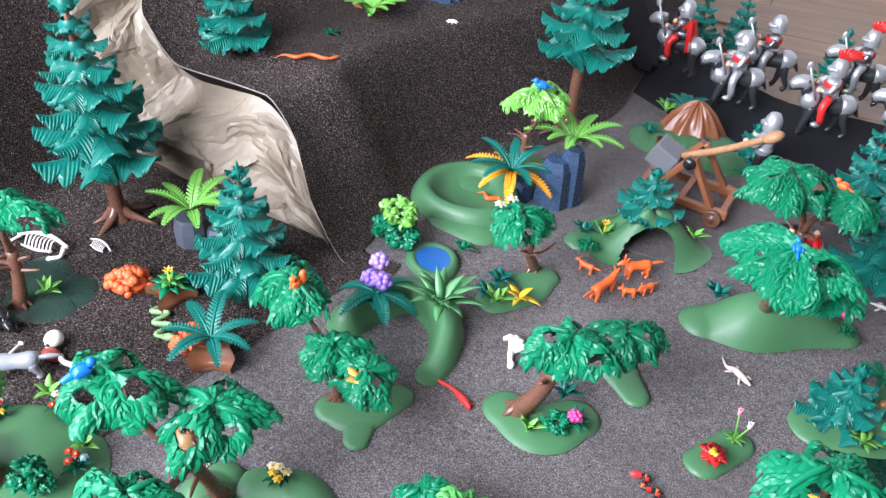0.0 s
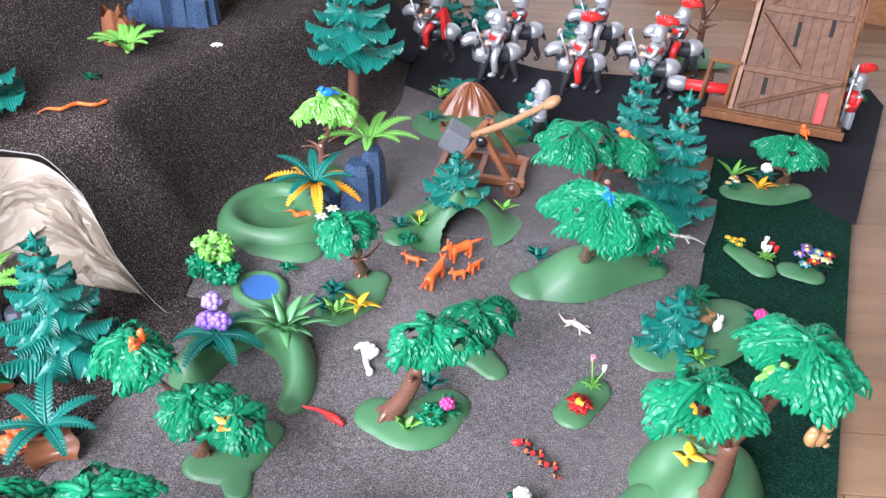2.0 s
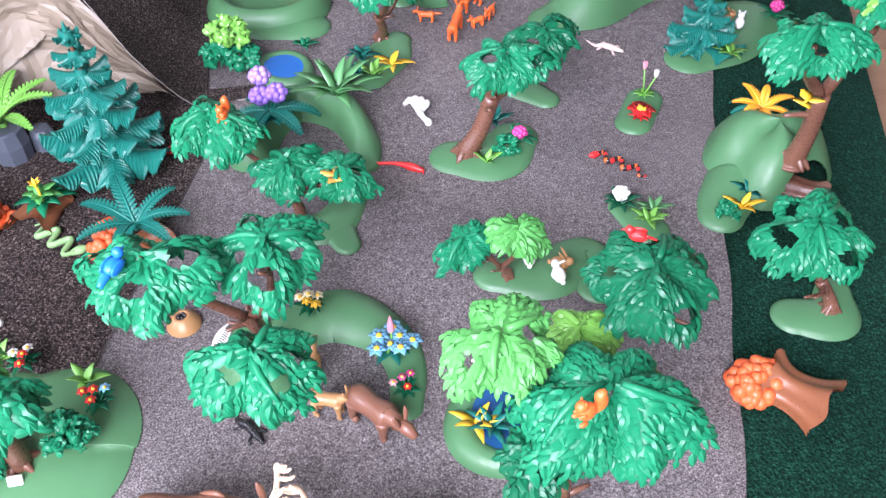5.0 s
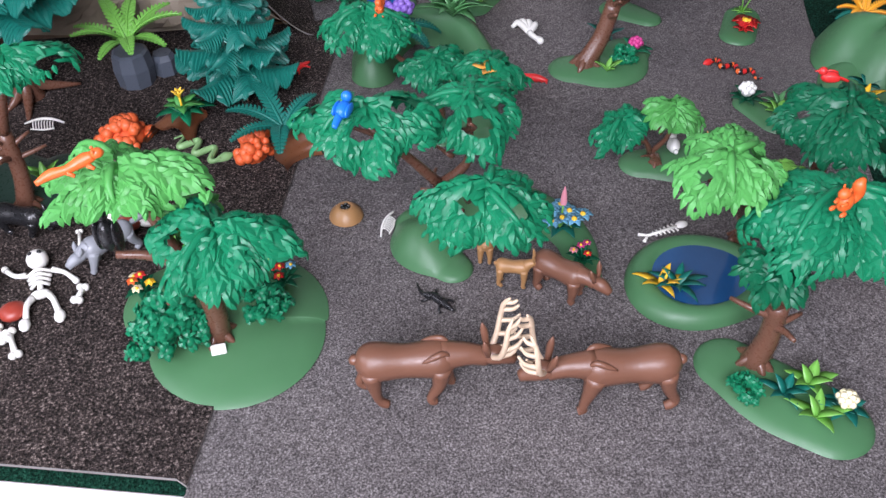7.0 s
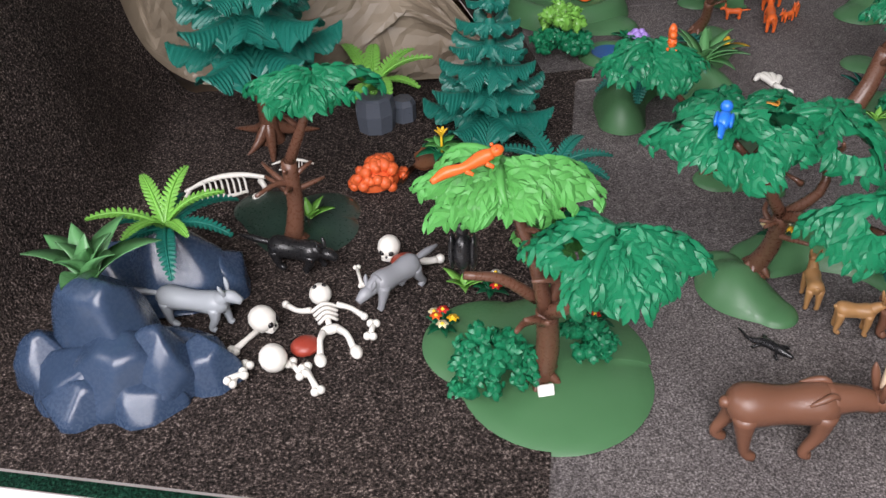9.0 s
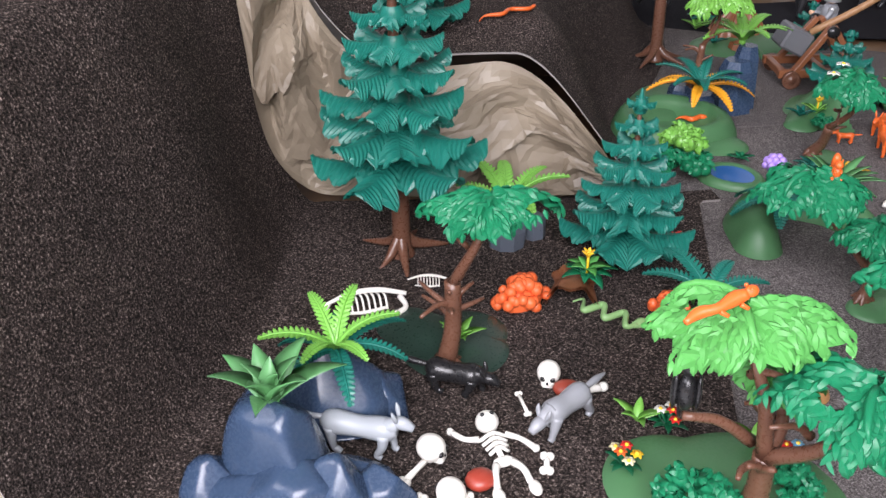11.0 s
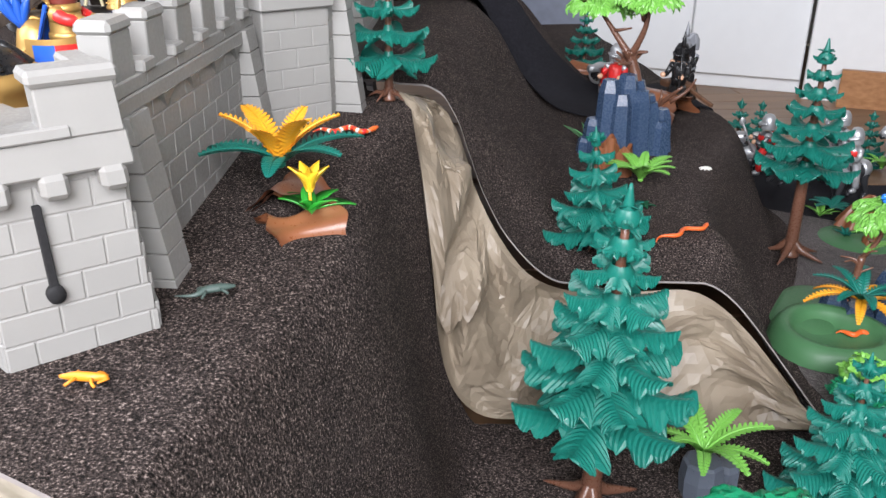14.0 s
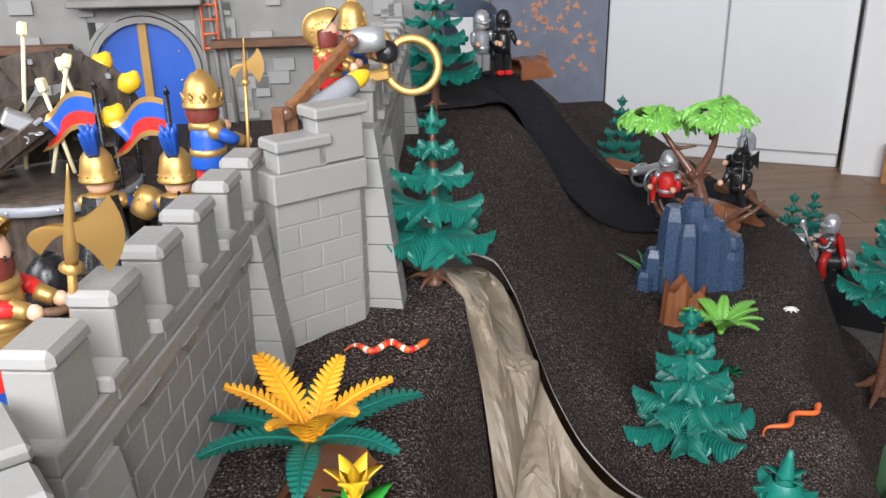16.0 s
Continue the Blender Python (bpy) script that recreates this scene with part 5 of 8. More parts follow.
fern("lime green fern in a grey rock pot", (-0.432, 0.817, 0.040), 9, 0.070, FERN, 1, None, 1.05)
t = thing("rock_pot", "pair of slate grey plastic rock blocks", "toy rock", (-0.432, 0.813, 0.004))
POT = plastic("slate_grey_pot_plastic", (0.085, 0.10, 0.125), 0.34, 0.1, 0.05)
MB().lathe([(0.0, 0), (0.019, 0), (0.021, 0.02), (0.019, 0.036), (0.016, 0.038), (0.0, 0.037)], (0, 0, 0), 9, 0, None, False).ob("block", POT, t)
MB().lathe([(0.0, 0), (0.013, 0), (0.013, 0.018), (0.010, 0.024), (0.0, 0.024)], (0.030, 0.012, 0), 7, 0, None, False).ob("block", POT, t)
hollow_log("brown hollow log half", (-0.390, 0.712, 0.004), 70, 0.046, 0.019)
rosette("green leafy plant with a yellow spike on a log", (-0.380, 0.706, 0.026), 12, 0.030, 0.012, GREEN, 2, 0.7, 0.9, (YELLOW, 0.026, 0.010))
rosette("lime leafy rosette on a log", (-0.380, 0.706, 0.032), 8, 0.022, 0.010, LIME, 3, 0.8, 0.8, None)
coral("bright orange berry bush on dark carpet", (-0.440, 0.705, 0.008), 0.022, 1)
coral("bright orange berry bush beside a brown log", (-0.318, 0.658, 0.008), 0.020, 2)
hollow_log("brown curved bark piece", (-0.285, 0.648, 0.004), 30, 0.044, 0.018)
fern("teal palm-like fern on a bark piece", (-0.288, 0.652, 0.026), 7, 0.064, TEAL, 4, None, 0.85, 0.3)
# rocks with fern and agave
def boulder(mb, c, r, seed, sub=2, size=1.1):
    r = [q * size for q in r]
    sub += 1
    bm = bmesh.new()
    bmesh.ops.create_icosphere(bm, subdivisions=sub, radius=1.0)
    rnd = random.Random(seed)
    cuts = [(Vector((rnd.uniform(-1, 1), rnd.uniform(-1, 1), rnd.uniform(-0.1, 1))).normalized(), rnd.uniform(0.70, 0.90)) for _ in range(15)]
    for v in bm.verts:
        for n, d in cuts:
            k = v.co.dot(n)
            if k > d:
                v.co -= n * (k - d)
    idx = {v: i for i, v in enumerate(bm.verts)}
    mb.add([Vector(c) + V(v.co.x * r[0], v.co.y * r[1], max(-0.05, v.co.z) * r[2]) for v in bm.verts], [[idx[v] for v in f.verts] for f in bm.faces], 0, True)
    bm.free()
    return mb


t = thing("rock_cave", "slate blue plastic rocks forming a low cave", "toy rock", (-0.632, 0.520, 0.004))
for c, r, sd in (((-0.008, -0.035, 0), (0.050, 0.036, 0.050), 1), ((-0.015, -0.010, 0.02), (0.036, 0.034, 0.062), 2), ((0.022, -0.045, 0), (0.030, 0.026, 0.048), 3), ((0.048, -0.042, 0), (0.024, 0.022, 0.036), 4), ((-0.060, -0.018, 0), (0.026, 0.024, 0.036), 5), ((0.005, -0.062, 0), (0.030, 0.020, 0.026), 10), ((-0.038, -0.032, 0), (0.036, 0.030, 0.038), 12), ((0.018, -0.022, 0), (0.040, 0.026, 0.030), 13), ((-0.030, -0.055, 0), (0.034, 0.022, 0.024), 14)):
    boulder(MB_ := MB(), c, r, sd, 3).ob("boulder", ROCK, t)
for c, r, sd in (((0.020, 0.060, 0.008), (0.046, 0.036, 0.058), 6), ((-0.018, 0.055, 0.004), (0.040, 0.030, 0.046), 7), ((0.056, 0.062, 0), (0.024, 0.026, 0.036), 8)):
    boulder(MB_ := MB(), c, r, sd, 3).ob("boulder", ROCK, t)
fern("lime and teal fern growing on a rock", (-0.606, 0.566, 0.070), 6, 0.055, FERN, 5, TEAL, 1.05)
rosette("broad-leaved green agave growing on a rock", (-0.648, 0.508, 0.076), 12, 0.054, 0.0185, AGAVE, 6, 1.5, 0.9)
rosette("small green sprout beside a trunk", (-0.505, 0.648, 0.012), 7, 0.026, 0.009, FERN, 7, 1.1, 0.5)
# plants on the tree base
shrub("leafy green shrub at a tree's foot", (-0.392, 0.428, 0.014), [((0, 0, 0.012), 0.024, GREEN), ((0.014, -0.006, 0.008), 0.018, GREEN), ((-0.012, -0.012, 0.004), 0.018, GREEN)], 10)
shrub("leafy green shrub at a tree's foot", (-0.326, 0.436, 0.014), [((0, 0, 0.010), 0.018, GREEN), ((0.012, 0.0, 0.006), 0.013, GREEN)], 20)
flower_bunch("red and yellow flowers with cream blossom", (-0.415, 0.486, 0.012), [RED, ORANGE, YELLOW, CREAM, CREAM], 1)
flower_bunch("red and white daisies on a green base", (-0.372, 0.520, 0.012), [RED, WHITE, RED, WHITE], 2, size=0.005)
rosette("small lime sprout on a green base", (-0.392, 0.528, 0.012), 6, 0.024, 0.008, FERN, 8, 1.0, 0.6)
rosette("small lime sprout on a green base", (-0.318, 0.492, 0.012), 6, 0.022, 0.008, FERN, 9, 1.0, 0.6)
flower_bunch("red and pale blue flowers on a green base", (-0.306, 0.470, 0.012), [RED, RED, SKYBLUE, RED], 3)
# curved base
flower_bunch("cream yellow blossoms on a curved base", (-0.135, 0.537, 0.014), [CREAM, YELLOW, CREAM, CREAM, YELLOW], 4, size=0.0055)
flower_bunch("pale blue star flowers with a pink spike", (-0.072, 0.480, 0.012), [SKYBLUE] * 7, 5, TEAL, 0.009, 0.016, 0.018, "petals", 0.022)
flower_bunch("single pink flower spike", (-0.072, 0.482, 0.016), [PINK], 6, FERN, 0.006, 0.022, 0.001, "spike", 0.014)
flower_bunch("pink and red small blossoms", (-0.066, 0.442, 0.008), [MAGENTA, RED, MAGENTA, PINK], 7, GREEN2, 0.004)
# pond plants
rosette("yellow lily with blue-green leaves in the pond", (-0.006, 0.394, 0.011), 9, 0.028, 0.007, TEAL, 10, 0.9, 0.8, None)
rosette("amber lily leaves in the pond", (-0.018, 0.398, 0.011), 6, 0.026, 0.007, YELLOW, 11, 0.9, 0.8, None)
# base with small plants
rosette("bright lime sprout on a green base", (0.045, 0.284, 0.011), 7, 0.022, 0.009, FERN, 12, 0.9, 0.6)
rosette("blue-green sprout on a green base", (0.024, 0.280, 0.011), 8, 0.022, 0.007, TEAL, 13, 0.9, 0.7)
rosette("bright lime sprout on a green base", (0.036, 0.258, 0.011), 7, 0.024, 0.008, FERN, 14, 0.9, 0.6)
flower_bunch("cream blossom cluster with teal leaves", (0.058, 0.260, 0.010), [CREAM], 8, TEAL, 0.008, 0.012, 0.001, "cluster", 0.020)
shrub("flat green leaf cluster on a green base", (-0.003, 0.288, 0.010), [((0, 0, 0.0), 0.013, GREEN)], 30)
# middle
rosette("big green agave with pale-edged leaves", (-0.090, 0.805, 0.038), 16, 0.062, 0.0125, AGAVE, 15, 1.1, 0.9)
fern("teal fern spray under purple flowers", (-0.160, 0.785, 0.040), 6, 0.058, TEAL, 16, None, 0.45, 0.36)
flower_bunch("big purple and lilac blossoms", (-0.160, 0.783, 0.036), [PURPLE, PURPLE, LILAC], 9, TEAL, 0.012, 0.036, 0.020, "cluster", 0.03)
shrub("lime and green round shrub beside a pool", (-0.205, 0.935, 0.006), [((0, 0, 0.030), 0.026, FERN), ((0.008, -0.008, 0.006), 0.026, GREEN), ((-0.014, 0.002, 0.006), 0.022, GREEN)], 40)
rosette("green leaf tuft at the pool's edge", (-0.120, 0.955, 0.010), 8, 0.018, 0.007, GREEN, 17, 0.7, 0.6)
rosette("teal leafy plant on a green base", (-0.055, 0.912, 0.012), 10, 0.024, 0.010, TEAL, 18, 0.9, 0.8)
rosette("dark teal leafy plant on a green base", (-0.062, 0.885, 0.010), 10, 0.022, 0.009, TEAL, 19, 0.9, 0.8)
rosette("lime sprout on a green base", (-0.045, 0.872, 0.012), 7, 0.026, 0.009, FERN, 20, 1.1, 0.5)
rosette("yellow lily on a green base", (-0.022, 0.890, 0.012), 6, 0.028, 0.009, YELLOW, 21, 0.8, 0.8)
# beside the stout tree
rosette("dark green tuft beside a trunk", (0.072, 0.762, 0.012), 9, 0.026, 0.007, TEAL, 22, 1.0, 0.6)
rosette("lime sprout on a green base", (0.052, 0.702, 0.010), 6, 0.020, 0.007, FERN, 23, 1.1, 0.4)
flower_bunch("magenta clover head with green leaves", (0.092, 0.728, 0.012), [MAGENTA], 10, GREEN, 0.0085, 0.012, 0.001, "cluster", 0.020)
shrub("flat green leaf patch on a green base", (0.075, 0.718, 0.011), [((0, 0, 0), 0.014, GREEN)], 50)
flower_bunch("bright red starry flower on a green base", (0.228, 0.744, 0.010), [RED, RED, RED], 11, RED, 0.014, 0.010, 0.004, "petals", 0.012)
flower_bunch("pink and white tulips on tall stalks", (0.246, 0.785, 0.008), [PINK, WHITE], 12, FERN, 0.007, 0.034, 0.012, "tulip", 0.012)
flower_bunch("white rose with green leaves", (0.166, 0.618, 0.010), [WHITE], 13, GREEN2, 0.009, 0.014, 0.001, "cluster", 0.020)
rosette("lime and dark sprout on a small base", (0.184, 0.588, 0.011), 8, 0.020, 0.007, FERN, 24, 0.9, 0.7)
rosette("grey-green sprout on a small base", (0.194, 0.604, 0.010), 7, 0.020, 0.006, AGAVE, 25, 0.8, 0.7)
# cave base
fir("teal fir-like shrub on the cave mound", (0.082, 1.100, 0.052), 0.062, 0.050, 4, 26, 0.02, roots=3)
rosette("green sprout on the cave mound", (0.148, 1.080, 0.040), 6, 0.022, 0.008, FERN, 27, 1.1, 0.5)
rosette("dark green tuft on the cave base", (0.010, 1.062, 0.014), 8, 0.024, 0.008, TEAL, 28, 1.0, 0.6)
rosette("yellow-tipped lily on the cave base", (0.036, 1.068, 0.014), 6, 0.026, 0.009, FERN, 29, 1.1, 0.5, (YELLOW, 0.020, 0.010))
shrub("green leaf tuft on the cave base", (0.024, 1.030, 0.010), [((0, 0, 0), 0.014, GREEN)], 60)
# long base
rosette("dark teal tuft on the long base", (0.195, 1.010, 0.012), 8, 0.026, 0.009, TEAL, 31, 1.0, 0.6)
flower_bunch("two pink clover heads on green stalks", (0.345, 1.010, 0.014), [PINK, MAGENTA], 14, GREEN, 0.006, 0.026, 0.010, "cluster", 0.014)
# base with the fir shrub
fir("dark teal fir-like shrub on a green base", (0.345, 0.868, 0.010), 0.075, 0.050, 5, 32, 0.02, roots=3)
fern("dark green fern tuft on a green base", (0.385, 0.945, 0.012), 7, 0.030, GREEN2, 33, None, 0.7, 0.4)
flower_bunch("magenta clover head on a green base", (0.452, 0.905, 0.012), [MAGENTA], 15, GREEN, 0.009, 0.012, 0.001, "cluster", 0.022)
rosette("lime leafy sprout on a green base", (0.368, 0.838, 0.012), 8, 0.022, 0.008, FERN, 34, 0.7, 0.7)
# cave mound on the right
fern("amber fern with teal fronds on the mound", (0.338, 0.700, 0.034), 7, 0.036, GOLDFERN, 35, TEAL, 0.9, 0.32)
rosette("yellow lily at the mound's foot", (0.276, 0.588, 0.012), 6, 0.022, 0.007, YELLOW, 36, 1.1, 0.6)
rosette("dark teal tuft at the mound's foot", (0.290, 0.606, 0.014), 7, 0.020, 0.008, TEAL, 37, 0.9, 0.6)
shrub("green leaf tuft at the mound's foot", (0.260, 0.586, 0.008), [((0, 0, 0), 0.013, GREEN)], 70)
hollow_log("dark brown hollow log under the mound", (0.343, 0.613, 0.003), -35, 0.056, 0.015, BROWN)
coral("bright orange berry bush on green carpet", (0.208, 0.400, 0.004), 0.022, 3)
hollow_log("brown curved bark piece on green carpet", (0.236, 0.385, 0.003), -50, 0.050, 0.022)
# green strip
rosette("lime sprout on the strip's base", (0.500, 1.262, 0.012), 6, 0.040, 0.008, FERN, 38, 1.15, 0.4)
flower_bunch("cream and pink primroses", (0.492, 1.228, 0.012), [CREAM, WHITE, PINK, CREAM], 16, GREEN, 0.006)
rosette("amber lily on the strip's base", (0.530, 1.226, 0.014), 6, 0.032, 0.010, GOLDFERN, 39, 1.0, 0.6)
flower_bunch("white rose with teal leaves", (0.548, 1.262, 0.014), [WHITE], 17, TEAL, 0.009, 0.014, 0.001, "cluster", 0.022)
flower_bunch("yellow primroses on a small base", (0.463, 1.078, 0.008), [YELLOW] * 5, 18, GREEN, 0.006, 0.010, 0.013)
flower_bunch("white and red lilies on a small base", (0.498, 1.050, 0.010), [WHITE, RED, WHITE, RED, WHITE, WHITE], 19, FERN, 0.008, 0.016, 0.013, "tulip")
flower_bunch("mixed white, purple, red and blue flowers", (0.552, 1.040, 0.008), [WHITE, PURPLE, RED, SKYBLUE, LILAC, CREAM, PURPLE, SKYBLUE, RED], 20, GREEN2, 0.009, 0.018, 0.024, "petals", 0.028)
# behind the pit
t = thing("rock_columns", "slate blue plastic rock columns", "toy rock", (-0.060, 1.130, 0.003))
for x, y, r, h in ((0.006, 0, 0.024, 0.070), (-0.045, -0.010, 0.022, 0.030), (-0.060, 0.016, 0.020, 0.036), (0.024, 0.012, 0.018, 0.085)):
    MB().lathe([(0.0, 0), (r * 1.15, 0), (r * 0.95, h * 0.8), (r * 0.7, h), (0.0, h)], (x, y, 0), 7, 0, None, False).ob("column", ROCK, t)
fern("lime fern on the rock columns", (-0.042, 1.150, 0.088), 9, 0.070, FERN, 40, None, 0.9)
fern("amber and teal fern on the rocks", (-0.112, 1.108, 0.042), 7, 0.068, TEAL, 41, GOLDFERN, 1.0)
tree("small lime tree on the rocks", (-0.115, 1.138), [(-0.093, 1.128, 0.140, 0.042, FERN, {"holes": 2})], 27, 0.03, 0.005, fork=0.6)
# stump base
fern("dark green fern by the stump", (0.068, 1.510, 0.006), 9, 0.046, TEAL, 42, None, 1.0, 0.4)
rosette("lime sprout by the stump", (0.040, 1.490, 0.008), 7, 0.034, 0.011, FERN, 43, 1.0, 0.6)
fir("dark teal fir-like shrub by the catapult", (0.190, 1.385, 0.006), 0.070, 0.048, 4, 44, 0.02, roots=3)
rosette("small teal tuft on the stump's base", (0.030, 1.392, 0.012), 7, 0.026, 0.008, TEAL, 45, 0.9, 0.6)
STUMP = MB().grid(lambda u, v: V(math.cos(6.2832 * u) * 0.050 * (v + 0.001) * (1 + 0.10 * math.sin(9 * 6.2832 * u + 1) * v), math.sin(6.2832 * u) * 0.040 * (v + 0.001) * (1 + 0.10 * math.sin(9 * 6.2832 * u + 1) * v),
                                  0.050 * (1 - v**1.7) * (1 + 0.05 * math.sin(5 * 6.2832 * u)) + 0.003 * math.sin(18 * 6.2832 * u) * math.sin(3.14 * v)), 108, 18)
single(STUMP, "tree_stump", REDBROWN, "broad brown ridged tree stump", "toy stump", (0.092, 1.438, 0.012), 10)
hollow_log("short brown log end set in the green base", (0.060, 1.366, 0.008), 0, 0.012, 0.013, None, True)
# castle bank
fern("amber fern with teal fronds on a bark log", (-0.800, 0.790, 0.343), 6, 0.060, GOLDFERN, 46, TEAL, 1.05, 0.34, droop=0.9)
hollow_log("brown bark log under an amber fern", (-0.792, 0.796, 0.305), 75, 0.050, 0.024, REDBROWN, False)
hollow_log("brown split bark piece under a lily", (-0.785, 0.752, 0.302), 25, 0.052, 0.020)
rosette("yellow lily with broad green leaves on bark", (-0.778, 0.758, 0.318), 8, 0.034, 0.013, plastic("lily_green_plastic", (0.02, 0.30, 0.03), 0.34), 47, 0.9, 0.7, (YELLOW, 0.022, 0.024))
# hill
hollow_log("brown hollow stump standing on the hill", (-0.418, 1.252, gz(-0.418, 1.252) - 0.006), 0, 0.052, 0.0145, None, True)
hollow_log("short brown hollow stump on the hill", (-0.397, 1.246, gz(-0.397, 1.246) - 0.006), 0, 0.042, 0.0125, None, True)
fern("lime fern on the dark hill", (-0.384, 1.205, gz(-0.384, 1.205) + 0.004), 12, 0.054, FERN, 48, None, 1.0, 0.32, droop=1.1)
rosette("dark green tuft on the dark hill", (-0.405, 1.125, gz(-0.405, 1.125)), 8, 0.016, 0.007, GREEN2, 49, 0.6, 0.6)
t = thing("rock_crag", "tall slate blue plastic rock columns on the hill", "toy rock", (-0.362, 1.345, gz(-0.362, 1.345) - 0.016))
for x, y, r, h in ((-0.030, 0.0, 0.015, 0.122), (-0.016, -0.010, 0.015, 0.104), (-0.004, 0.004, 0.016, 0.128), (0.014, -0.008, 0.013, 0.108), (0.012, 0.014, 0.016, 0.118), (0.030, -0.004, 0.013, 0.090), (0.044, -0.010, 0.012, 0.064), (0.050, 0.006, 0.014, 0.078), (-0.048, 0.006, 0.013, 0.066), (-0.060, 0.0, 0.011, 0.040), (-0.012, 0.022, 0.020, 0.110), (0.030, 0.016, 0.016, 0.096)):
    MB().lathe([(0.0, 0), (r * 1.55, 0), (r * 1.2, h * 0.45), (r * 1.02, h * 0.86), (r * 0.72, h), (0.0, h * 0.985)], (x, y, 0), 6, 0, Matrix.Rotation(x * 9, 3, "Z"), False).ob("column", ROCK, t)
rosette("green sprout beside the crag", (-0.408, 1.372, gz(-0.408, 1.372)), 7, 0.056, 0.014, AGAVE, 50, 1.1, 0.4)
tree("lime-crowned tree on the crag with twisted limbs", (-0.350, 1.362), [(-0.398, 1.412, 0.358, 0.040, FERN, {"holes": 2, "squash": 0.66}), (-0.343, 1.354, 0.374, 0.045, FERN, {"holes": 3, "squash": 0.6})], 28, 0.262, 0.008, fork=0.45, twigs=16)
fir("small teal fir tree beyond the road", (-0.283, 1.905, gz(-0.283, 1.905)), 0.13, 0.048, 6, 8, 0.08)
fir("small teal fir tree on the floor", (0.035, 1.84, -0.010), 0.140, 0.05, 6, 9, 0.05)
fir("teal fir tree on the hill's crest", (-0.655, 1.575, gz(-0.655, 1.575)), 0.195, 0.070, 7, 10, 0.2, boughs=6)
fir("small dark fir tree behind the riders", (0.11, 1.90, -0.010), 0.12, 0.045, 6, 12, 0.05)
fir("small dark fir tree behind the riders", (0.30, 1.80, -0.010), 0.12, 0.045, 6, 13, 0.05)
fern("lime fern behind the riders", (0.30, 1.74, 0.006), 7, 0.05, FERN, 51, None, 0.9)
fern("lime fern at the far tree's foot", (0.485, 1.70, 0.012), 7, 0.05, FERN, 52, None, 0.9)



# ---- toy animals: each one plain moulded mesh ----
def quadruped(L, H, r, neck=(0.3, 0.3), head=0.3, leg=0.16, tail=(0.25, 0.1), ears=0.5, mi=0, snout=0.55, step=0.0, belly=1.0):
    """Looks along +x, feet on z = 0. Sizes after the body's length L, its back height H and its girth r."""
    mb = MB()
    zc = H - r
    mb.curve([(-L * 0.5, 0, zc - r * 0.15), (-L * 0.36, 0, zc), (0, 0, zc - r * 0.05), (L * 0.34, 0, zc), (L * 0.5, 0, zc + r * 0.05)], [r * 0.45, r * 1.0, r * 0.86 * belly, r * 0.98, r * 0.5], 14, 16, mi)
    nx, nz = L * 0.42 + L * neck[0], zc + L * neck[1]
    mb.curve([(L * 0.36, 0, zc + r * 0.2), (L * 0.42 + L * neck[0] * 0.5, 0, zc + r * 0.25 + L * neck[1] * 0.55), (nx, 0, nz)], [r * 0.78, r * 0.58, r * 0.48], 10, 8, mi)
    hl = L * head
    mb.curve([(nx - r * 0.2, 0, nz + r * 0.15), (nx + hl * 0.35, 0, nz + r * 0.12), (nx + hl, 0, nz - r * 0.25)], [r * 0.45, r * 0.52, r * 0.52 * snout], 10, 8, mi)
    for sg in (-1, 1):
        if ears:
            mb.curve([(nx, sg * r * 0.3, nz + r * 0.4), (nx - r * 0.15, sg * r * 0.55, nz + r * (0.4 + ears)), (nx - r * 0.25, sg * r * 0.6, nz + r * (0.5 + 1.5 * ears))], [r * 0.14, r * 0.2, r * 0.04], 7, 5, mi)
        for fx, kx in ((0.34, 1), (-0.36, -1)):
            x = L * fx
            sx = step * L * sg * kx
            mb.curve([(x, sg * r * 0.5, zc - r * 0.1), (x + 0.02 * L * kx + sx * 0.4, sg * r * 0.62, zc * 0.52), (x - (0.05 * L if kx < 0 else 0) + sx, sg * r * 0.62, zc * 0.2), (x + sx, sg * r * 0.62, 0.003), (x + sx + 0.05 * L, sg * r * 0.62, 0.0012)], [r * 0.6, r * leg * 2.4, r * leg * 1.7, r * leg * 1.8, r * leg * 1.5], 9, 12, mi)
    if tail[0]:
        mb.curve([(-L * 0.48, 0, zc + r * 0.3), (-L * 0.5 - L * tail[0] * 0.5, 0, zc + r * 0.3 + L * tail[1] * 0.4), (-L * 0.5 - L * tail[0], 0, zc + r * 0.2 + L * tail[1])], [r * 0.22, r * 0.3, r * 0.1], 8, 8, mi)
    return mb, V(nx, 0, nz), hl


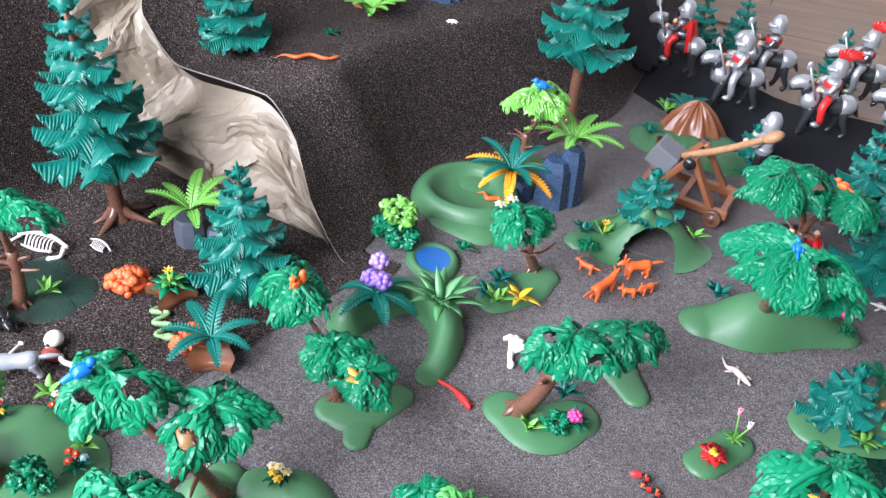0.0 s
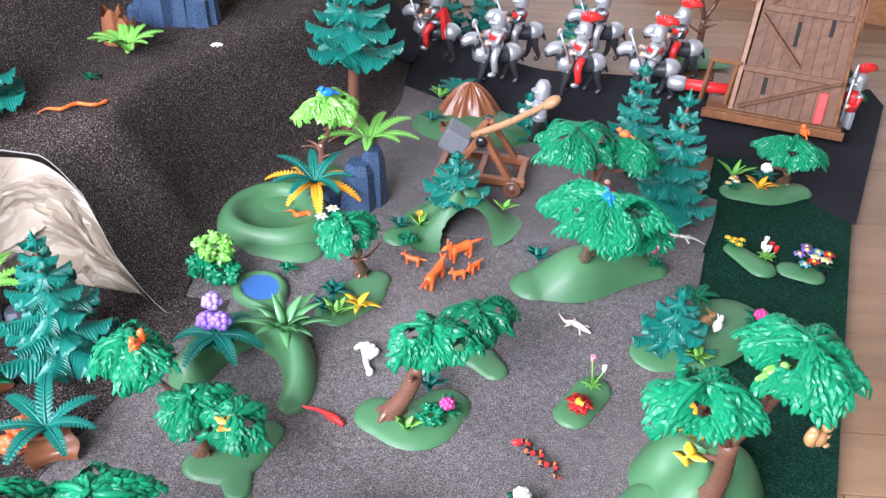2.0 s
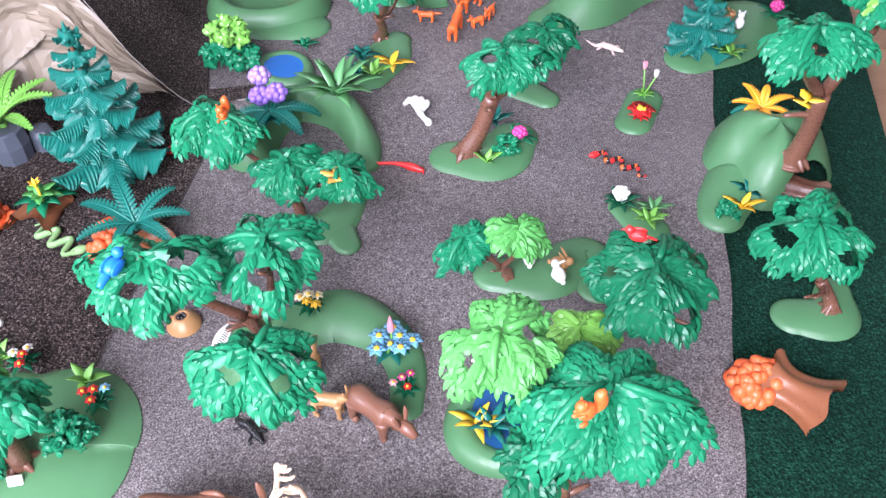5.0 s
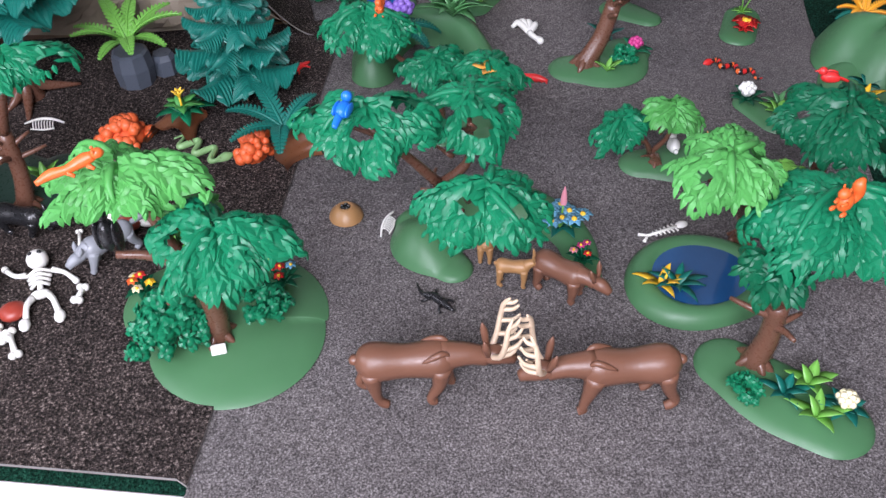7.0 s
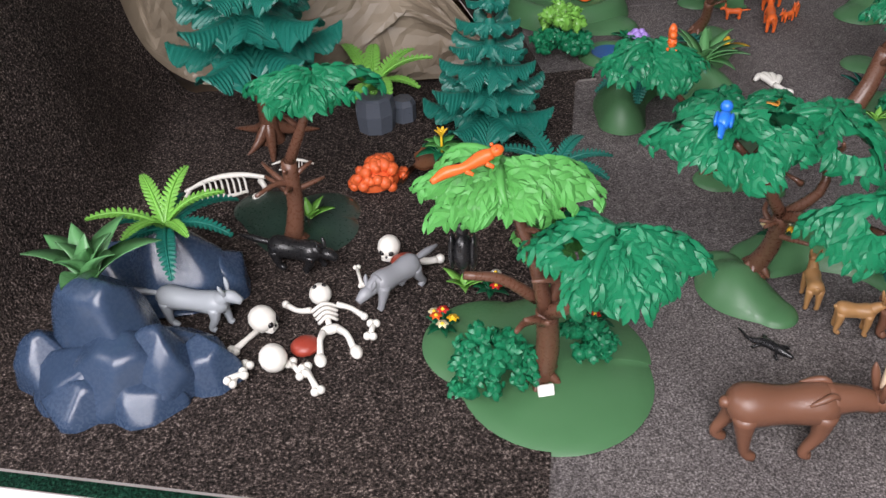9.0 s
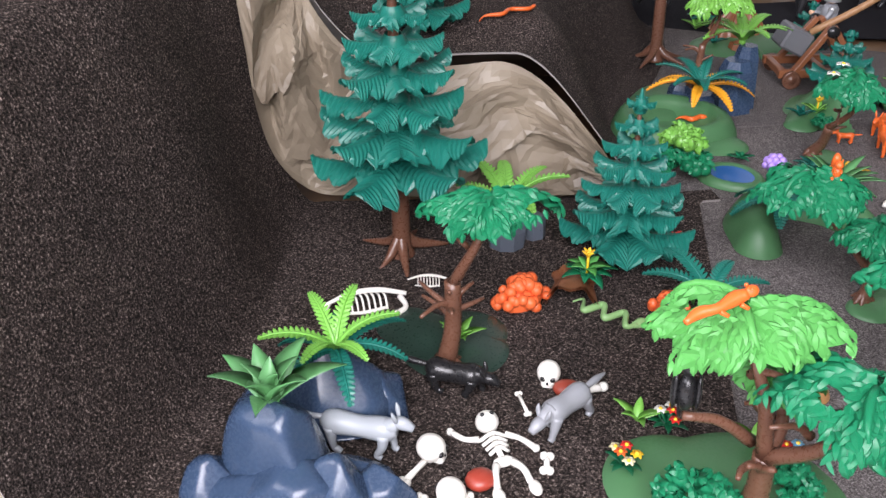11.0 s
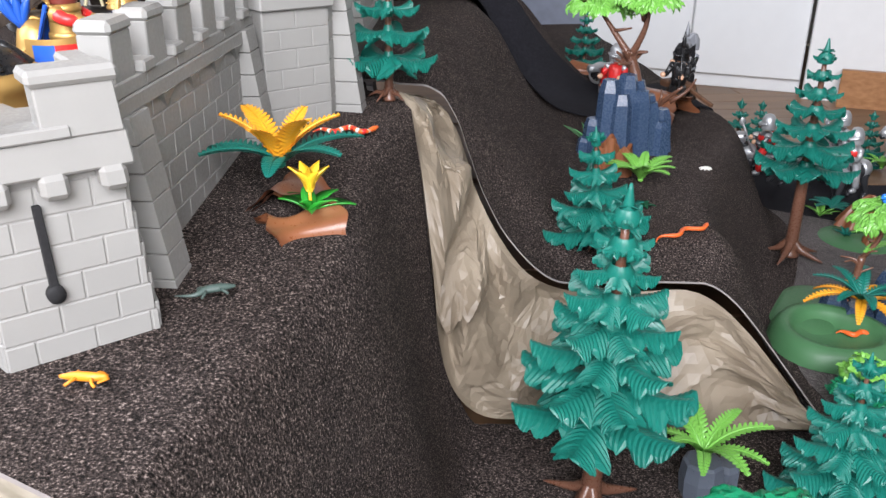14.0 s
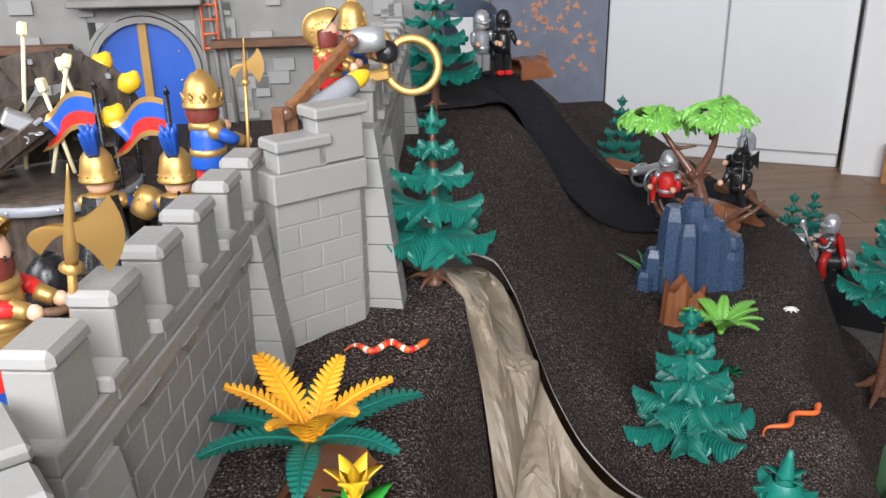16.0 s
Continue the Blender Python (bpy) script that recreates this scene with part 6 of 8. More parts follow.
def stag(label, loc, rz):
    """Head lowered, the antlers standing up like combs whose tines curl inwards."""
    L, H, r = 0.078, 0.060, 0.0160
    t = thing("stag_figurine", label, "toy deer", loc, rz, "toy animals")
    t.matrix_basis = t.matrix_basis @ Matrix.Diagonal((0.87, 0.87, 0.87, 1))
    mb, h, hl = quadruped(L, H, r, (0.40, -0.02), 0.28, 0.145, (0.05, -0.05), 0.9, step=0.10)
    for sg in (-1, 1):
        mb.curve([(L * 0.16, sg * r * 0.72, H - r * 0.45), (L * 0.27, sg * r * 0.62, H - r * 0.22), (L * 0.37, sg * r * 0.5, H - r * 0.1), (L * 0.44, sg * r * 0.42, H - r * 0.42)], [r * 0.06, r * 0.16, r * 0.15, r * 0.05], 8, 8, 0)
    mb.ob("body", DEER, t)
    for sg in (-1, 1):
        mb = MB()
        a = h + V(hl * 0.10, sg * 0.003, r * 0.20)
        pts = [a, a + V(0.006, sg * 0.009, 0.010), a + V(0.009, sg * 0.013, 0.026), a + V(0.011, sg * 0.011, 0.042), a + V(0.015, sg * 0.007, 0.052)]
        mb.curve(pts, [0.0026, 0.0025, 0.0023, 0.0020, 0.0010], 8, 16)
        line = [Vector([float(c) for c in q]) for q in spline([tuple(p) for p in pts], 16)]
        for f, ln in ((1, 0.014), (4, 0.016), (7, 0.016), (10, 0.013), (13, 0.009)):
            q = line[f]
            mb.curve([q - V(0.0006, 0, 0), q + V(ln * 0.60, -sg * 0.002, ln * 0.10), q + V(ln * 0.95, -sg * 0.004, ln * 0.60)], [0.0021, 0.0019, 0.0010], 7, 5)
        mb.ob("antler", TAN, t, "tan comb-like antler")
    return t


stag("glossy brown toy stag with tan antlers, head lowered", (-0.229, 0.347, 0.003), -9)
stag("glossy brown toy stag with tan antlers, head lowered", (-0.083, 0.308, 0.003), 171)


def beast(name, label, category, mat, loc, rz, L, H, r, tilt=(0, 0), **kw):
    mb, h, hl = quadruped(L, H, r, **kw)
    return single(mb, name, mat, label, category, loc, rz, "toy animals", tilt=tilt)


beast("fawn_figurine", "small tan toy fawn standing on grey carpet", "toy deer", FAWN, (-0.128, 0.434, 0.003), -20, 0.026, 0.027, 0.0062, neck=(0.22, 0.22), head=0.34, tail=(0.08, 0.05), ears=0.9)
beast("fawn_figurine", "small tan toy fawn beside a tree base", "toy deer", FAWN, (-0.140, 0.470, 0.003), 70, 0.026, 0.027, 0.0062, neck=(0.15, 0.32), head=0.3, tail=(0.08, 0.05), ears=0.9)
beast("doe_figurine", "brown toy doe with lowered head", "toy deer", DEER, (-0.094, 0.418, 0.003), -48, 0.042, 0.036, 0.0105, neck=(0.3, 0.02), head=0.3, tail=(0.06, -0.05), ears=0.8)
for nm, x, y, rz, L, H in (("fox_figurine", 0.064, 0.955, 68, 0.042, 0.024), ("fox_figurine", 0.094, 1.012, 215, 0.034, 0.026), ("fox_cub_figurine", 0.034, 0.992, 165, 0.020, 0.015), ("fox_cub_figurine", 0.113, 0.985, 235, 0.018, 0.015), ("fox_cub_figurine", 0.094, 0.968, 200, 0.017, 0.014)):
    beast(nm, "bright orange toy fox by the cave" if "cub" not in nm else "tiny orange toy fox cub by the cave", "toy fox", ORANGE, (x, y, 0.003), rz, L, H, H * 0.26, neck=(0.14, 0.16), head=0.28, tail=(0.5, 0.05), ears=0.8)
beast("lynx_figurine", "pale grey toy lynx walking out of a cave", "toy lynx", plastic("pale_grey_plastic", (0.34, 0.37, 0.40), 0.36), (-0.594, 0.536, 0.005), -22, 0.056, 0.033, 0.0092, neck=(0.10, 0.12), head=0.20, tail=(0.7, -0.05), ears=0.7, step=0.08)
beast("wolf_figurine", "grey toy wolf bending over bones", "toy wolf", GREY, (-0.443, 0.540, 0.005), 214, 0.044, 0.030, 0.0095, neck=(0.16, -0.08), head=0.26, tail=(0.5, 0.05), ears=0.6, step=0.12)
beast("panther_figurine", "black toy wolf crouching on dark carpet", "toy wolf", BLACK, (-0.518, 0.590, 0.006), -25, 0.044, 0.028, 0.0095, neck=(0.14, -0.04), head=0.26, tail=(0.6, 0.1), ears=0.6, step=0.12)
for x, y, rz, m, lab in ((0.400, 0.890, 60, WHITE, "small white toy rabbit on a green base"), (0.388, 0.898, 30, FAWN, "small tan toy rabbit on a green base"), (0.368, 0.905, 120, REDBROWN, "small brown toy rabbit on a green base"), (0.061, 0.556, 80, WHITE, "small white toy rabbit on a green base"), (0.086, 0.545, -30, FAWN, "small tan toy rabbit on a green base"), (0.082, 0.532, 100, WHITE, "small white toy rabbit sitting upright")):
    mb = MB()
    mb.ball((0, 0, 0.007), (0.0085, 0.0058, 0.0068))
    mb.ball((0.008, 0, 0.0125), (0.0046, 0.004, 0.0042))
    for sg in (-1, 1):
        mb.curve([(0.006, sg * 0.0015, 0.015), (0.002, sg * 0.003, 0.020), (-0.001, sg * 0.0035, 0.024)], [0.0009, 0.0014, 0.0005], 6, 5)
        mb.ball((0.004, sg * 0.003, 0.002), (0.004, 0.0016, 0.002))
    mb.ball((-0.009, 0, 0.006), 0.0024)
    single(mb, "rabbit_figurine", m, lab, "toy rabbit", (x, y, 0.012), rz, "toy animals")


def bird(label, mat, loc, rz, s=1.0):
    mb = MB()
    mb.ball((0, 0, 0.008), (0.0095, 0.0058, 0.0062))
    mb.ball((0.0085, 0, 0.0145), 0.0045)
    mb.curve([(0.012, 0, 0.0145), (0.0165, 0, 0.0138)], [0.0016, 0.0003], 7, 3)
    mb.curve([(-0.007, 0, 0.008), (-0.014, 0, 0.006), (-0.019, 0, 0.004)], [0.0035, 0.003, 0.0022], 8, 5, 0, 0.5)
    for sg in (-1, 1):
        mb.ball((-0.001, sg * 0.0052, 0.009), (0.0085, 0.0018, 0.0046))
    return single(mb, "bird_figurine", mat, label, "toy bird", loc, rz, "toy animals", scale=s * 0.82)


bird("bright blue toy bird on a leafy crown", BLUE, (-0.245, 0.449, 0.174), 60, 1.05)
bird("bright blue toy bird on a leafy crown", BLUE, (-0.093, 1.126, 0.168), 200, 1.05)
bird("bright blue toy bird on a leafy crown", BLUE, (0.246, 0.878, 0.184), 100, 0.95)
bird("bright red toy bird on a leafy crown", RED, (0.099, 0.431, 0.158), 160, 0.85)
bird("orange toy bird on a leafy crown", ORANGE, (0.290, 1.080, 0.158), 160, 0.9)
bird("orange toy bird on a low crown", ORANGE, (0.556, 1.190, 0.122), 90, 1.0)
bird("lime toy bird on a wide crown", FERN, (0.335, 0.584, 0.216), 20, 1.0)
bird("small blue toy bird on a far crown", BLUE, (0.585, 1.765, 0.195), 20, 0.9)
mb = MB()
mb.ball((0, 0, 0.016), (0.008, 0.006, 0.013))
mb.ball((0, 0, 0.033), (0.0045, 0.0042, 0.0052))
mb.curve([(-0.002, 0, 0.010), (-0.006, 0, 0.0), (-0.008, 0, -0.010)], [0.0055, 0.0045, 0.003], 8, 6, 0, 0.5)
for sg in (-1, 1):
    mb.ball((0, sg * 0.0065, 0.016), (0.006, 0.0022, 0.013))
single(mb, "crow_figurine", BLACK, "glossy black toy crow on a bare limb", "toy bird", (-0.408, 0.428, 0.108), 250, "toy animals")
t = MB().curve([(-0.408, 0.428, 0.106), (-0.385, 0.427, 0.100), (-0.362, 0.428, 0.080)], [0.0028, 0.0035, 0.0045], 8, 8)
single(t, "perch_limb", BROWN, "brown plastic limb stub under a crow", "toy limb")


def squirrel(label, loc, rz, s=1.0, mat=None):
    mb = MB()
    mb.ball((0, 0, 0.009), (0.008, 0.006, 0.009))
    mb.ball((0.006, 0, 0.020), (0.0058, 0.0048, 0.005))
    mb.curve([(-0.006, 0, 0.004), (-0.013, 0, 0.012), (-0.011, 0, 0.022), (-0.015, 0, 0.026)], [0.003, 0.0052, 0.005, 0.002], 9, 8)
    for sg in (-1, 1):
        mb.ball((0.005, sg * 0.003, 0.0255), (0.001, 0.001, 0.0022))
        mb.ball((0.006, sg * 0.005, 0.002), (0.004, 0.002, 0.0022))
        mb.curve([(0.004, sg * 0.004, 0.012), (0.010, sg * 0.003, 0.011)], [0.0018, 0.0013], 6, 3)
    return single(mb, "squirrel_figurine", mat or ORANGE, label, "toy squirrel", loc, rz, "toy animals", scale=s * 0.85)


squirrel("orange toy squirrel on a wide green crown", (0.022, 0.292, 0.172), 200, 0.85)
squirrel("orange toy squirrel on a green crown", (-0.188, 0.664, 0.128), 250, 0.8)
squirrel("tan toy owl-like figure on a limb", (0.372, 0.560, 0.175), 30, 1.0, FAWN)
mb = MB()
mb.curve([(-0.026, 0, 0.003), (-0.014, 0.003, 0.004), (-0.002, 0, 0.005), (0.012, 0.002, 0.006), (0.020, 0, 0.008)], [0.002, 0.0042, 0.0034, 0.0052, 0.0036], 10, 16)
mb.ball((0.023, 0, 0.009), (0.0052, 0.0042, 0.0042))
for sg in (-1, 1):
    mb.ball((0.021, sg * 0.003, 0.013), 0.0014)
    for x in (-0.002, 0.013):
        mb.curve([(x, sg * 0.003, 0.004), (x + 0.004, sg * 0.006, 0.001)], [0.002, 0.0015], 6, 3)
single(mb, "marten_figurine", ORANGE, "orange toy marten lying on lime leaves", "toy marten", (-0.408, 0.405, 0.193), 12, "toy animals", tilt=(0, -8), scale=0.78)


def butterfly(label, mat, loc, rz):
    mb = MB()
    mb.tube([(-0.007, 0, 0.001), (0, 0, 0.0016), (0.007, 0, 0.001)], [0.0006, 0.0012, 0.0006], 7)
    for sg in (-1, 1):
        for x, ln, w in ((0.003, 0.012, 0.011), (-0.003, 0.009, 0.009)):
            mb.blade((x, 0, 0.001), sg * (math.pi / 2 - 0.5 * (1 if x > 0 else -1.2)), ln, w, 0.25, 0.2, 0, 0.05, 5, 0.35)
    return single(mb, "butterfly_figurine", mat, label, "toy butterfly", loc, rz, "toy animals")


butterfly("flat amber toy butterfly on green leaves", plastic("amber_plastic", (0.75, 0.33, 0.05), 0.4), (-0.101, 0.622, 0.084), 100)
butterfly("amber toy butterfly on leaves", YELLOW, (0.276, 0.548, 0.165), 30)
for x, y, z in ((-0.050, 0.900, 0.140), (-0.062, 0.895, 0.132)):
    mb = MB()
    for j in range(6):
        mb.blade((0, 0, 0), j * 1.047, 0.008, 0.005, 0.3, 0.6, 0, 0.2, 4)
    mb.ball((0, 0, 0.001), 0.002, 1, 8, 5)
    single(mb, "blossom", [WHITE, YELLOW], "white star blossom on a green crown", "toy flower", (x, y, z), 0, "toy plants")


def snake(name, label, pts, r, mats, z=None, bands=0):
    """A wavy body laid on the ground, thicker in the middle, with a flat head."""
    n = 72
    q = spline([(*p, 0.0) for p in pts], n)
    mb = MB()
    body = []
    for i, s in enumerate(q):
        x, y = float(s[0]), float(s[1])
        f = i / n
        rr = r * (0.25 + 0.75 * smooth(min(1, f * 3))) * (0.75 if f > 0.93 else 1)
        zz = (z if z is not None else ground_z(x, y) + (0.0085 if ground_z(x, y) > 0.02 else 0.005)) + rr * 0.85
        body.append((V(x, y, zz), rr))
    c = V(sum(b[0].x for b in body) / len(body), sum(b[0].y for b in body) / len(body), min(b[0].z for b in body))
    mb.tube([b[0] - c for b in body], [b[1] for b in body], 9, 0, 0.8)
    if bands:
        mb.m = [((k // 9) // 3) % bands if k < n * 9 else 0 for k in range(len(mb.m))]
    d = (body[-1][0] - body[-3][0]).normalized()
    mb.curve([body[-1][0] - c - d * r, body[-1][0] - c + d * r * 1.6, body[-1][0] - c + d * r * 3.6], [r * 0.8, r * 1.35, r * 0.4], 9, 6, 0, 0.6)
    return single(mb, name, mats, label, "toy snake", tuple(c), 0, "toy animals")


def wave(a, b, amp, k):
    a, b = np.array(a), np.array(b)
    d = b - a
    s = np.array((-d[1], d[0])) / np.linalg.norm(d)
    n = 8 * k
    return [tuple(a + d * i / n + s * amp * math.sin(i * math.pi / 4)) for i in range(n + 1)]


SNAKEG = plastic("pale_green_snake_plastic", (0.22, 0.40, 0.16), 0.36)
snake("snake_figurine", "pale green toy snake coiled out of a log", wave((-0.394, 0.697), (-0.350, 0.652), 0.0085, 3), 0.0034, SNAKEG)
snake("snake_figurine", "red, black and white banded toy snake", wave((0.207, 0.658), (0.168, 0.699), 0.0055, 3), 0.0028, [RED, BLACK, ORANGE, BLACK], None, 4)
snake("snake_figurine", "orange toy snake on the dark hill", wave((-0.426, 1.014), (-0.359, 1.046), 0.0045, 2), 0.0030, ORANGE)
snake("snake_figurine", "orange and white toy snake below the castle", wave((-0.783, 0.926), (-0.733, 0.922), 0.005, 2), 0.003, [ORANGE, RED, ORANGE, WHITE], None, 4)
snake("snake_figurine", "orange toy snake in a green pit", wave((-0.150, 1.085), (-0.100, 1.072), 0.005, 2), 0.0034, ORANGE, 0.012)


def lizard(label, mat, loc, rz, s=1.0, tail=1.0, name="lizard_figurine"):
    mb = MB()
    mb.curve([(-0.030 * tail, 0.004, 0.001), (-0.016, -0.003, 0.002), (-0.006, 0, 0.0035), (0.006, 0, 0.0035), (0.013, 0, 0.003), (0.019, 0, 0.0025)], [0.0006, 0.0018, 0.0036, 0.0036, 0.0026, 0.0012], 9, 18, 0, 0.7)
    for sg in (-1, 1):
        for x, k in ((0.006, 1), (-0.006, -1)):
            mb.curve([(x, sg * 0.002, 0.003), (x + 0.002 * k, sg * 0.007, 0.003), (x + 0.005 * k, sg * 0.009, 0.0008)], [0.0015, 0.0013, 0.0012], 6, 5)
    return single(mb, name, mat, label, "toy lizard", loc, rz, "toy animals", scale=s)


lizard("black spotted toy newt on grey carpet", BLACK, (-0.190, 0.429, 0.003), -55, 0.9)
lizard("pale pink toy lizard on grey carpet", plastic("pale_pink_plastic", (0.62, 0.47, 0.42), 0.4), (0.238, 0.889, 0.003), -40, 1.0)
lizard("pale grey toy lizard near the carpet seam", plastic("ash_plastic", (0.45, 0.44, 0.38), 0.4), (0.395, 1.095, 0.003), 165, 1.1)
lizard("mottled green toy lizard on dark carpet", plastic("mottled_green_plastic", (0.045, 0.070, 0.060), 0.4, 0.7), (-0.832, 0.655, 0.309), 20, 0.72)
lizard("orange toy frog-like lizard on green carpet", ORANGE, (0.182, 0.280, 0.003), 100, 0.8, 0.5)
lizard("amber toy lizard at the tower's foot", plastic("amber_plastic", (0.70, 0.24, 0.015), 0.4), (-0.883, 0.570, 0.3035), 170, 0.7, 0.35)
lizard("small red toy newt near the dark carpet", RED, (-0.262, 0.795, 0.004), 40, 0.8, 0.6)
mb = MB()
mb.curve([(-0.055, 0.022, 0.002), (-0.060, 0.012, 0.002), (-0.045, 0.010, 0.002), (-0.028, 0.008, 0.003), (-0.010, 0.0, 0.004), (0.002, -0.006, 0.003)], [0.0012, 0.0017, 0.0018, 0.0020, 0.0042, 0.0016], 9, 22)
for k in range(4):
    for sg in (-1, 1):
        mb.curve([(-0.016 + 0.005 * k, 0.004 - 0.002 * k, 0.003), (-0.014 + 0.005 * k, 0.004 - 0.002 * k + sg * 0.006, 0.001)], [0.001, 0.0008], 5, 3)
single(mb, "crayfish_figurine", RED, "bright red toy crayfish with a curled tail", "toy crayfish", (-0.013, 0.712, 0.003), -8, "toy animals")
mb = MB()
mb.ball((0, 0, 0.003), (0.008, 0.006, 0.003))
for k in range(8):
    a = k * 0.785
    mb.curve([(0.005 * math.cos(a), 0.005 * math.sin(a), 0.003), (0.012 * math.cos(a), 0.011 * math.sin(a), 0.0015)], [0.0016, 0.001], 6, 4)
single(mb, "crab_figurine", BONE, "tiny white toy crab on the dark hill", "toy crab", (-0.275, 1.260, gz(-0.275, 1.26)), 20, "toy animals", scale=0.75)
mb = MB()
mb.lathe([(0.021, 0), (0.019, 0.006), (0.010, 0.015), (0.0065, 0.016), (0.0062, 0.011), (0.0001, 0.010)], (0, 0, 0), 22)
for k in range(5):
    mb.ball((0.004 * math.cos(k * 1.26), 0.004 * math.sin(k * 1.26), 0.0145), (0.003, 0.002, 0.003), 1, 7, 5)
single(mb, "molehill", [FAWN, BLACK], "tan cone-shaped mole hill with a black top", "toy mound", (-0.246, 0.548, 0.003), 0, scale=0.72)


# ---- bones ----
def bone(label, loc, rz, length, r=0.0026, name="bone"):
    mb = MB().tube([(-length / 2, 0, r), (0, 0, r * 1.05), (length / 2, 0, r)], [r, r * 0.8, r], 9)
    for sx in (-1, 1):
        for sg in (-1, 1):
            mb.ball((sx * length / 2, sg * r * 0.8, r * 1.1), r * 1.25, 0, 9, 6)
    return single(mb, name, BONE, label, "toy bone", loc, rz, "toy bones")


def skull(label, loc, rz, s=1.0):
    mb = MB()
    mb.ball((0, 0, 0.011), (0.0115, 0.0105, 0.0108), 0, 16, 10)
    mb.box((0.0065, 0, 0.0045), (0.009, 0.011, 0.008), 0, 0.002)
    for sg in (-1, 1):
        mb.ball((0.0098, sg * 0.0042, 0.0105), (0.0022, 0.0026, 0.0026), 1, 8, 6)
    mb.ball((0.0112, 0, 0.0068), (0.001, 0.0012, 0.0016), 1, 6, 4)
    return single(mb, "skull_model", [BONE, BLACK], label, "toy skull", loc, rz, "toy bones", scale=s)


skull("white toy skull ball on dark carpet", (-0.537, 0.476, 0.005), 120, 0.95)
skull("white toy skull beside a lynx", (-0.545, 0.520, 0.005), -30, 0.95)
skull("white toy skull beside a wolf", (-0.443, 0.590, 0.005), 250, 0.9)
bone("long white toy bone on dark carpet", (-0.557, 0.508, 0.005), 48, 0.028)
bone("white toy bone on dark carpet", (-0.562, 0.473, 0.005), 55, 0.020)
bone("short white toy bone crossing another", (-0.564, 0.468, 0.008), 15, 0.012)
bone("white toy bone on dark carpet", (-0.512, 0.458, 0.005), -72, 0.026)
bone("white toy bone on dark carpet", (-0.522, 0.470, 0.005), -60, 0.016)
bone("short white toy bone on dark carpet", (-0.466, 0.500, 0.005), 75, 0.014)
bone("thin white toy bone leaning by a wolf", (-0.470, 0.560, 0.010), 95, 0.024, 0.0016)


def skeleton_model(label, loc, rz):
    mb = MB()
    mb.ball((0, 0.030, 0.009), (0.0088, 0.0088, 0.0085), 0, 14, 9)
    for sg in (-1, 1):
        mb.ball((sg * 0.0035, 0.030, 0.0165), 0.0019, 1, 8, 5)
    mb.tube([(0, 0.022, 0.005), (0, -0.004, 0.005)], 0.0022, 8)
    for k in range(4):
        y = 0.017 - 0.005 * k
        mb.curve([(-0.010 + 0.001 * k, y, 0.004), (0, y, 0.0095), (0.010 - 0.001 * k, y, 0.004)], 0.0015, 7, 8)
    mb.ball((0, -0.008, 0.005), (0.008, 0.004, 0.004))
    for sg in (-1, 1):
        mb.curve([(sg * 0.010, 0.018, 0.005), (sg * 0.019, 0.012 if sg > 0 else 0.022, 0.004), (sg * 0.026, 0.002 if sg > 0 else 0.032, 0.003)], [0.0026, 0.002, 0.0024], 8, 8)
        mb.ball((sg * 0.027, 0.000 if sg > 0 else 0.034, 0.003), 0.003)
        mb.curve([(sg * 0.006, -0.010, 0.005), (sg * 0.010, -0.020, 0.007), (sg * 0.012, -0.030, 0.003)], [0.003, 0.0024, 0.0026], 8, 8)
        mb.ball((sg * 0.013, -0.036, 0.0035), (0.0045, 0.007, 0.0032))
    return single(mb, "skeleton_model", [BONE, BLACK], label, "toy skeleton", loc, rz, "toy bones")


skeleton_model("white toy skeleton lying on dark carpet", (-0.497, 0.512, 0.005), 8)
mb = MB().ball((0, 0, 0.006), (0.012, 0.009, 0.006)).curve([(0.008, 0.004, 0.006), (0.016, 0.002, 0.004), (0.026, 0.004, 0.004)], [0.004, 0.003, 0.003], 8, 6, 1)
mb.ball((0.028, 0.005, 0.004), 0.004, 1)
single(mb, "torn_tunic_model", [plastic("rust_red_plastic", (0.28, 0.045, 0.025), 0.4, 0.4), BONE], "rust red toy torso with a white bone arm", "toy bone", (-0.432, 0.573, 0.005), -10, "toy bones")
mb = MB().ball((0, 0, 0.005), (0.011, 0.010, 0.006))
single(mb, "meat_piece", plastic("raw_red_plastic", (0.36, 0.05, 0.03), 0.34, 0.5), "red and white toy meat piece on dark carpet", "toy food", (-0.515, 0.490, 0.005), 20, "toy bones")


def rib_cage(label, loc, rz, s=1.0, legs=True):
    mb = MB()
    mb.curve([(-0.045, 0.0, 0.006), (-0.02, 0.006, 0.012), (0.005, 0.006, 0.013), (0.030, 0.0, 0.010)], [0.0015, 0.0024, 0.0026, 0.002], 8, 14)
    mb.curve([(-0.030, -0.012, 0.003), (-0.006, -0.013, 0.003), (0.012, -0.008, 0.003)], [0.0012, 0.0018, 0.0014], 8, 10)
    for k in range(8):
        x = -0.028 + 0.0052 * k
        mb.curve([(x, 0.005, 0.011), (x + 0.002, -0.004, 0.012), (x + 0.003, -0.012, 0.003)], [0.0011, 0.0011, 0.001], 6, 8)
    if legs:
        mb.curve([(0.024, 0, 0.008), (0.028, -0.012, 0.004), (0.020, -0.020, 0.003)], [0.003, 0.0024, 0.003], 8, 8)
        mb.ball((0.019, -0.021, 0.003), 0.0036)
        mb.curve([(-0.040, 0.002, 0.006), (-0.046, -0.012, 0.003)], [0.0022, 0.0016], 7, 5)
    return single(mb, "animal_bones_model", BONE, label, "toy bone", loc, rz, "toy bones", scale=s)


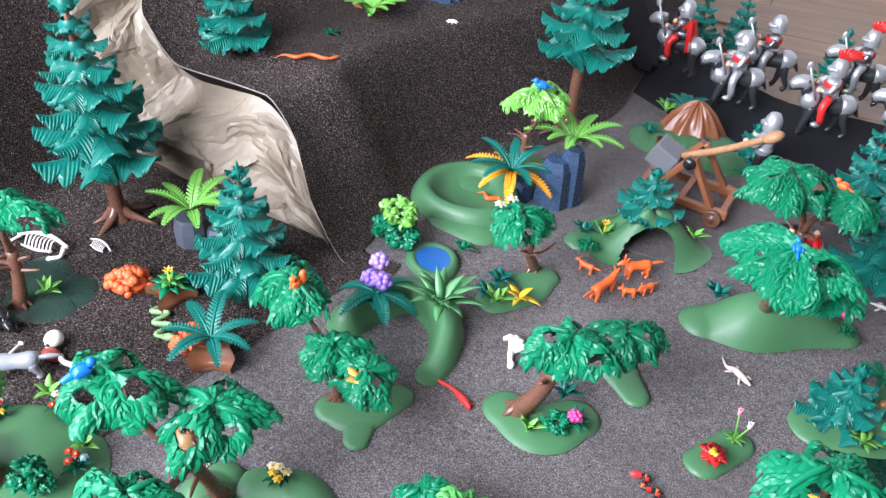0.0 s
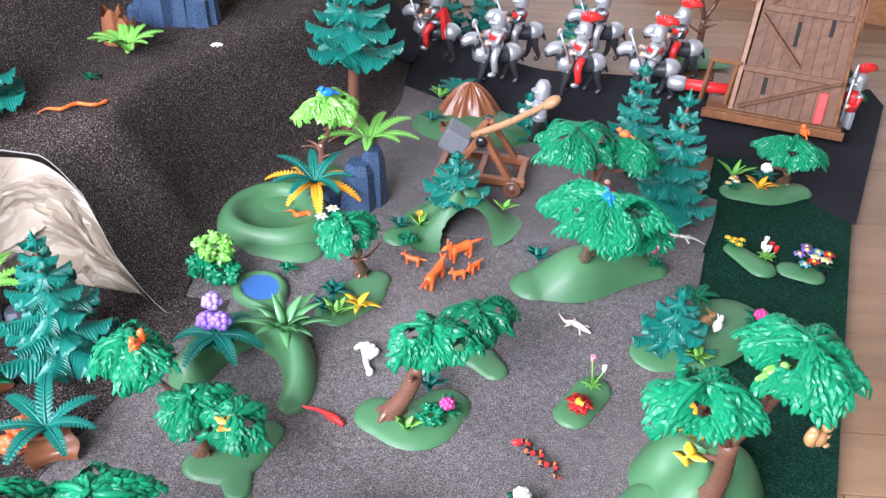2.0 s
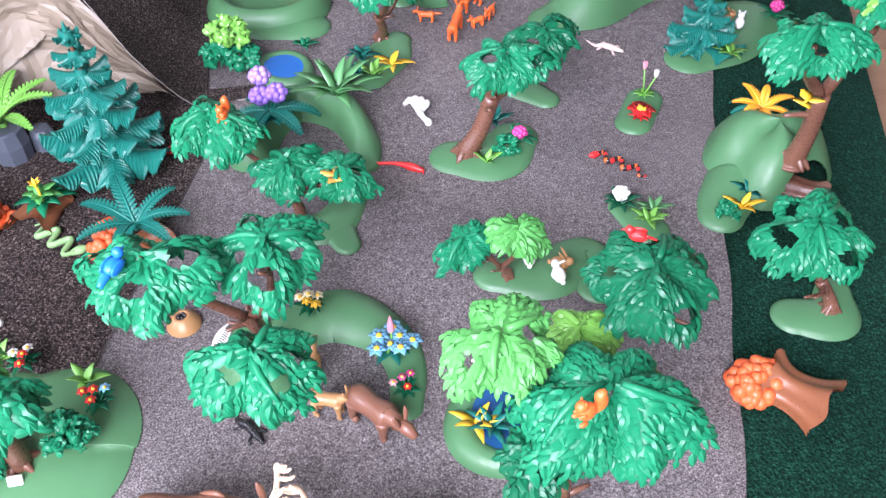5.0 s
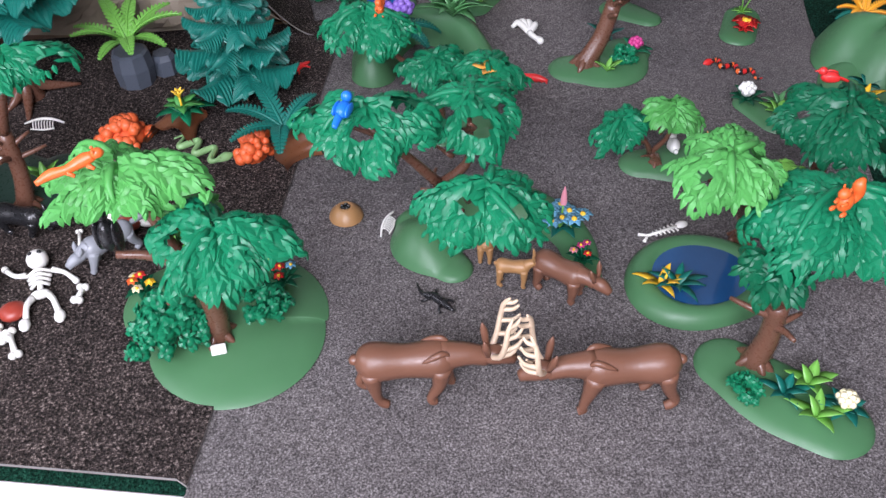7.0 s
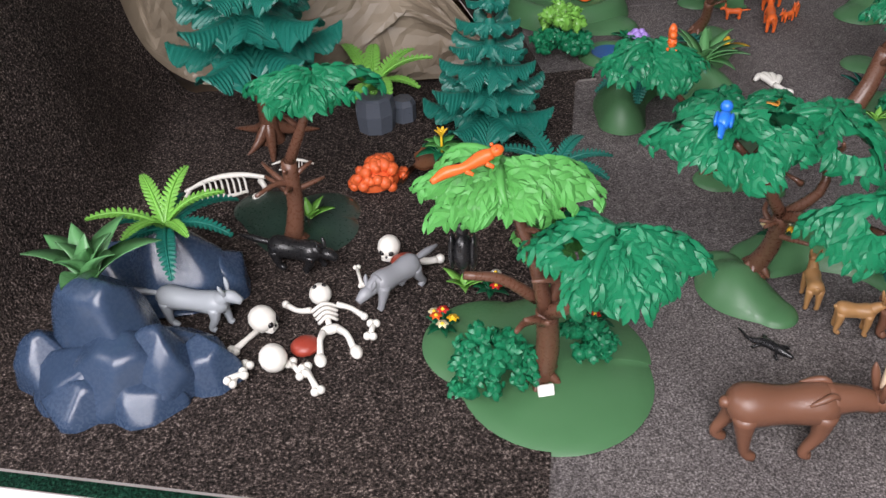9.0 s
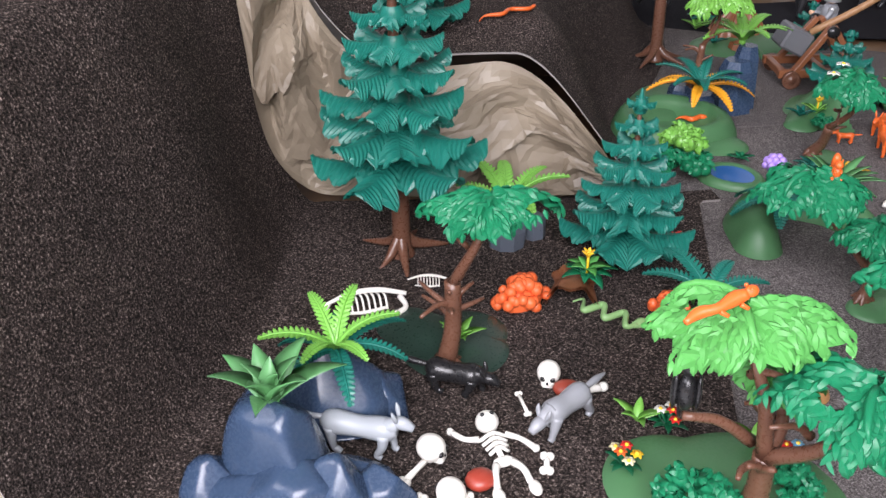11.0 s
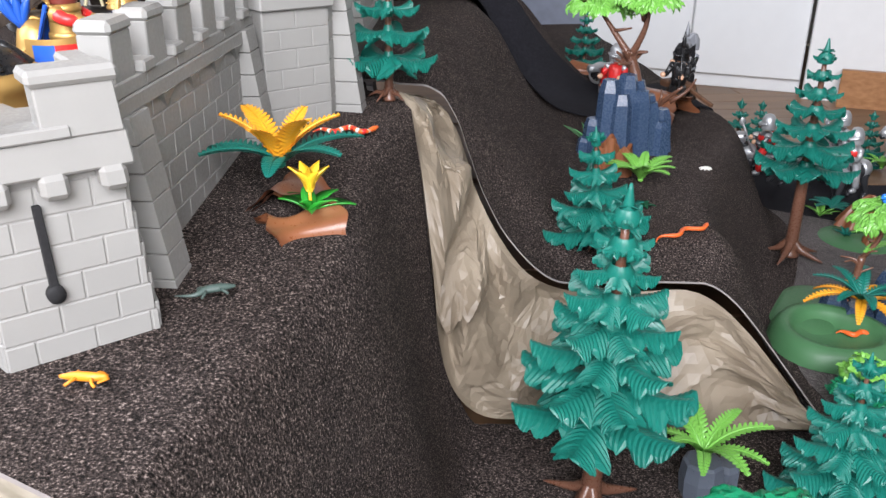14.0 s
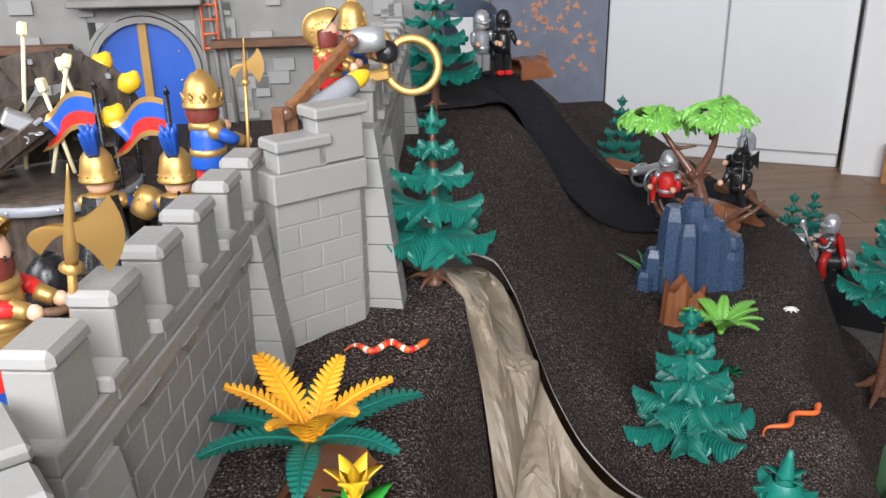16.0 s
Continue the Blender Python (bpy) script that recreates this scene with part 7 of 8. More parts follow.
rib_cage("white toy animal rib cage on dark carpet", (-0.573, 0.720, 0.005), 2, 1.0)
rib_cage("small white toy rib cage on dark carpet", (-0.515, 0.748, 0.005), -15, 0.55, False)
rib_cage("small white toy bones beside a tree base", (-0.212, 0.527, 0.004), 60, 0.42, False)
mb = MB()
for k in range(4):
    a = 0.3 + 0.5 * k
    mb.curve([(0, 0, 0.003), (0.012 * math.cos(a), 0.018 * math.sin(a) + 0.004, 0.005), (0.018 * math.cos(a + 0.5), 0.024 * math.sin(a + 0.4), 0.003)], [0.0034, 0.0040, 0.0022], 8, 8)
mb.curve([(0, 0, 0.003), (0.001, -0.012, 0.003), (0.004, -0.020, 0.003)], [0.004, 0.003, 0.004], 8, 6)
mb.ball((0.003, -0.021, 0.003), 0.0042)
single(mb, "animal_bones_model", BONE, "white toy animal bones lying on grey carpet", "toy bone", (-0.002, 0.805, 0.003), 10, "toy bones")
mb = MB()
mb.tube([(-0.018, 0, 0.0015), (0.012, 0, 0.0018)], [0.0012, 0.0016], 7)
mb.ball((0.016, 0, 0.002), (0.006, 0.004, 0.0022))
for k in range(6):
    mb.tube([(-0.010 + 0.004 * k, -0.003 - 0.0004 * k, 0.0012), (-0.011 + 0.004 * k, 0.003 + 0.0004 * k, 0.0012)], 0.0008, 5)
for sg in (-1, 1):
    mb.curve([(-0.017, 0, 0.0015), (-0.024, sg * 0.005, 0.0012)], [0.001, 0.0016], 6, 3)
single(mb, "fish_bone_model", BONE, "white toy fish bone near the pond", "toy bone", (0.016, 0.464, 0.003), 10, "toy bones")
mb = MB().box((0, 0, 0.004), (0.011, 0.003, 0.008), 0, 0.0006)
single(mb, "paper_label", WHITE, "small white paper label at a trunk's foot", "label", (-0.3585, 0.4065, 0.0125), 0, tilt=(-35, 0))


# ---- toy knights: each one plain moulded mesh ----
def rider_mesh(mb, x, z, tunic, metal, skin, plume, legs, cape=None, arm=(0.5, 0.3), shield=None, weapon=None, plume_on=True, visor=True):
    """A seated or standing toy knight with its hips at (x, 0, z), looking along +x. The numbers are material slots."""
    mb.lathe([(0.0001, 0.022), (0.0065, 0.021), (0.0095, 0.016), (0.0085, 0.004), (0.0090, -0.003), (0.0001, -0.004)], (x, 0, z), 12, tunic)
    mb.lathe([(0.0092, 0.0045), (0.0098, 0.0035), (0.0094, 0.001)], (x, 0, z), 12, metal)
    mb.ball((x, 0, z + 0.030), (0.0078, 0.0078, 0.0082), skin, 12, 8)
    mb.lathe([(0.0001, 0.0145), (0.0055, 0.013), (0.0090, 0.007), (0.0096, -0.001), (0.0092, -0.006)], (x - 0.0008, 0, z + 0.031), 14, metal)
    if visor:
        mb.curve([(x + 0.002, -0.0085, z + 0.033), (x + 0.0105, 0, z + 0.031), (x + 0.002, 0.0085, z + 0.033)], 0.0024, 7, 8, metal)
    if plume_on:
        for k in range(7):
            a = -0.5 + 0.32 * k
            p = V(x - 0.002 - 0.010 * math.sin(a) * 0.5, 0, z + 0.044)
            mb.curve([p, p + V(-0.008 * math.sin(a), 0, 0.009 * math.cos(a * 0.8)), p + V(-0.014 * math.sin(a) - 0.003, 0, 0.012 * math.cos(a))], [0.0024, 0.0028, 0.0010], 6, 5, plume)
    for sg in (-1, 1):
        mb.ball((x, sg * 0.0105, z + 0.017), (0.0046, 0.0042, 0.0046), metal, 10, 6)
        mb.curve([(x, sg * 0.0115, z + 0.017), (x + 0.006, sg * 0.0135, z + 0.008), (x + 0.015 * arm[0] * 2, sg * 0.012, z + 0.012 * arm[1] * 2)], [0.0036, 0.0032, 0.0032], 8, 7, tunic)
        mb.ball((x + 0.015 * arm[0] * 2 + 0.002, sg * 0.012, z + 0.012 * arm[1] * 2), 0.0034, skin, 8, 6)
    if cape is not None:
        mb.grid(lambda u, v: V(x - 0.0095 - 0.008 * v - 0.003 * math.cos(9 * u), (u - 0.5) * (0.016 + 0.018 * v), z + 0.020 - 0.036 * v), 12, 6, cape)
        mb.grid(lambda u, v: V(x - 0.0105 - 0.008 * v - 0.003 * math.cos(9 * u), (0.5 - u) * (0.016 + 0.018 * v), z + 0.020 - 0.036 * v), 12, 6, cape)
    if shield is not None:
        f, g = shield
        mb.grid(lambda u, v: V(x + 0.004 + (u - 0.5) * 0.022 * (1 - 0.55 * v**2), -0.018 + 0.004 * (2 * u - 1) ** 2, z + 0.016 - 0.030 * v), 8, 8, f)
        mb.grid(lambda u, v: V(x + 0.004 + (0.5 - u) * 0.019 * (1 - 0.55 * v**2), -0.0165 + 0.004 * (2 * u - 1) ** 2, z + 0.015 - 0.027 * v), 8, 8, g)
        mb.grid(lambda u, v: V(x + 0.004 + (u - 0.5) * 0.012 * (1 - 0.55 * v**2), -0.0186 + 0.002 * (2 * u - 1) ** 2, z + 0.012 - 0.020 * v), 4, 4, g)
    if weapon is not None:
        w = V(x + 0.017, 0.012, z - 0.004)
        mb.tube([w, w + V(0.018, 0, 0.040)], 0.0013, 7, weapon)
        mb.ball(w + V(0.018, 0, 0.040), (0.004, 0.0012, 0.006), weapon, 8, 6)


RIDERS = [plastic("horse_charcoal_plastic", (0.030, 0.031, 0.034), 0.3), SILVER, RED, SKIN, WHITE, plastic("dark_steel_plastic", (0.16, 0.165, 0.17), 0.3, 0.1, 0.1, 0.7)]


def knight_on_horse(label, loc, rz, seed, plume=True, shield=True, cape=False):
    rnd = random.Random(seed)
    mb, h, hl = quadruped(0.052, 0.048, 0.0108, (0.20, 0.36), 0.32, 0.17, (0.22, -0.25), 0.4, 0, step=0.12)
    # armour on the horse
    mb.curve([(-0.014, 0, 0.039), (-0.021, 0, 0.039), (-0.029, 0, 0.035)], [0.0122, 0.0128, 0.009], 12, 5, 1)
    mb.curve([(0.016, 0, 0.040), (0.023, 0, 0.042), (0.031, 0, 0.043)], [0.0120, 0.0122, 0.009], 12, 5, 1)
    mb.curve([h + V(-0.004, 0, 0.006), h + V(hl * 0.4, 0, 0.006), h + V(hl * 0.9, 0, 0.0)], [0.0085, 0.0078, 0.005], 9, 5, 1)
    for sg in (-1, 1):
        mb.curve([(0.004, sg * 0.010, 0.050), (0.010, sg * 0.017, 0.040), (0.008, sg * 0.018, 0.022)], [0.0055, 0.0050, 0.0042], 8, 7, 1 if seed % 3 else 2)
        mb.ball((0.012, sg * 0.018, 0.019), (0.0062, 0.0036, 0.0034), 1, 8, 6)
    rider_mesh(mb, 0.002, 0.050, 1 if seed % 2 else 5, 1, 3, 2, 0, 2 if cape else None, (0.5, 0.4), (1, 4) if shield else None, 1, plume)
    mb.lathe([(0.0098, 0.0), (0.0104, 0.001), (0.0104, 0.006), (0.0098, 0.007)], (0.002, 0, 0.060), 12, 2)
    return single(mb, "mounted_knight_figurine", RIDERS, label, "toy knight", loc, rz, "toy knights", scale=1.42)


for i, (x, y, rz, pl, sh, cp) in enumerate(((0.020, 1.680, 165, False, True, True), (0.135, 1.580, 200, False, True, False), (0.178, 1.700, 190, False, False, False), (0.285, 1.555, 195, True, True, False), (0.335, 1.725, 190, True, True, False), (0.415, 1.560, 178, True, False, False), (0.475, 1.660, 182, True, False, False))):
    knight_on_horse("silver and red toy knight riding a black armoured horse", (x, y, 0.004), rz, i, pl, sh, cp)


def foot_soldier(label, loc, rz, mats, plume=True, cape=False, weapon=True, shield=False, tall=1.4, visor=True):
    mb = MB()
    for sg in (-1, 1):
        mb.box((0, sg * 0.0052, 0.013), (0.009, 0.0092, 0.026), 5, 0.002)
        mb.box((0.002, sg * 0.0052, 0.003), (0.013, 0.0094, 0.006), 6, 0.002)
    rider_mesh(mb, 0, 0.030, 0, 1, 3, 2, 5, 4 if cape else None, (0.5, 0.35), (1, 0) if shield else None, None, plume, visor)
    if weapon:
        mb.tube([(0.019, 0.012, 0.002), (0.019, 0.012, 0.075)], 0.0015, 8, 1)
        mb.curve([(0.019, 0.012, 0.074), (0.019, 0.012, 0.082), (0.019, 0.012, 0.092)], [0.0026, 0.0024, 0.0003], 8, 5, 1)
        mb.grid(lambda u, v: V(0.019 + 0.0006 * (1 if v < 0.5 else -1), 0.013 + 0.014 * u, 0.070 + (u**1.5) * 0.010 * math.cos(math.pi * v)), 6, 6, 1)
        mb.grid(lambda u, v: V(0.019, 0.011 - 0.009 * u, 0.070 + (1 - u) * 0.004 * math.cos(math.pi * v)), 4, 4, 1)
    return single(mb, "foot_knight_figurine", mats, label, "toy knight", loc, rz, "toy knights", scale=tall)




CZ = 0.337


def court_knight(label, loc, rz, mats, s, helmet="round", plume=False, cape=False, arms=(0.6, 0.6), pack=False, crown=False):
    """A standing toy knight that looks along +x. Slots: 0 tunic, 1 metal, 2 plume, 3 skin, 4 cape, 5 legs, 6 boots, 7 hair, 8 sleeve."""
    mb = MB()
    for sg in (-1, 1):
        mb.box((0, sg * 0.0054, 0.0145), (0.0095, 0.0098, 0.025), 5, 0.002, None, 0.95)
        mb.box((0.0022, sg * 0.0054, 0.0034), (0.0145, 0.0100, 0.0068), 6, 0.0025)
    mb.lathe([(0.0001, 0.0530), (0.0052, 0.0526), (0.0086, 0.0500), (0.0096, 0.0440), (0.0098, 0.0340), (0.0110, 0.0262), (0.0100, 0.0250), (0.0001, 0.0250)], (0, 0, 0), 16, 0)
    mb.lathe([(0.0099, 0.0368), (0.0108, 0.0360), (0.0108, 0.0334), (0.0100, 0.0326)], (0, 0, 0), 16, 1)
    mb.lathe([(0.0050, 0.0535), (0.0092, 0.0524), (0.0102, 0.0490), (0.0094, 0.0486)], (0, 0, 0), 16, 1)
    for sg, lift in ((-1, arms[0]), (1, arms[1])):
        a, b, c = V(0, sg * 0.0102, 0.0475), V(0.0065, sg * 0.0140, 0.0475 - 0.0085 * (1 - lift)), V(0.0175, sg * 0.0105, 0.0465 - 0.016 * (1 - lift))
        mb.ball(a, (0.0052, 0.0046, 0.0050), 1, 10, 7)
        mb.curve([a, b, a.lerp(c, 0.72)], [0.0042, 0.0038, 0.0034], 9, 7, 8)
        mb.curve([a.lerp(c, 0.60), c], [0.0040, 0.0036], 9, 3, 1)
        mb.ball(c + V(0.0022, 0, 0), (0.0036, 0.0030, 0.0034), 3, 9, 6)
    mb.lathe([(0.0001, 0.0), (0.0066, 0.0006), (0.0080, 0.004), (0.0082, 0.011), (0.0066, 0.0155), (0.0001, 0.017)], (0, 0, 0.0535), 16, 3)
    for sg in (-1, 1):
        mb.ball((0.0078, sg * 0.0028, 0.0618), (0.0008, 0.0009, 0.0013), 6, 7, 5)
    if crown or helmet == "comb":
        mb.lathe([(0.0088, 0.000), (0.0098, 0.004), (0.0090, 0.011)], (-0.0012, 0, 0.0530), 16, 7)
    if helmet == "comb":
        # peaked helmet: a deep shell whose ridge sweeps from the nape over the top to a low beak
        def shell(u, v):
            a = -0.95 + 3.15 * u
            r = 0.0120 + 0.0035 * math.sin(math.pi * u) + 0.005 * smooth((u - 0.7) / 0.3)
            w = (v - 0.5) * 2
            p = V(-r * math.cos(a), 0, r * math.sin(a))
            k = math.cos(w * 1.35)
            return V(p.x * k - 0.0005, 0.0112 * math.sin(w * 1.35) / math.sin(1.35), 0.0625 + (p.z * k if p.z > 0 else p.z))
        mb.grid(shell, 24, 12, 1)
        mb.curve([shell(i / 10, 0.5) * 1.0 for i in range(11)], 0.0012, 7, 20, 1)
        for i in range(9):
            for v in (0.10, 0.90):
                mb.ball(shell(0.05 + 0.11 * i, v), 0.0008, 1, 6, 4)
    else:
        mb.lathe([(0.0001, 0.0180), (0.0050, 0.0168), (0.0088, 0.0120), (0.0102, 0.0052), (0.0106, 0.0008), (0.0116, -0.0006), (0.0114, -0.0020), (0.0098, -0.0014)], (-0.0006, 0, 0.0628), 20, 1)
        for k in range(14):
            mb.ball((-0.0006 + 0.0107 * math.cos(k * 0.449), 0.0107 * math.sin(k * 0.449), 0.0650), 0.0007, 1, 6, 4)
        mb.curve([(0.0098, 0, 0.0635), (0.0074, 0, 0.0745), (-0.0006, 0, 0.0812), (-0.0084, 0, 0.0745)], 0.0010, 7, 12, 1)
        if crown:
            for k in range(9):
                a = k * 0.698
                mb.blade((0.0100 * math.cos(a), 0.0100 * math.sin(a), 0.0640), a, 0.0062, 0.0052, 1.35, 0.0, 1, 0.1, 4)
    if plume:
        for k in range(9):
            a = -0.9 + 0.22 * k
            q = V(-0.0065, 0.0016 * ((k % 3) - 1), 0.0765)
            mb.curve([q, q + V(-0.006 * math.sin(a) - 0.002, 0, 0.009), q + V(-0.011 * math.sin(a) - 0.003, 0.002 * ((k % 3) - 1), 0.0175 + 0.002 * math.cos(a * 3))], [0.0020, 0.0027, 0.0008], 6, 6, 2)
    if cape:
        fold = lambda u, v, o: V(-0.0102 - 0.0105 * v + 0.0055 * (2 * u - 1) ** 2 - o - 0.0012 * math.cos(22 * u) * v, (u - 0.5) * (0.0200 + 0.0150 * v), 0.0525 - 0.0400 * v)
        mb.grid(lambda u, v: fold(u, v, 0), 24, 8, 4)
        mb.grid(lambda u, v: fold(1 - u, v, 0.0010), 24, 8, 4)
    if pack:
        m = Matrix.Rotation(0.5, 3, "X")
        mb.lathe([(0.0001, 0.0), (0.0075, 0.001), (0.0088, 0.006), (0.0082, 0.008), (0.0088, 0.013), (0.0070, 0.018), (0.0001, 0.020)], (0.002, -0.0200, 0.036), 14, 1, m)
        for k in range(10):
            mb.ball(V(0.002, -0.0200, 0.036) + m @ V(0.0090 * math.cos(k * 0.628), 0.0090 * math.sin(k * 0.628), 0.0115), 0.0008, 1, 6, 4)
    return single(mb, "foot_knight_figurine", mats, label, "toy knight", loc, rz, "toy knights", scale=s)


HAIR = plastic("auburn_plastic", (0.16, 0.030, 0.022), 0.4)
CAPED = [ROYAL, GOLD, ROYAL, SKIN, BLACK, RED, BLACK, HAIR, ROYAL]
court_knight("gold-helmeted toy knight with blue plume and black cape", (-0.967, 1.069, CZ), 95, CAPED, 1.32, "round", True, True, pack=True)
court_knight("gold-helmeted toy knight with blue plume and black cape", (-0.906, 1.060, CZ), 90, CAPED, 1.32, "round", True, True)
court_knight("crowned toy king in a blue tunic with red hair", (-0.873, 1.015, 0.408), 40, [ROYAL, GOLD, GOLD, SKIN, BLACK, RED, BLACK, HAIR, ROYAL], 1.22, "round", False, False, (0.5, 0.9), crown=True)
court_knight("gold-armoured toy knight in a peaked gold helmet", (-0.922, 0.752, 0.408), -8, [GOLD, GOLD, ROYAL, SKIN, ROYAL, ROYAL, BLACK, HAIR, RED], 1.06, "comb", False, True, (0.75, 0.55))
court_knight("gold-armoured toy knight with a blue plume in the court", (-0.958, 0.800, CZ + 0.01), 20, [RED, GOLD, ROYAL, SKIN, ROYAL, BLACK, RED, HAIR, ROYAL], 1.25, "round", True, True)
court_knight("black-helmeted toy knight in blue and gold", (-0.935, 0.850, CZ), 60, [ROYAL, BLACK, ROYAL, SKIN, BLACK, RED, BLACK, HAIR, ROYAL], 1.25)
court_knight("red and gold toy knight manning the siege engine", (-1.140, 1.290, CZ), 10, [RED, GOLD, ROYAL, SKIN, ROYAL, BLACK, BLACK, HAIR, GOLD], 1.45)
court_knight("red and gold toy knight manning the siege engine", (-1.165, 1.350, CZ), -20, [RED, GOLD, ROYAL, SKIN, ROYAL, BLACK, BLACK, HAIR, GOLD], 1.45, "round", True)
t = thing("rampart_walk", "brown plank rampart walk behind the castle wall", "toy castle", (-0.9100, 0.668, CZ), math.degrees(math.atan2(0.307, 0.051)), "castle pieces")
for i in range(11):
    MB().box((0.018 + 0.034 * i, 0.012, 0.0685), (0.0330, 0.050, 0.005), 0, 0.0008).ob("plank", PLANK, t)
for i in range(4):
    MB().box((0.02 + 0.09 * i, 0.018, 0.0325), (0.010, 0.010, 0.066), 0, 0.001).ob("post", PLANK, t)
court_knight("gold-helmeted toy knight in blue on the rampart", (-0.766, 1.070, 0.462), -20, CAPED, 1.05, "round", False, False, (0.9, 0.5))
court_knight("gold-helmeted toy archer on the rampart", (-0.786, 1.040, 0.462), -10, [RED, GOLD, ROYAL, SKIN, ROYAL, BLACK, RED, HAIR, RED], 1.05, "comb")


def halberd(label, x, y, z0, z1, s, tilt=(0, 0), turn=0):
    """A gold pole arm with a crescent axe, a hook and a spear point."""
    t = thing("halberd", label, "toy weapon", (x, y, z0))
    L = z1 - z0
    t.matrix_basis = pose(x, y, z0, tilt[0], tilt[1], turn)
    MB().tube([(0, 0, 0), (0, 0, L - 0.03 * s)], 0.0014 * s, 10).ob("shaft", GOLD, t)
    mb = MB().curve([(0, 0, L - 0.034 * s), (0, 0, L - 0.028 * s), (0, 0, L - 0.016 * s), (0, 0, L)], [0.0018 * s, 0.0022 * s, 0.0014 * s, 0.0003], 10, 10)
    mb.lathe([(0.0019 * s, -0.002), (0.0038 * s, 0), (0.0019 * s, 0.002)], (0, 0, L - 0.036 * s), 12)
    mb.ob("point", GOLD, t)
    for sg, nm, w, h in ((1, "axe_blade", 0.015 * s, 0.014 * s), (-1, "hook", 0.012 * s, 0.005 * s)):
        mb = MB()
        for d in (-1, 1):
            mb.grid(lambda u, v: V(sg * w * (u * (1 - 0.30 * (2 * v - 1) ** 2)), d * 0.0011 * s * (1 - 0.85 * u), L - 0.022 * s + (v - 0.5) * 2 * h * (0.22 + 0.78 * u**1.8) - (0.006 * s * u * u if sg < 0 else 0)), 8, 10)
        mb.ob(nm, GOLD, t)


halberd("large gold toy halberd with a crescent axe", -0.897, 0.752, 0.408, 0.528, 1.35, (17, 12), 0)
halberd("gold toy halberd held by the king", -0.846, 1.008, 0.408, 0.531, 0.85, (4, 3), 0)
t = thing("shield", "gold-rimmed toy shield quartered in blue and red", "toy shield", (-0.922, 0.724, 0.424), 12)


def shield_fn(y, k):
    return lambda u, v: V((u - 0.5) * 0.034 * k * (1 - 0.5 * max(0, v - 0.45) ** 1.5), y + 0.006 * (2 * u - 1) ** 2, (0.5 - v) * 0.044 * k)


mb = MB().grid(shield_fn(0.0, 1.0), 10, 10)
mb.grid(lambda u, v: shield_fn(0.0022, 1.0)(1 - u, v), 10, 10)
mb.ob("rim", GOLD, t)
for u0, v0, m_ in ((0, 0, ROYAL), (1, 0, RED), (0, 1, RED), (1, 1, ROYAL)):
    f = shield_fn(-0.0012, 0.86)
    MB().grid(lambda u, v: f((u + u0) / 2, (v + v0) / 2), 5, 5).ob("field", m_, t, "painted heraldic quarter")
foot_soldier("toy knight in black boots on the balcony", (-1.045, 1.615, 0.513), -80, [RED, SILVER, RED, SKIN, BLACK, RED, BLACK], False, False, False, True)
foot_soldier("black-armoured toy knight on the road's crest", (-0.517, 1.825, gz(-0.517, 1.825) + 0.010), -75, [BLACK, BLACK, RED, SKIN, BLACK, BLACK, RED], False, True, False)
foot_soldier("silver toy knight on the road's crest", (-0.553, 1.822, gz(-0.553, 1.822) + 0.010), -75, [GREY, SILVER, RED, SKIN, BLACK, SILVER, BLACK], False, False, False)
foot_soldier("silver and red toy knight beside the tower", (0.735, 1.47, 0.004), 200, [RED, SILVER, RED, SKIN, BLACK, GREY, BLACK], True, False, True, True)
foot_soldier("silver and red toy knight beside the tower", (0.730, 1.56, 0.004), 200, [RED, SILVER, RED, SKIN, BLACK, GREY, BLACK], False, False, False, True)
foot_soldier("silver toy knight kneeling by the road", (0.205, 1.36, 0.004), 160, [GREY, SILVER, RED, SKIN, BLACK, BLACK, BLACK], False, False, False, True)
fallen = foot_soldier("red and silver toy knight lying on the carpet", (0.262, 1.205, 0.014), 110, [RED, SILVER, RED, SKIN, BLACK, BLACK, BLACK], False, False, False, True)
fallen.matrix_basis = fallen.matrix_basis @ Matrix.Rotation(radians(-82), 4, "Y")
foot_soldier("silver and red toy knight at the crag", (-0.320, 1.560, gz(-0.320, 1.56) + 0.012), 230, [RED, SILVER, RED, SKIN, BLACK, BLACK, BLACK], False, False, False, True)
foot_soldier("black toy knight with an amber torch behind the crag", (-0.212, 1.560, gz(-0.212, 1.56) + 0.012), 220, [BLACK, BLACK, RED, SKIN, BLACK, BLACK, GOLD], False, False, True, False)
foot_soldier("black and gold toy knight at the crag", (-0.160, 1.655, gz(-0.160, 1.655) + 0.012), 200, [BLACK, GREY, RED, SKIN, BLACK, BLACK, GOLD], False, False, True, True)


# ---- siege engines ----
def planks(parent, name, x0, x1, y, z0, z1, n, mat, m=None, top=1.0, th=0.004):
    """Upright boards side by side, narrowing to the top."""
    for i in range(n):
        a, b = x0 + (x1 - x0) * i / n, x0 + (x1 - x0) * (i + 1) / n
        c = (x0 + x1) / 2
        g = 0.0003
        mb = MB()
        q = []
        for yy in (y - th / 2, y + th / 2):
            q += [(a + g, yy, z0), (b - g, yy, z0), (c + (b - g - c) * top, yy, z1), (c + (a + g - c) * top, yy, z1)]
        if m:
            q = [m @ Vector(p) for p in q]
        mb.add(q, [(0, 1, 2, 3), (7, 6, 5, 4), (0, 4, 5, 1), (1, 5, 6, 2), (2, 6, 7, 3), (3, 7, 4, 0)], 0, False)
        mb.ob(name, mat, parent)


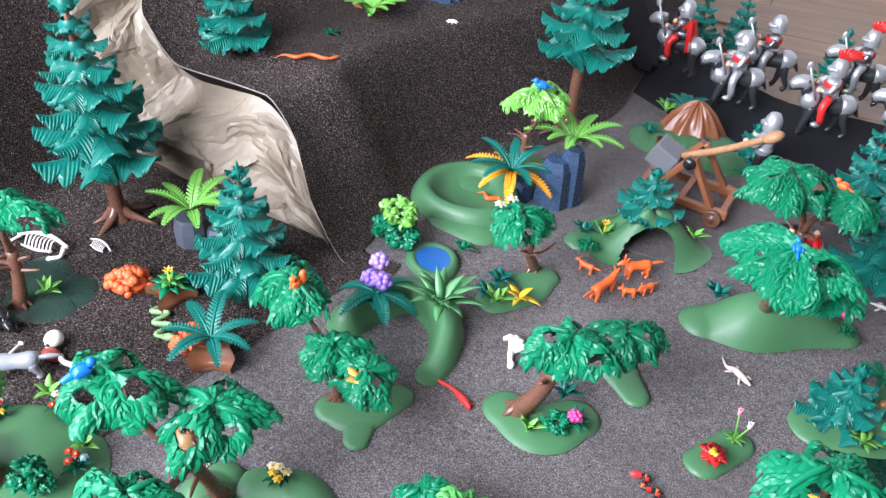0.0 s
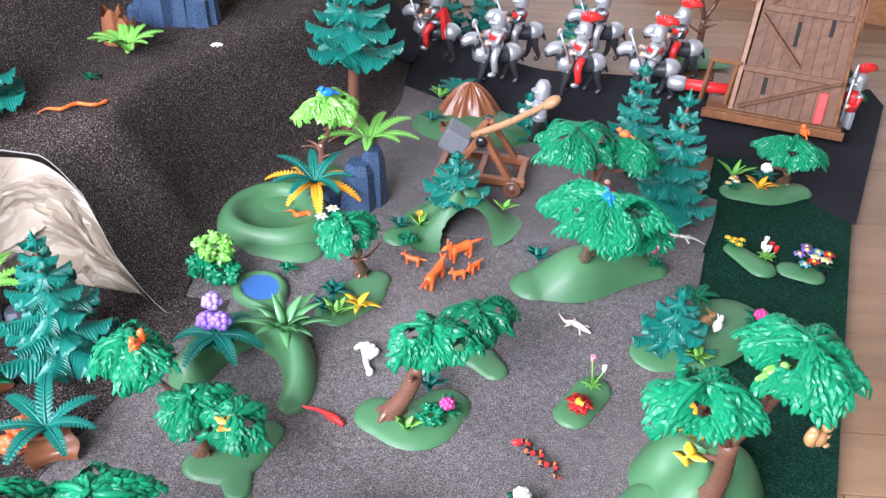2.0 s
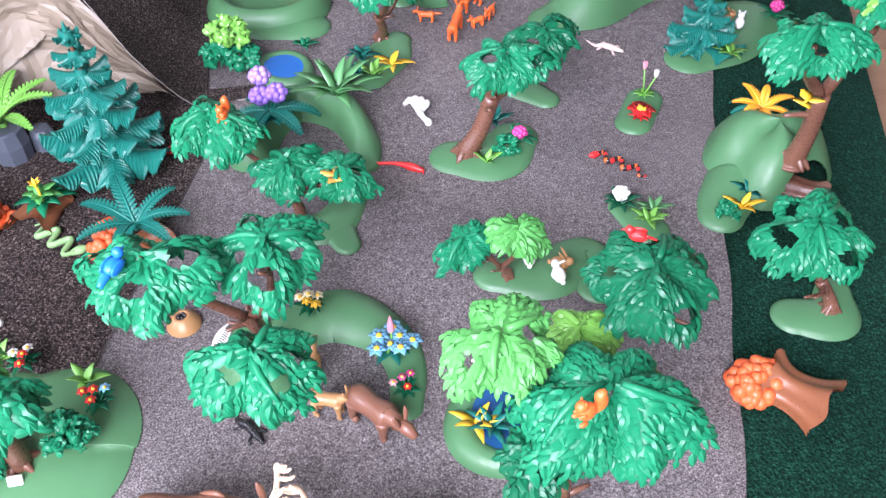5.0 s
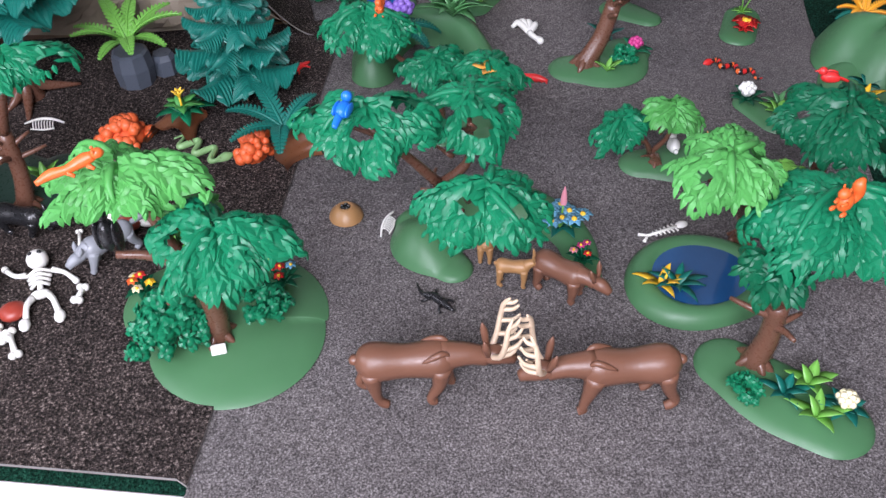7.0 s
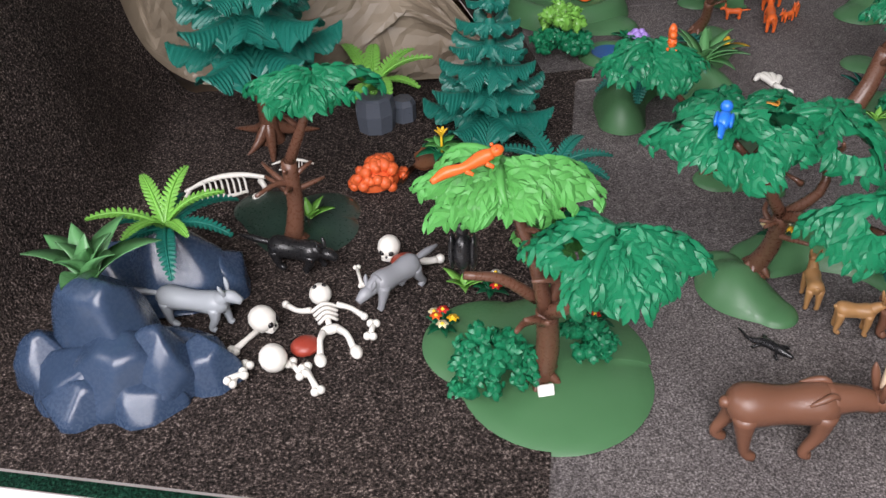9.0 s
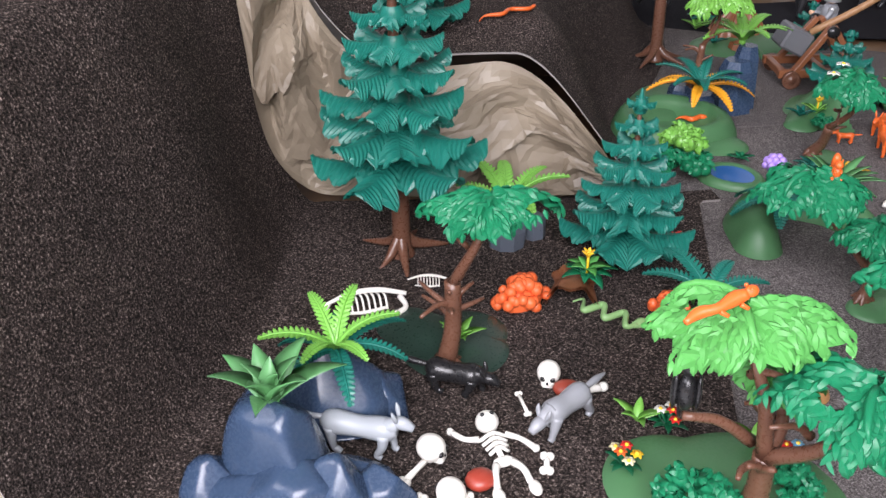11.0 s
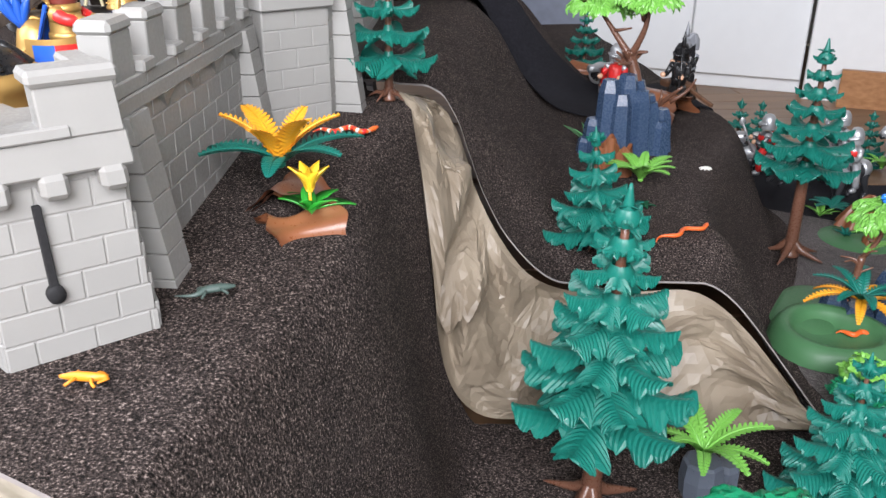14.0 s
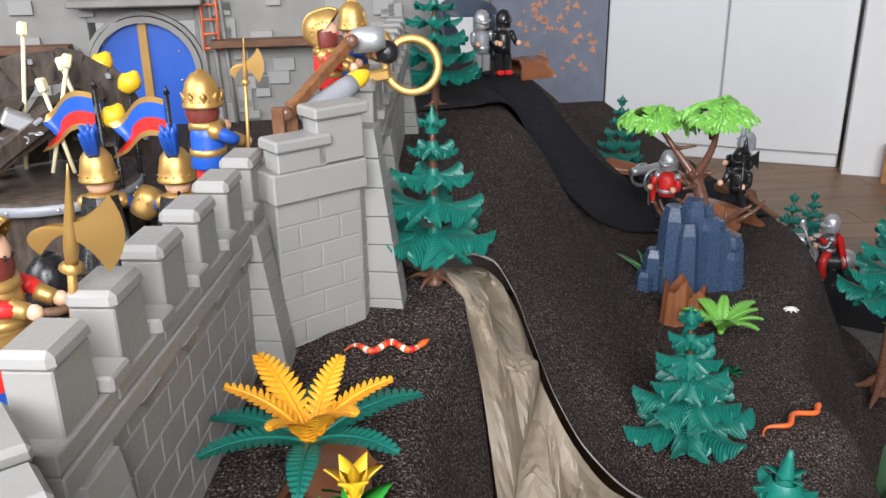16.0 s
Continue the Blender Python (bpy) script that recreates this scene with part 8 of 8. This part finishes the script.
def beam(parent, name, a, b, w, mat, d=None):
    a, b = Vector(a), Vector(b)
    m = (b - a).to_track_quat("Z", "Y").to_matrix()
    return MB().box((a + b) / 2, (w, d or w, (b - a).length), 0, 0.0008, m).ob(name, mat, parent)


def wheel(parent, c, r, w, mat, turn):
    o = MB().lathe([(0.0001, -w / 2), (r * 0.3, -w / 2), (r * 0.35, -w * 0.3), (r * 0.8, -w * 0.3), (r, -w / 2), (r, w / 2), (r * 0.8, w * 0.3), (r * 0.35, w * 0.3), (r * 0.3, w / 2), (0.0001, w / 2)], c, 18, 0, turn)
    return o.ob("wheel", mat, parent)


WOODB = wood_mat("orange_brown_toy_timber", (0.13, 0.054, 0.024), (0.22, 0.100, 0.046), (40, 200, 40), 0.4)
t = thing("siege_tower", "brown plank-sided wheeled siege tower on black felt", "toy siege tower", (0.505, 1.468, 0.004), -17)
W, D, lean = 0.20, 0.16, Matrix.Rotation(-0.30, 3, "X")
MB().box((W / 2, D / 2, 0.022), (W + 0.02, D, 0.010), 0, 0.001).ob("platform", WOODB, t)
MB().box((W / 2, -0.004, 0.018), (W + 0.03, 0.008, 0.014), 0, 0.001).ob("front_beam", WOODB, t)
for x in (-0.008, W + 0.008):
    for y in (0.02, D - 0.02):
        wheel(t, (x, y, 0.013), 0.013, 0.008, BLACK, Matrix.Rotation(math.pi / 2, 3, "Y"))
planks(t, "plank", 0.035, W - 0.005, 0.0, 0.028, 0.36, 9, PLANK, lean, 0.82)
for z, x0, x1 in ((0.10, 0.036, W - 0.008), (0.20, 0.044, W - 0.018), (0.30, 0.052, W - 0.028)):
    o = MB().box(lean @ V((x0 + x1) / 2, -0.004, z), (x1 - x0, 0.005, 0.010), 0, 0.0008, lean)
    o.ob("batten", PLANK, t)
for a, b in (((0.04, 0.035), (0.19, 0.10)), ((0.045, 0.19), (0.12, 0.115)), ((0.055, 0.21), (0.15, 0.29))):
    beam(t, "brace", lean @ V(a[0], -0.0045, a[1]), lean @ V(b[0], -0.0045, b[1]), 0.008, PLANK, 0.005)
# loopholes are solid black bars that stand in for shaded openings
for x, z, h in ((0.075, 0.075, 0.028), (0.105, 0.165, 0.040), (0.155, 0.185, 0.034), (0.085, 0.255, 0.030), (0.15, 0.27, 0.03)):
    MB().box(lean @ V(x, -0.0022, z), (0.006, 0.003, h), 0, 0.0006, lean).ob("loophole", GAPBLACK, t, "narrow black bar painting in the shade of a loophole")
MB().box(lean @ V(0.170, -0.0045, 0.055), (0.014, 0.003, 0.05), 0, 0.001, lean).ob("banner", RED, t, "red and white banner strip")
for x in (0.03, W - 0.002):
    beam(t, "corner_post", lean @ V(x, 0.004, 0.02), lean @ V(W / 2 + (x - W / 2) * 0.85, 0.004, 0.36), 0.008, WOODB)
    beam(t, "rear_post", (x, D - 0.01, 0.02), (W / 2 + (x - W / 2) * 0.85, D - 0.01, 0.35), 0.008, WOODB)
planks(t, "plank", 0.03, W, D - 0.006, 0.028, 0.35, 8, PLANK, None, 0.85)
for x in (0.032, W - 0.004):
    planks(t, "side_plank", 0.055, D - 0.012, 0.0, 0.028, 0.33, 4, PLANK, Matrix.Translation((x, 0, 0)) @ Matrix.Rotation(math.pi / 2, 4, "Z"), 0.8)
MB().box((0.005, 0.055, 0.100), (0.055, 0.055, 0.007), 0, 0.001).ob("side_deck", WOODB, t)
for x, y in ((-0.016, 0.034), (0.026, 0.034), (-0.016, 0.076)):
    beam(t, "deck_leg", (x - 0.006, y - 0.008, 0.026), (x, y, 0.098), 0.007, WOODB)
t2 = thing("battering_ram", "silver-headed red toy battering ram under the tower", "toy ram", (0.500, 1.515, 0.048), 170)
MB().tube([(-0.05, 0, 0), (0.035, 0, 0)], 0.010, 12).ob("shaft", RED, t2)
MB().lathe([(0.0001, 0.032), (0.009, 0.030), (0.0135, 0.018), (0.0135, 0.004), (0.011, 0.0), (0.0001, 0)], (0.034, 0, 0), 14, 0, Matrix.Rotation(math.pi / 2, 3, "Y")).ob("head", SILVER, t2)
mb = MB()
mb.grid(lambda u, v: V(0.06 * u, 0.02 * math.sin(3 * u), 0.075 * v * (1 - 0.9 * u)), 10, 8)
mb.grid(lambda u, v: V(0.06 * u, 0.02 * math.sin(3 * u) + 0.0015, 0.075 * (1 - v) * (1 - 0.9 * u)), 10, 8)
single(mb, "green_pennant", plastic("pennant_green", (0.02, 0.14, 0.04), 0.5), "dark green pointed leaf behind the tower", "toy pennant", (0.74, 1.56, 0.02), -10)

t = thing("catapult", "orange-brown toy catapult with a raised spoon arm", "toy catapult", (0.118, 1.226, 0.003), -8)
for y in (-0.034, 0.034):
    MB().box((0, y, 0.020), (0.135, 0.010, 0.012), 0, 0.0012).ob("side_beam", REDBROWN, t)
    beam(t, "upright", (0.045, y, 0.022), (0.004, y * 0.8, 0.085), 0.011, REDBROWN, 0.008)
    beam(t, "upright", (-0.045, y, 0.022), (0.0, y * 0.8, 0.085), 0.011, REDBROWN, 0.008)
    MB().lathe([(0.0001, 0.004), (0.008, 0.004), (0.0085, 0), (0.008, -0.004), (0.0001, -0.004)], (0.0, y * 1.05, 0.080), 14, 0, Matrix.Rotation(math.pi / 2, 3, "X")).ob("pivot", BLACK, t)
    for x in (-0.05, 0.05):
        wheel(t, (x, y * 1.25, 0.013), 0.013, 0.008, BROWN, Matrix.Rotation(math.pi / 2, 3, "X"))
for x in (-0.06, 0.06, 0.0):
    MB().box((x, 0, 0.020), (0.010, 0.076, 0.011), 0, 0.0012).ob("cross_beam", REDBROWN, t)
mb = MB().curve([(-0.018, 0, 0.070), (0.030, -0.010, 0.100), (0.070, -0.022, 0.132), (0.084, -0.026, 0.144)], [0.0055, 0.0052, 0.0048, 0.0050], 10, 10)
mb.ball((0.092, -0.029, 0.150), (0.015, 0.010, 0.008), 0, 12, 8, Matrix.Rotation(-0.65, 3, "Y"))
mb.ob("spoon_arm", wood_mat("tan_toy_timber", (0.30, 0.15, 0.07), (0.42, 0.24, 0.12), (40, 200, 40), 0.4), t, "tan wooden-look spoon arm")
MB().box((-0.042, 0.0, 0.062), (0.040, 0.044, 0.034), 0, 0.003, Matrix.Rotation(0.45, 3, "Y")).ob("counterweight", plastic("slate_grey_plastic", (0.12, 0.125, 0.135), 0.4), t, "grey stone-look counterweight box")

# engine in the castle court
t = thing("bolt_engine", "dark plank siege engine on a round iron-ringed base", "toy siege engine", (-1.022, 1.125, 0.391), 20)
t.matrix_basis = t.matrix_basis @ Matrix.Diagonal((0.80, 0.80, 0.80, 1))
MB().lathe([(0.0001, 0.0), (0.078, 0.0), (0.080, -0.066), (0.0001, -0.066)], (0, 0, 0), 10, 0, None, False).ob("plinth", PLANKD, t)
for k in range(12):
    MB().ball((0.0905 * math.cos(k * 0.5236), 0.0905 * math.sin(k * 0.5236), 0.008), 0.0022, 0, 7, 5).ob("rivet", SILVER, t)
MB().lathe([(0.0001, 0.016), (0.085, 0.016), (0.088, 0.012), (0.088, 0.002), (0.084, 0), (0.0001, 0)], (0, 0, 0), 32).ob("turntable", PLANKD, t)
MB().lathe([(0.0885, 0.003), (0.0905, 0.004), (0.0905, 0.012), (0.0885, 0.013)], (0, 0, 0), 32).ob("iron_ring", GREY, t)
for k in range(6):
    a = 0.2 + k * 0.50
    beam(t, "plank", (0.075 * math.cos(a), 0.075 * math.sin(a), 0.018), (0.05 * math.cos(a), 0.05 * math.sin(a), 0.075), 0.024, PLANKD, 0.005)
for k in range(11):
    # slatted bow: overlapping plank segments along an arc
    a0, a1 = -0.35 + 0.30 * k, -0.35 + 0.30 * (k + 1.12)
    rr = 0.080 if k % 2 else 0.077
    beam(t, "bow_slat", (0.015 + rr * math.cos(a0), 0.03, 0.050 + rr * math.sin(a0)), (0.015 + rr * math.cos(a1), 0.03, 0.050 + rr * math.sin(a1)), 0.014, PLANKD, 0.034)
    if k % 3 == 1:
        beam(t, "bow_strap", (0.015 + 0.086 * math.cos(a0), 0.012, 0.050 + 0.086 * math.sin(a0)), (0.015 + 0.086 * math.cos(a0), 0.048, 0.050 + 0.086 * math.sin(a0)), 0.005, GREY)
for k in range(5):
    beam(t, "cover_plank", (-0.03 + 0.022 * k, -0.02, 0.090 - 0.010 * k), (-0.01 + 0.022 * k, 0.05, 0.104 - 0.012 * k), 0.021, PLANKD, 0.005)
beam(t, "rail", (-0.11, -0.08, 0.02), (0.06, 0.02, 0.10), 0.022, PLANKD, 0.014)
beam(t, "rail", (-0.12, -0.045, 0.02), (0.05, 0.055, 0.10), 0.018, PLANKD, 0.014)
for x, y, dx, h in ((-0.055, -0.02, 0.002, 0.150), (-0.022, 0.0, 0.020, 0.165), (0.002, -0.03, 0.030, 0.135), (0.022, -0.04, -0.016, 0.115), (0.050, -0.01, -0.022, 0.130)):
    lean_ = V(dx, 0.01, h - 0.03).to_track_quat("Z", "Y").to_matrix()
    MB().tube([(x, y, 0.03), (x + dx, y + 0.01, h)], 0.0022, 7).ob("bolt_shaft", CREAM, t)
    MB().box((x + dx, y + 0.01, h + 0.003), (0.011, 0.008, 0.014), 0, 0.002, lean_).ob("bolt_head", CREAM, t)
for k in range(5):
    beam(t, "stock_strip", (-0.135, -0.090 + 0.009 * k, 0.002 + 0.002 * (k % 2)), (0.010, -0.030 + 0.009 * k, 0.088 + 0.002 * (k % 2)), 0.0085, PLANKD, 0.016)
for q in (0.25, 0.55, 0.85):
    p = V(-0.135, -0.072, 0.012).lerp(V(0.010, -0.012, 0.098), q)
    MB().box(p, (0.010, 0.050, 0.004), 0, 0.001, Matrix.Rotation(0.39, 3, "Z") @ Matrix.Rotation(-0.51, 3, "Y")).ob("iron_strap", GREY, t)
MB().box((-0.02, -0.03, 0.085), (0.03, 0.022, 0.016), 0, 0.002, Matrix.Rotation(0.5, 3, "Y")).ob("iron_box", SILVER, t)
for k in range(9):
    MB().lathe([(0.0036 + 0.0012 * math.cos(a / 6 * 6.283), 0.0012 * math.sin(a / 6 * 6.283)) for a in range(7)], (-0.06 + 0.007 * k, -0.045 + 0.003 * (k % 2), 0.070 + 0.004 * math.sin(k)), 10, 0, Matrix.Rotation(k * 0.8, 3, "X")).ob("chain_link", SILVER, t)
for x, y, z in ((-0.981, 1.17, 0.487), (-0.954, 1.145, 0.474), (-0.958, 1.097, 0.456)):
    tt = thing("torch", "yellow-flamed toy torch on a dark rod", "toy torch", (x, y, z))
    MB().tube([(0, 0, CZ - z), (0, 0, 0)], 0.002, 7).ob("rod", BLACK, tt)
    MB().curve([(-0.004, 0, -0.002), (0, 0, 0.004), (0.004, 0, 0.008), (0.007, 0, 0.014)], [0.006, 0.009, 0.008, 0.002], 10, 8).ob("flame", YELLOW, tt)
for x, y, rz, top in ((-0.965, 1.086, 170, 0.487), (-0.905, 1.052, 165, 0.487)):
    tt = thing("banner", "blue, red and gold swallow-tailed toy banner", "toy banner", (x, y, CZ), rz)
    h = top - CZ
    MB().tube([(0, 0, 0), (0, 0, h)], 0.0016, 8).ob("pole", BLACK, tt)
    MB().tube([(0, 0, h - 0.002), (0, 0, h + 0.004)], [0.0026, 0.0004], 8).ob("tip", BLACK, tt)

    def cloth(u, v, off=0.0):
        # two tails: the lower edge and the upper edge part towards the fly
        z = 0.010 - 0.030 * v * (1 - 0.1 * u)
        return V(0.003 + 0.048 * u * (1 - 0.28 * (1 - abs(2 * v - 1)) * (u > 0.6) * (u - 0.6) * 2.5), 0.008 * math.sin(5.5 * u + 0.5) * u + off, h - 0.016 + z - 0.014 * u + 0.006 * math.sin(5 * u))

    for nm, v0, v1, m_ in (("gold_edge", 0.0, 0.14, GOLD), ("blue_band", 0.14, 0.52, ROYAL), ("red_band", 0.52, 0.86, RED), ("gold_edge", 0.86, 1.0, GOLD)):
        mb = MB().grid(lambda u, v: cloth(u, v0 + (v1 - v0) * v), 16, 3)
        mb.grid(lambda u, v: cloth(1 - u, v0 + (v1 - v0) * v, 0.0008), 16, 3)
        mb.ob(nm, m_, tt)
t = thing("wall_cannon", "toy cannon on a brown frame with a gold ring", "toy cannon", (-0.8145, 0.970, 0.395), 0)
t.matrix_basis = t.matrix_basis @ Matrix.Diagonal((0.78, 0.78, 0.78, 1))
for x in (-0.004, 0.006):
    beam(t, "post", (x, 0.012 * (1 if x > 0 else -1), -0.004), (x, 0.012 * (1 if x > 0 else -1), 0.122), 0.010, WOODB)
beam(t, "lever", (0.002, -0.004, 0.114), (0.060, 0.06, 0.166), 0.009, WOODB)
for q in ((0.002, -0.010, 0.116), (0.060, 0.052, 0.166)):
    MB().lathe([(0.0001, 0.004), (0.005, 0.004), (0.006, 0.001), (0.006, -0.004), (0.0001, -0.004)], q, 14, 0, Matrix.Rotation(math.pi / 2, 3, "X")).ob("pivot", BROWN, t)
aim = V(0.052, 0.030, 0.026).to_track_quat("Z", "Y").to_matrix()
MB().lathe([(0.0001, 0), (0.0100, 0.001), (0.0105, 0.010), (0.0095, 0.012), (0.0098, 0.050), (0.0090, 0.060), (0.006, 0.060), (0.0001, 0.056)], (0.012, 0.008, 0.108), 16, 0, aim).ob("barrel", GREY, t, "grey plastic gun barrel")
MB().lathe([(0.0088, 0), (0.0080, 0.010), (0.0040, 0.018), (0.0003, 0.021)], (0.058, 0.036, 0.132), 14, 0, aim).ob("shot", YELLOW, t, "yellow pointed shot")
MB().lathe([(0.0001, 0), (0.011, 0.0), (0.012, 0.02), (0.009, 0.03), (0.0001, 0.03)], (0.060, 0.068, 0.164), 12, 0, Matrix.Rotation(1.5, 3, "Y")).ob("clamp", SILVER, t)
MB().lathe([(0.0001, -0.006), (0.009, -0.006), (0.011, 0.0), (0.009, 0.006), (0.0001, 0.006)], (0.092, 0.080, 0.152), 16, 0, Matrix.Rotation(1.4, 3, "X")).ob("hub", BLACK, t)
mb = MB().lathe([(0.0215, -0.0045), (0.0235, -0.0055), (0.0275, -0.0055), (0.0290, -0.004), (0.0290, 0.004), (0.0275, 0.0055), (0.0235, 0.0055), (0.0215, 0.0045), (0.0215, -0.0045)], (0.116, 0.10, 0.136), 36, 0, Matrix.Rotation(1.35, 3, "X"))
mb.box((0.082, 0.096, 0.128), (0.026, 0.012, 0.011), 0, 0.002, Matrix.Rotation(-0.15, 3, "Y"))
mb.box((0.094, 0.098, 0.158), (0.010, 0.010, 0.024), 0, 0.003, Matrix.Rotation(-0.5, 3, "Y"))
mb.ob("ring", GOLD, t, "gold plastic ring")
t = thing("cauldron", "black ribbed dome in a gold ring on the tower", "toy cauldron", (-0.956, 0.694, 0.398), 0)
MB().lathe([(0.0001, 0.0), (0.026, 0.0), (0.029, 0.004), (0.027, 0.008), (0.030, 0.014), (0.028, 0.018), (0.031, 0.026), (0.0345, 0.030), (0.0345, 0.036), (0.031, 0.038), (0.029, 0.034)], (0, 0, 0), 32).ob("gold_ring", GOLD, t)
MB().lathe([(0.030, 0.033), (0.028, 0.040), (0.020, 0.048), (0.010, 0.0525), (0.0001, 0.054)], (0, 0, 0), 32).ob("dome", BLACK, t)
for k in range(6):
    a = k * 1.047 + 0.2
    MB().curve([(0.003 * math.cos(a), 0.003 * math.sin(a), 0.0535), (0.015 * math.cos(a), 0.015 * math.sin(a), 0.0505), (0.028 * math.cos(a), 0.028 * math.sin(a), 0.0385)], [0.0012, 0.003, 0.0042], 8, 8, 0, 0.6).ob("rib", BLACK, t)
# at the crest and crag
t = thing("cave_gate", "dark slate rock arch on the hill's crest", "toy rock", (-0.570, 1.862, gz(-0.57, 1.862) - 0.01))
DSLATE = plastic("dark_slate_plastic", (0.045, 0.060, 0.085), 0.36, 0.2)
for c, r, sd in (((-0.042, 0, 0.050), (0.026, 0.030, 0.075), 31), ((-0.006, 0.0, 0.112), (0.052, 0.032, 0.028), 32), ((0.040, 0.004, 0.050), (0.014, 0.024, 0.072), 33)):
    boulder(MB(), c, r, sd, 3).ob("boulder", DSLATE, t)
hollow_log("brown bark arch on the hill's crest", (-0.468, 1.865, gz(-0.468, 1.865) + 0.004), 20, 0.06, 0.034)
hollow_log("fallen brown trunk beyond the road", (-0.300, 1.800, gz(-0.30, 1.80) + 0.008), 150, 0.075, 0.020)
hollow_log("brown bark slab behind the crag", (-0.255, 1.530, gz(-0.255, 1.53) + 0.012), 125, 0.10, 0.034)
t = thing("gun_carriage", "black toy gun carriage with silver spoked wheels", "toy cart", (-0.292, 1.700, gz(-0.292, 1.70) + 0.012), 15)
MB().box((0, 0, 0.022), (0.060, 0.022, 0.012), 0, 0.002).ob("bed", BLACK, t)
MB().curve([(-0.04, 0, 0.034), (0.0, 0, 0.036), (0.04, 0, 0.042)], [0.007, 0.008, 0.006], 10, 8).ob("barrel", SILVER, t)
for y in (-0.018, 0.018):
    w = MB().tube([(-0.008 + 0.018 * math.cos(k * 0.2618), y, 0.021 + 0.018 * math.sin(k * 0.2618)) for k in range(25)], 0.0026, 8).ob("wheel", SILVER, t)
    for k in range(6):
        MB().tube([(-0.008, y, 0.021), (-0.008 + 0.018 * math.cos(k * 1.0472), y, 0.021 + 0.018 * math.sin(k * 1.0472))], 0.0016, 6).ob("spoke", SILVER, w)
t = thing("toy_cart", "brown toy cart with a dark wheel by the crag", "toy cart", (-0.195, 1.605, gz(-0.195, 1.605) + 0.012), -75)
MB().box((0, 0, 0.026), (0.06, 0.034, 0.012), 0, 0.002).ob("bed", PLANK, t)
for y in (-0.02, 0.02):
    wheel(t, (0.012, y, 0.014), 0.014, 0.006, PLANKD, Matrix.Rotation(math.pi / 2, 3, "X"))
beam(t, "shaft", (0.03, 0, 0.026), (0.085, 0.01, 0.008), 0.006, PLANK)
rnd = random.Random(8)
t = thing("dead_branches", "heap of twisted bare brown branches behind the crag", "toy limb", (-0.312, 1.440, gz(-0.312, 1.44) + 0.002), -10)
MB().curve([(-0.05, 0, 0.012), (0.0, 0.01, 0.03), (0.05, 0.0, 0.022)], [0.012, 0.017, 0.009], 10, 10).ob("log", BROWN, t)
for k in range(11):
    a = V(-0.03 + 0.006 * k, rnd.uniform(-0.01, 0.01), rnd.uniform(-0.002, 0.04))
    b = a + V(rnd.uniform(-0.045, 0.04), rnd.uniform(-0.02, 0.03), rnd.uniform(0.03, 0.07))
    limb(mb := MB(), a, b, 0.0062, 0.0022, 0.016, rnd)
    limb(mb, a.lerp(b, 0.6), b + V(rnd.uniform(-0.02, 0.02), 0, rnd.uniform(-0.01, 0.02)), 0.0036, 0.0014, 0.008, rnd, 5)
    mb.ob("branch", BROWN, t)

# ---- back of the room ----
A, B = V(-0.075, 2.71, 0), V(0.475, 2.44, 0)
ang = math.degrees(math.atan2(B.y - A.y, B.x - A.x))
t = thing("cupboard", "tall white cupboard with flat plain doors", "cupboard", (A.x, A.y, -0.012), ang)
LL = (B - A).length
MB().box((LL / 2, 0.27, 1.05), (LL, 0.5, 2.1), 0, 0.003).ob("carcass", WARDROBE, t)
for i in range(2):
    MB().box((LL * (0.25 + 0.5 * i), 0.010, 1.06), (LL / 2 - 0.004, 0.02, 2.04), 0, 0.003).ob("door", WARDROBE, t)
t = thing("poster_panel", "slate blue poster with orange flame shapes", "poster", (A.x, A.y, -0.012), ang)
MB().box((-0.17, 0.03, 0.9), (0.33, 0.02, 1.8), 0, 0.001).ob("sheet", SLATEPOSTER, t)
rnd = random.Random(3)
FLAME = plastic("poster_orange", (0.50, 0.24, 0.15), 0.6)
for k in range(150):
    x, z, s = rnd.uniform(-0.25, -0.02), rnd.uniform(0.22, 0.80), rnd.uniform(0.004, 0.014)
    mb = MB()
    mb.add([(x - s, 0.0185, z), (x + s * rnd.uniform(0.5, 1.2), 0.0185, z - s * 0.3), (x + s * 0.2, 0.0185, z + s * 1.3), (x - s * 0.5, 0.0185, z + s * 0.6)], [(0, 1, 2, 3)], 0, False)
    mb.ob("flame_shape", FLAME, t)
mb = MB().tube([(-0.12 + 0.05 * math.cos(a * 0.5), 0.0175, 0.56 + 0.035 * math.sin(a * 0.5)) for a in range(12)], 0.003, 6)
mb.ob("white_loop", WHITE, t)
tagged(MB().box((-0.72, 3.07, 1.2), (0.7, 0.04, 2.4), 0, 0.002, Matrix.Rotation(radians(ang), 3, "Z")).ob("wall_panel", WHITEWALL), "white wall beside the poster", "wall", kind="structure")
o = MB().box((0.90, 2.13, 0.035), (0.85, 0.025, 0.10), 0, 0.002, Matrix.Rotation(radians(ang), 3, "Z"))
tagged(o.ob("baseboard", SKIRT), "orange-brown wooden skirting board", "skirting", kind="structure")
o = MB().box((0.94, 2.200, 1.2), (1.03, 0.06, 2.5), 0, 0.002, Matrix.Rotation(radians(ang), 3, "Z"))
tagged(o.ob("wall_return", WHITEWALL), "white painted wall behind the skirting board", "wall", kind="structure")
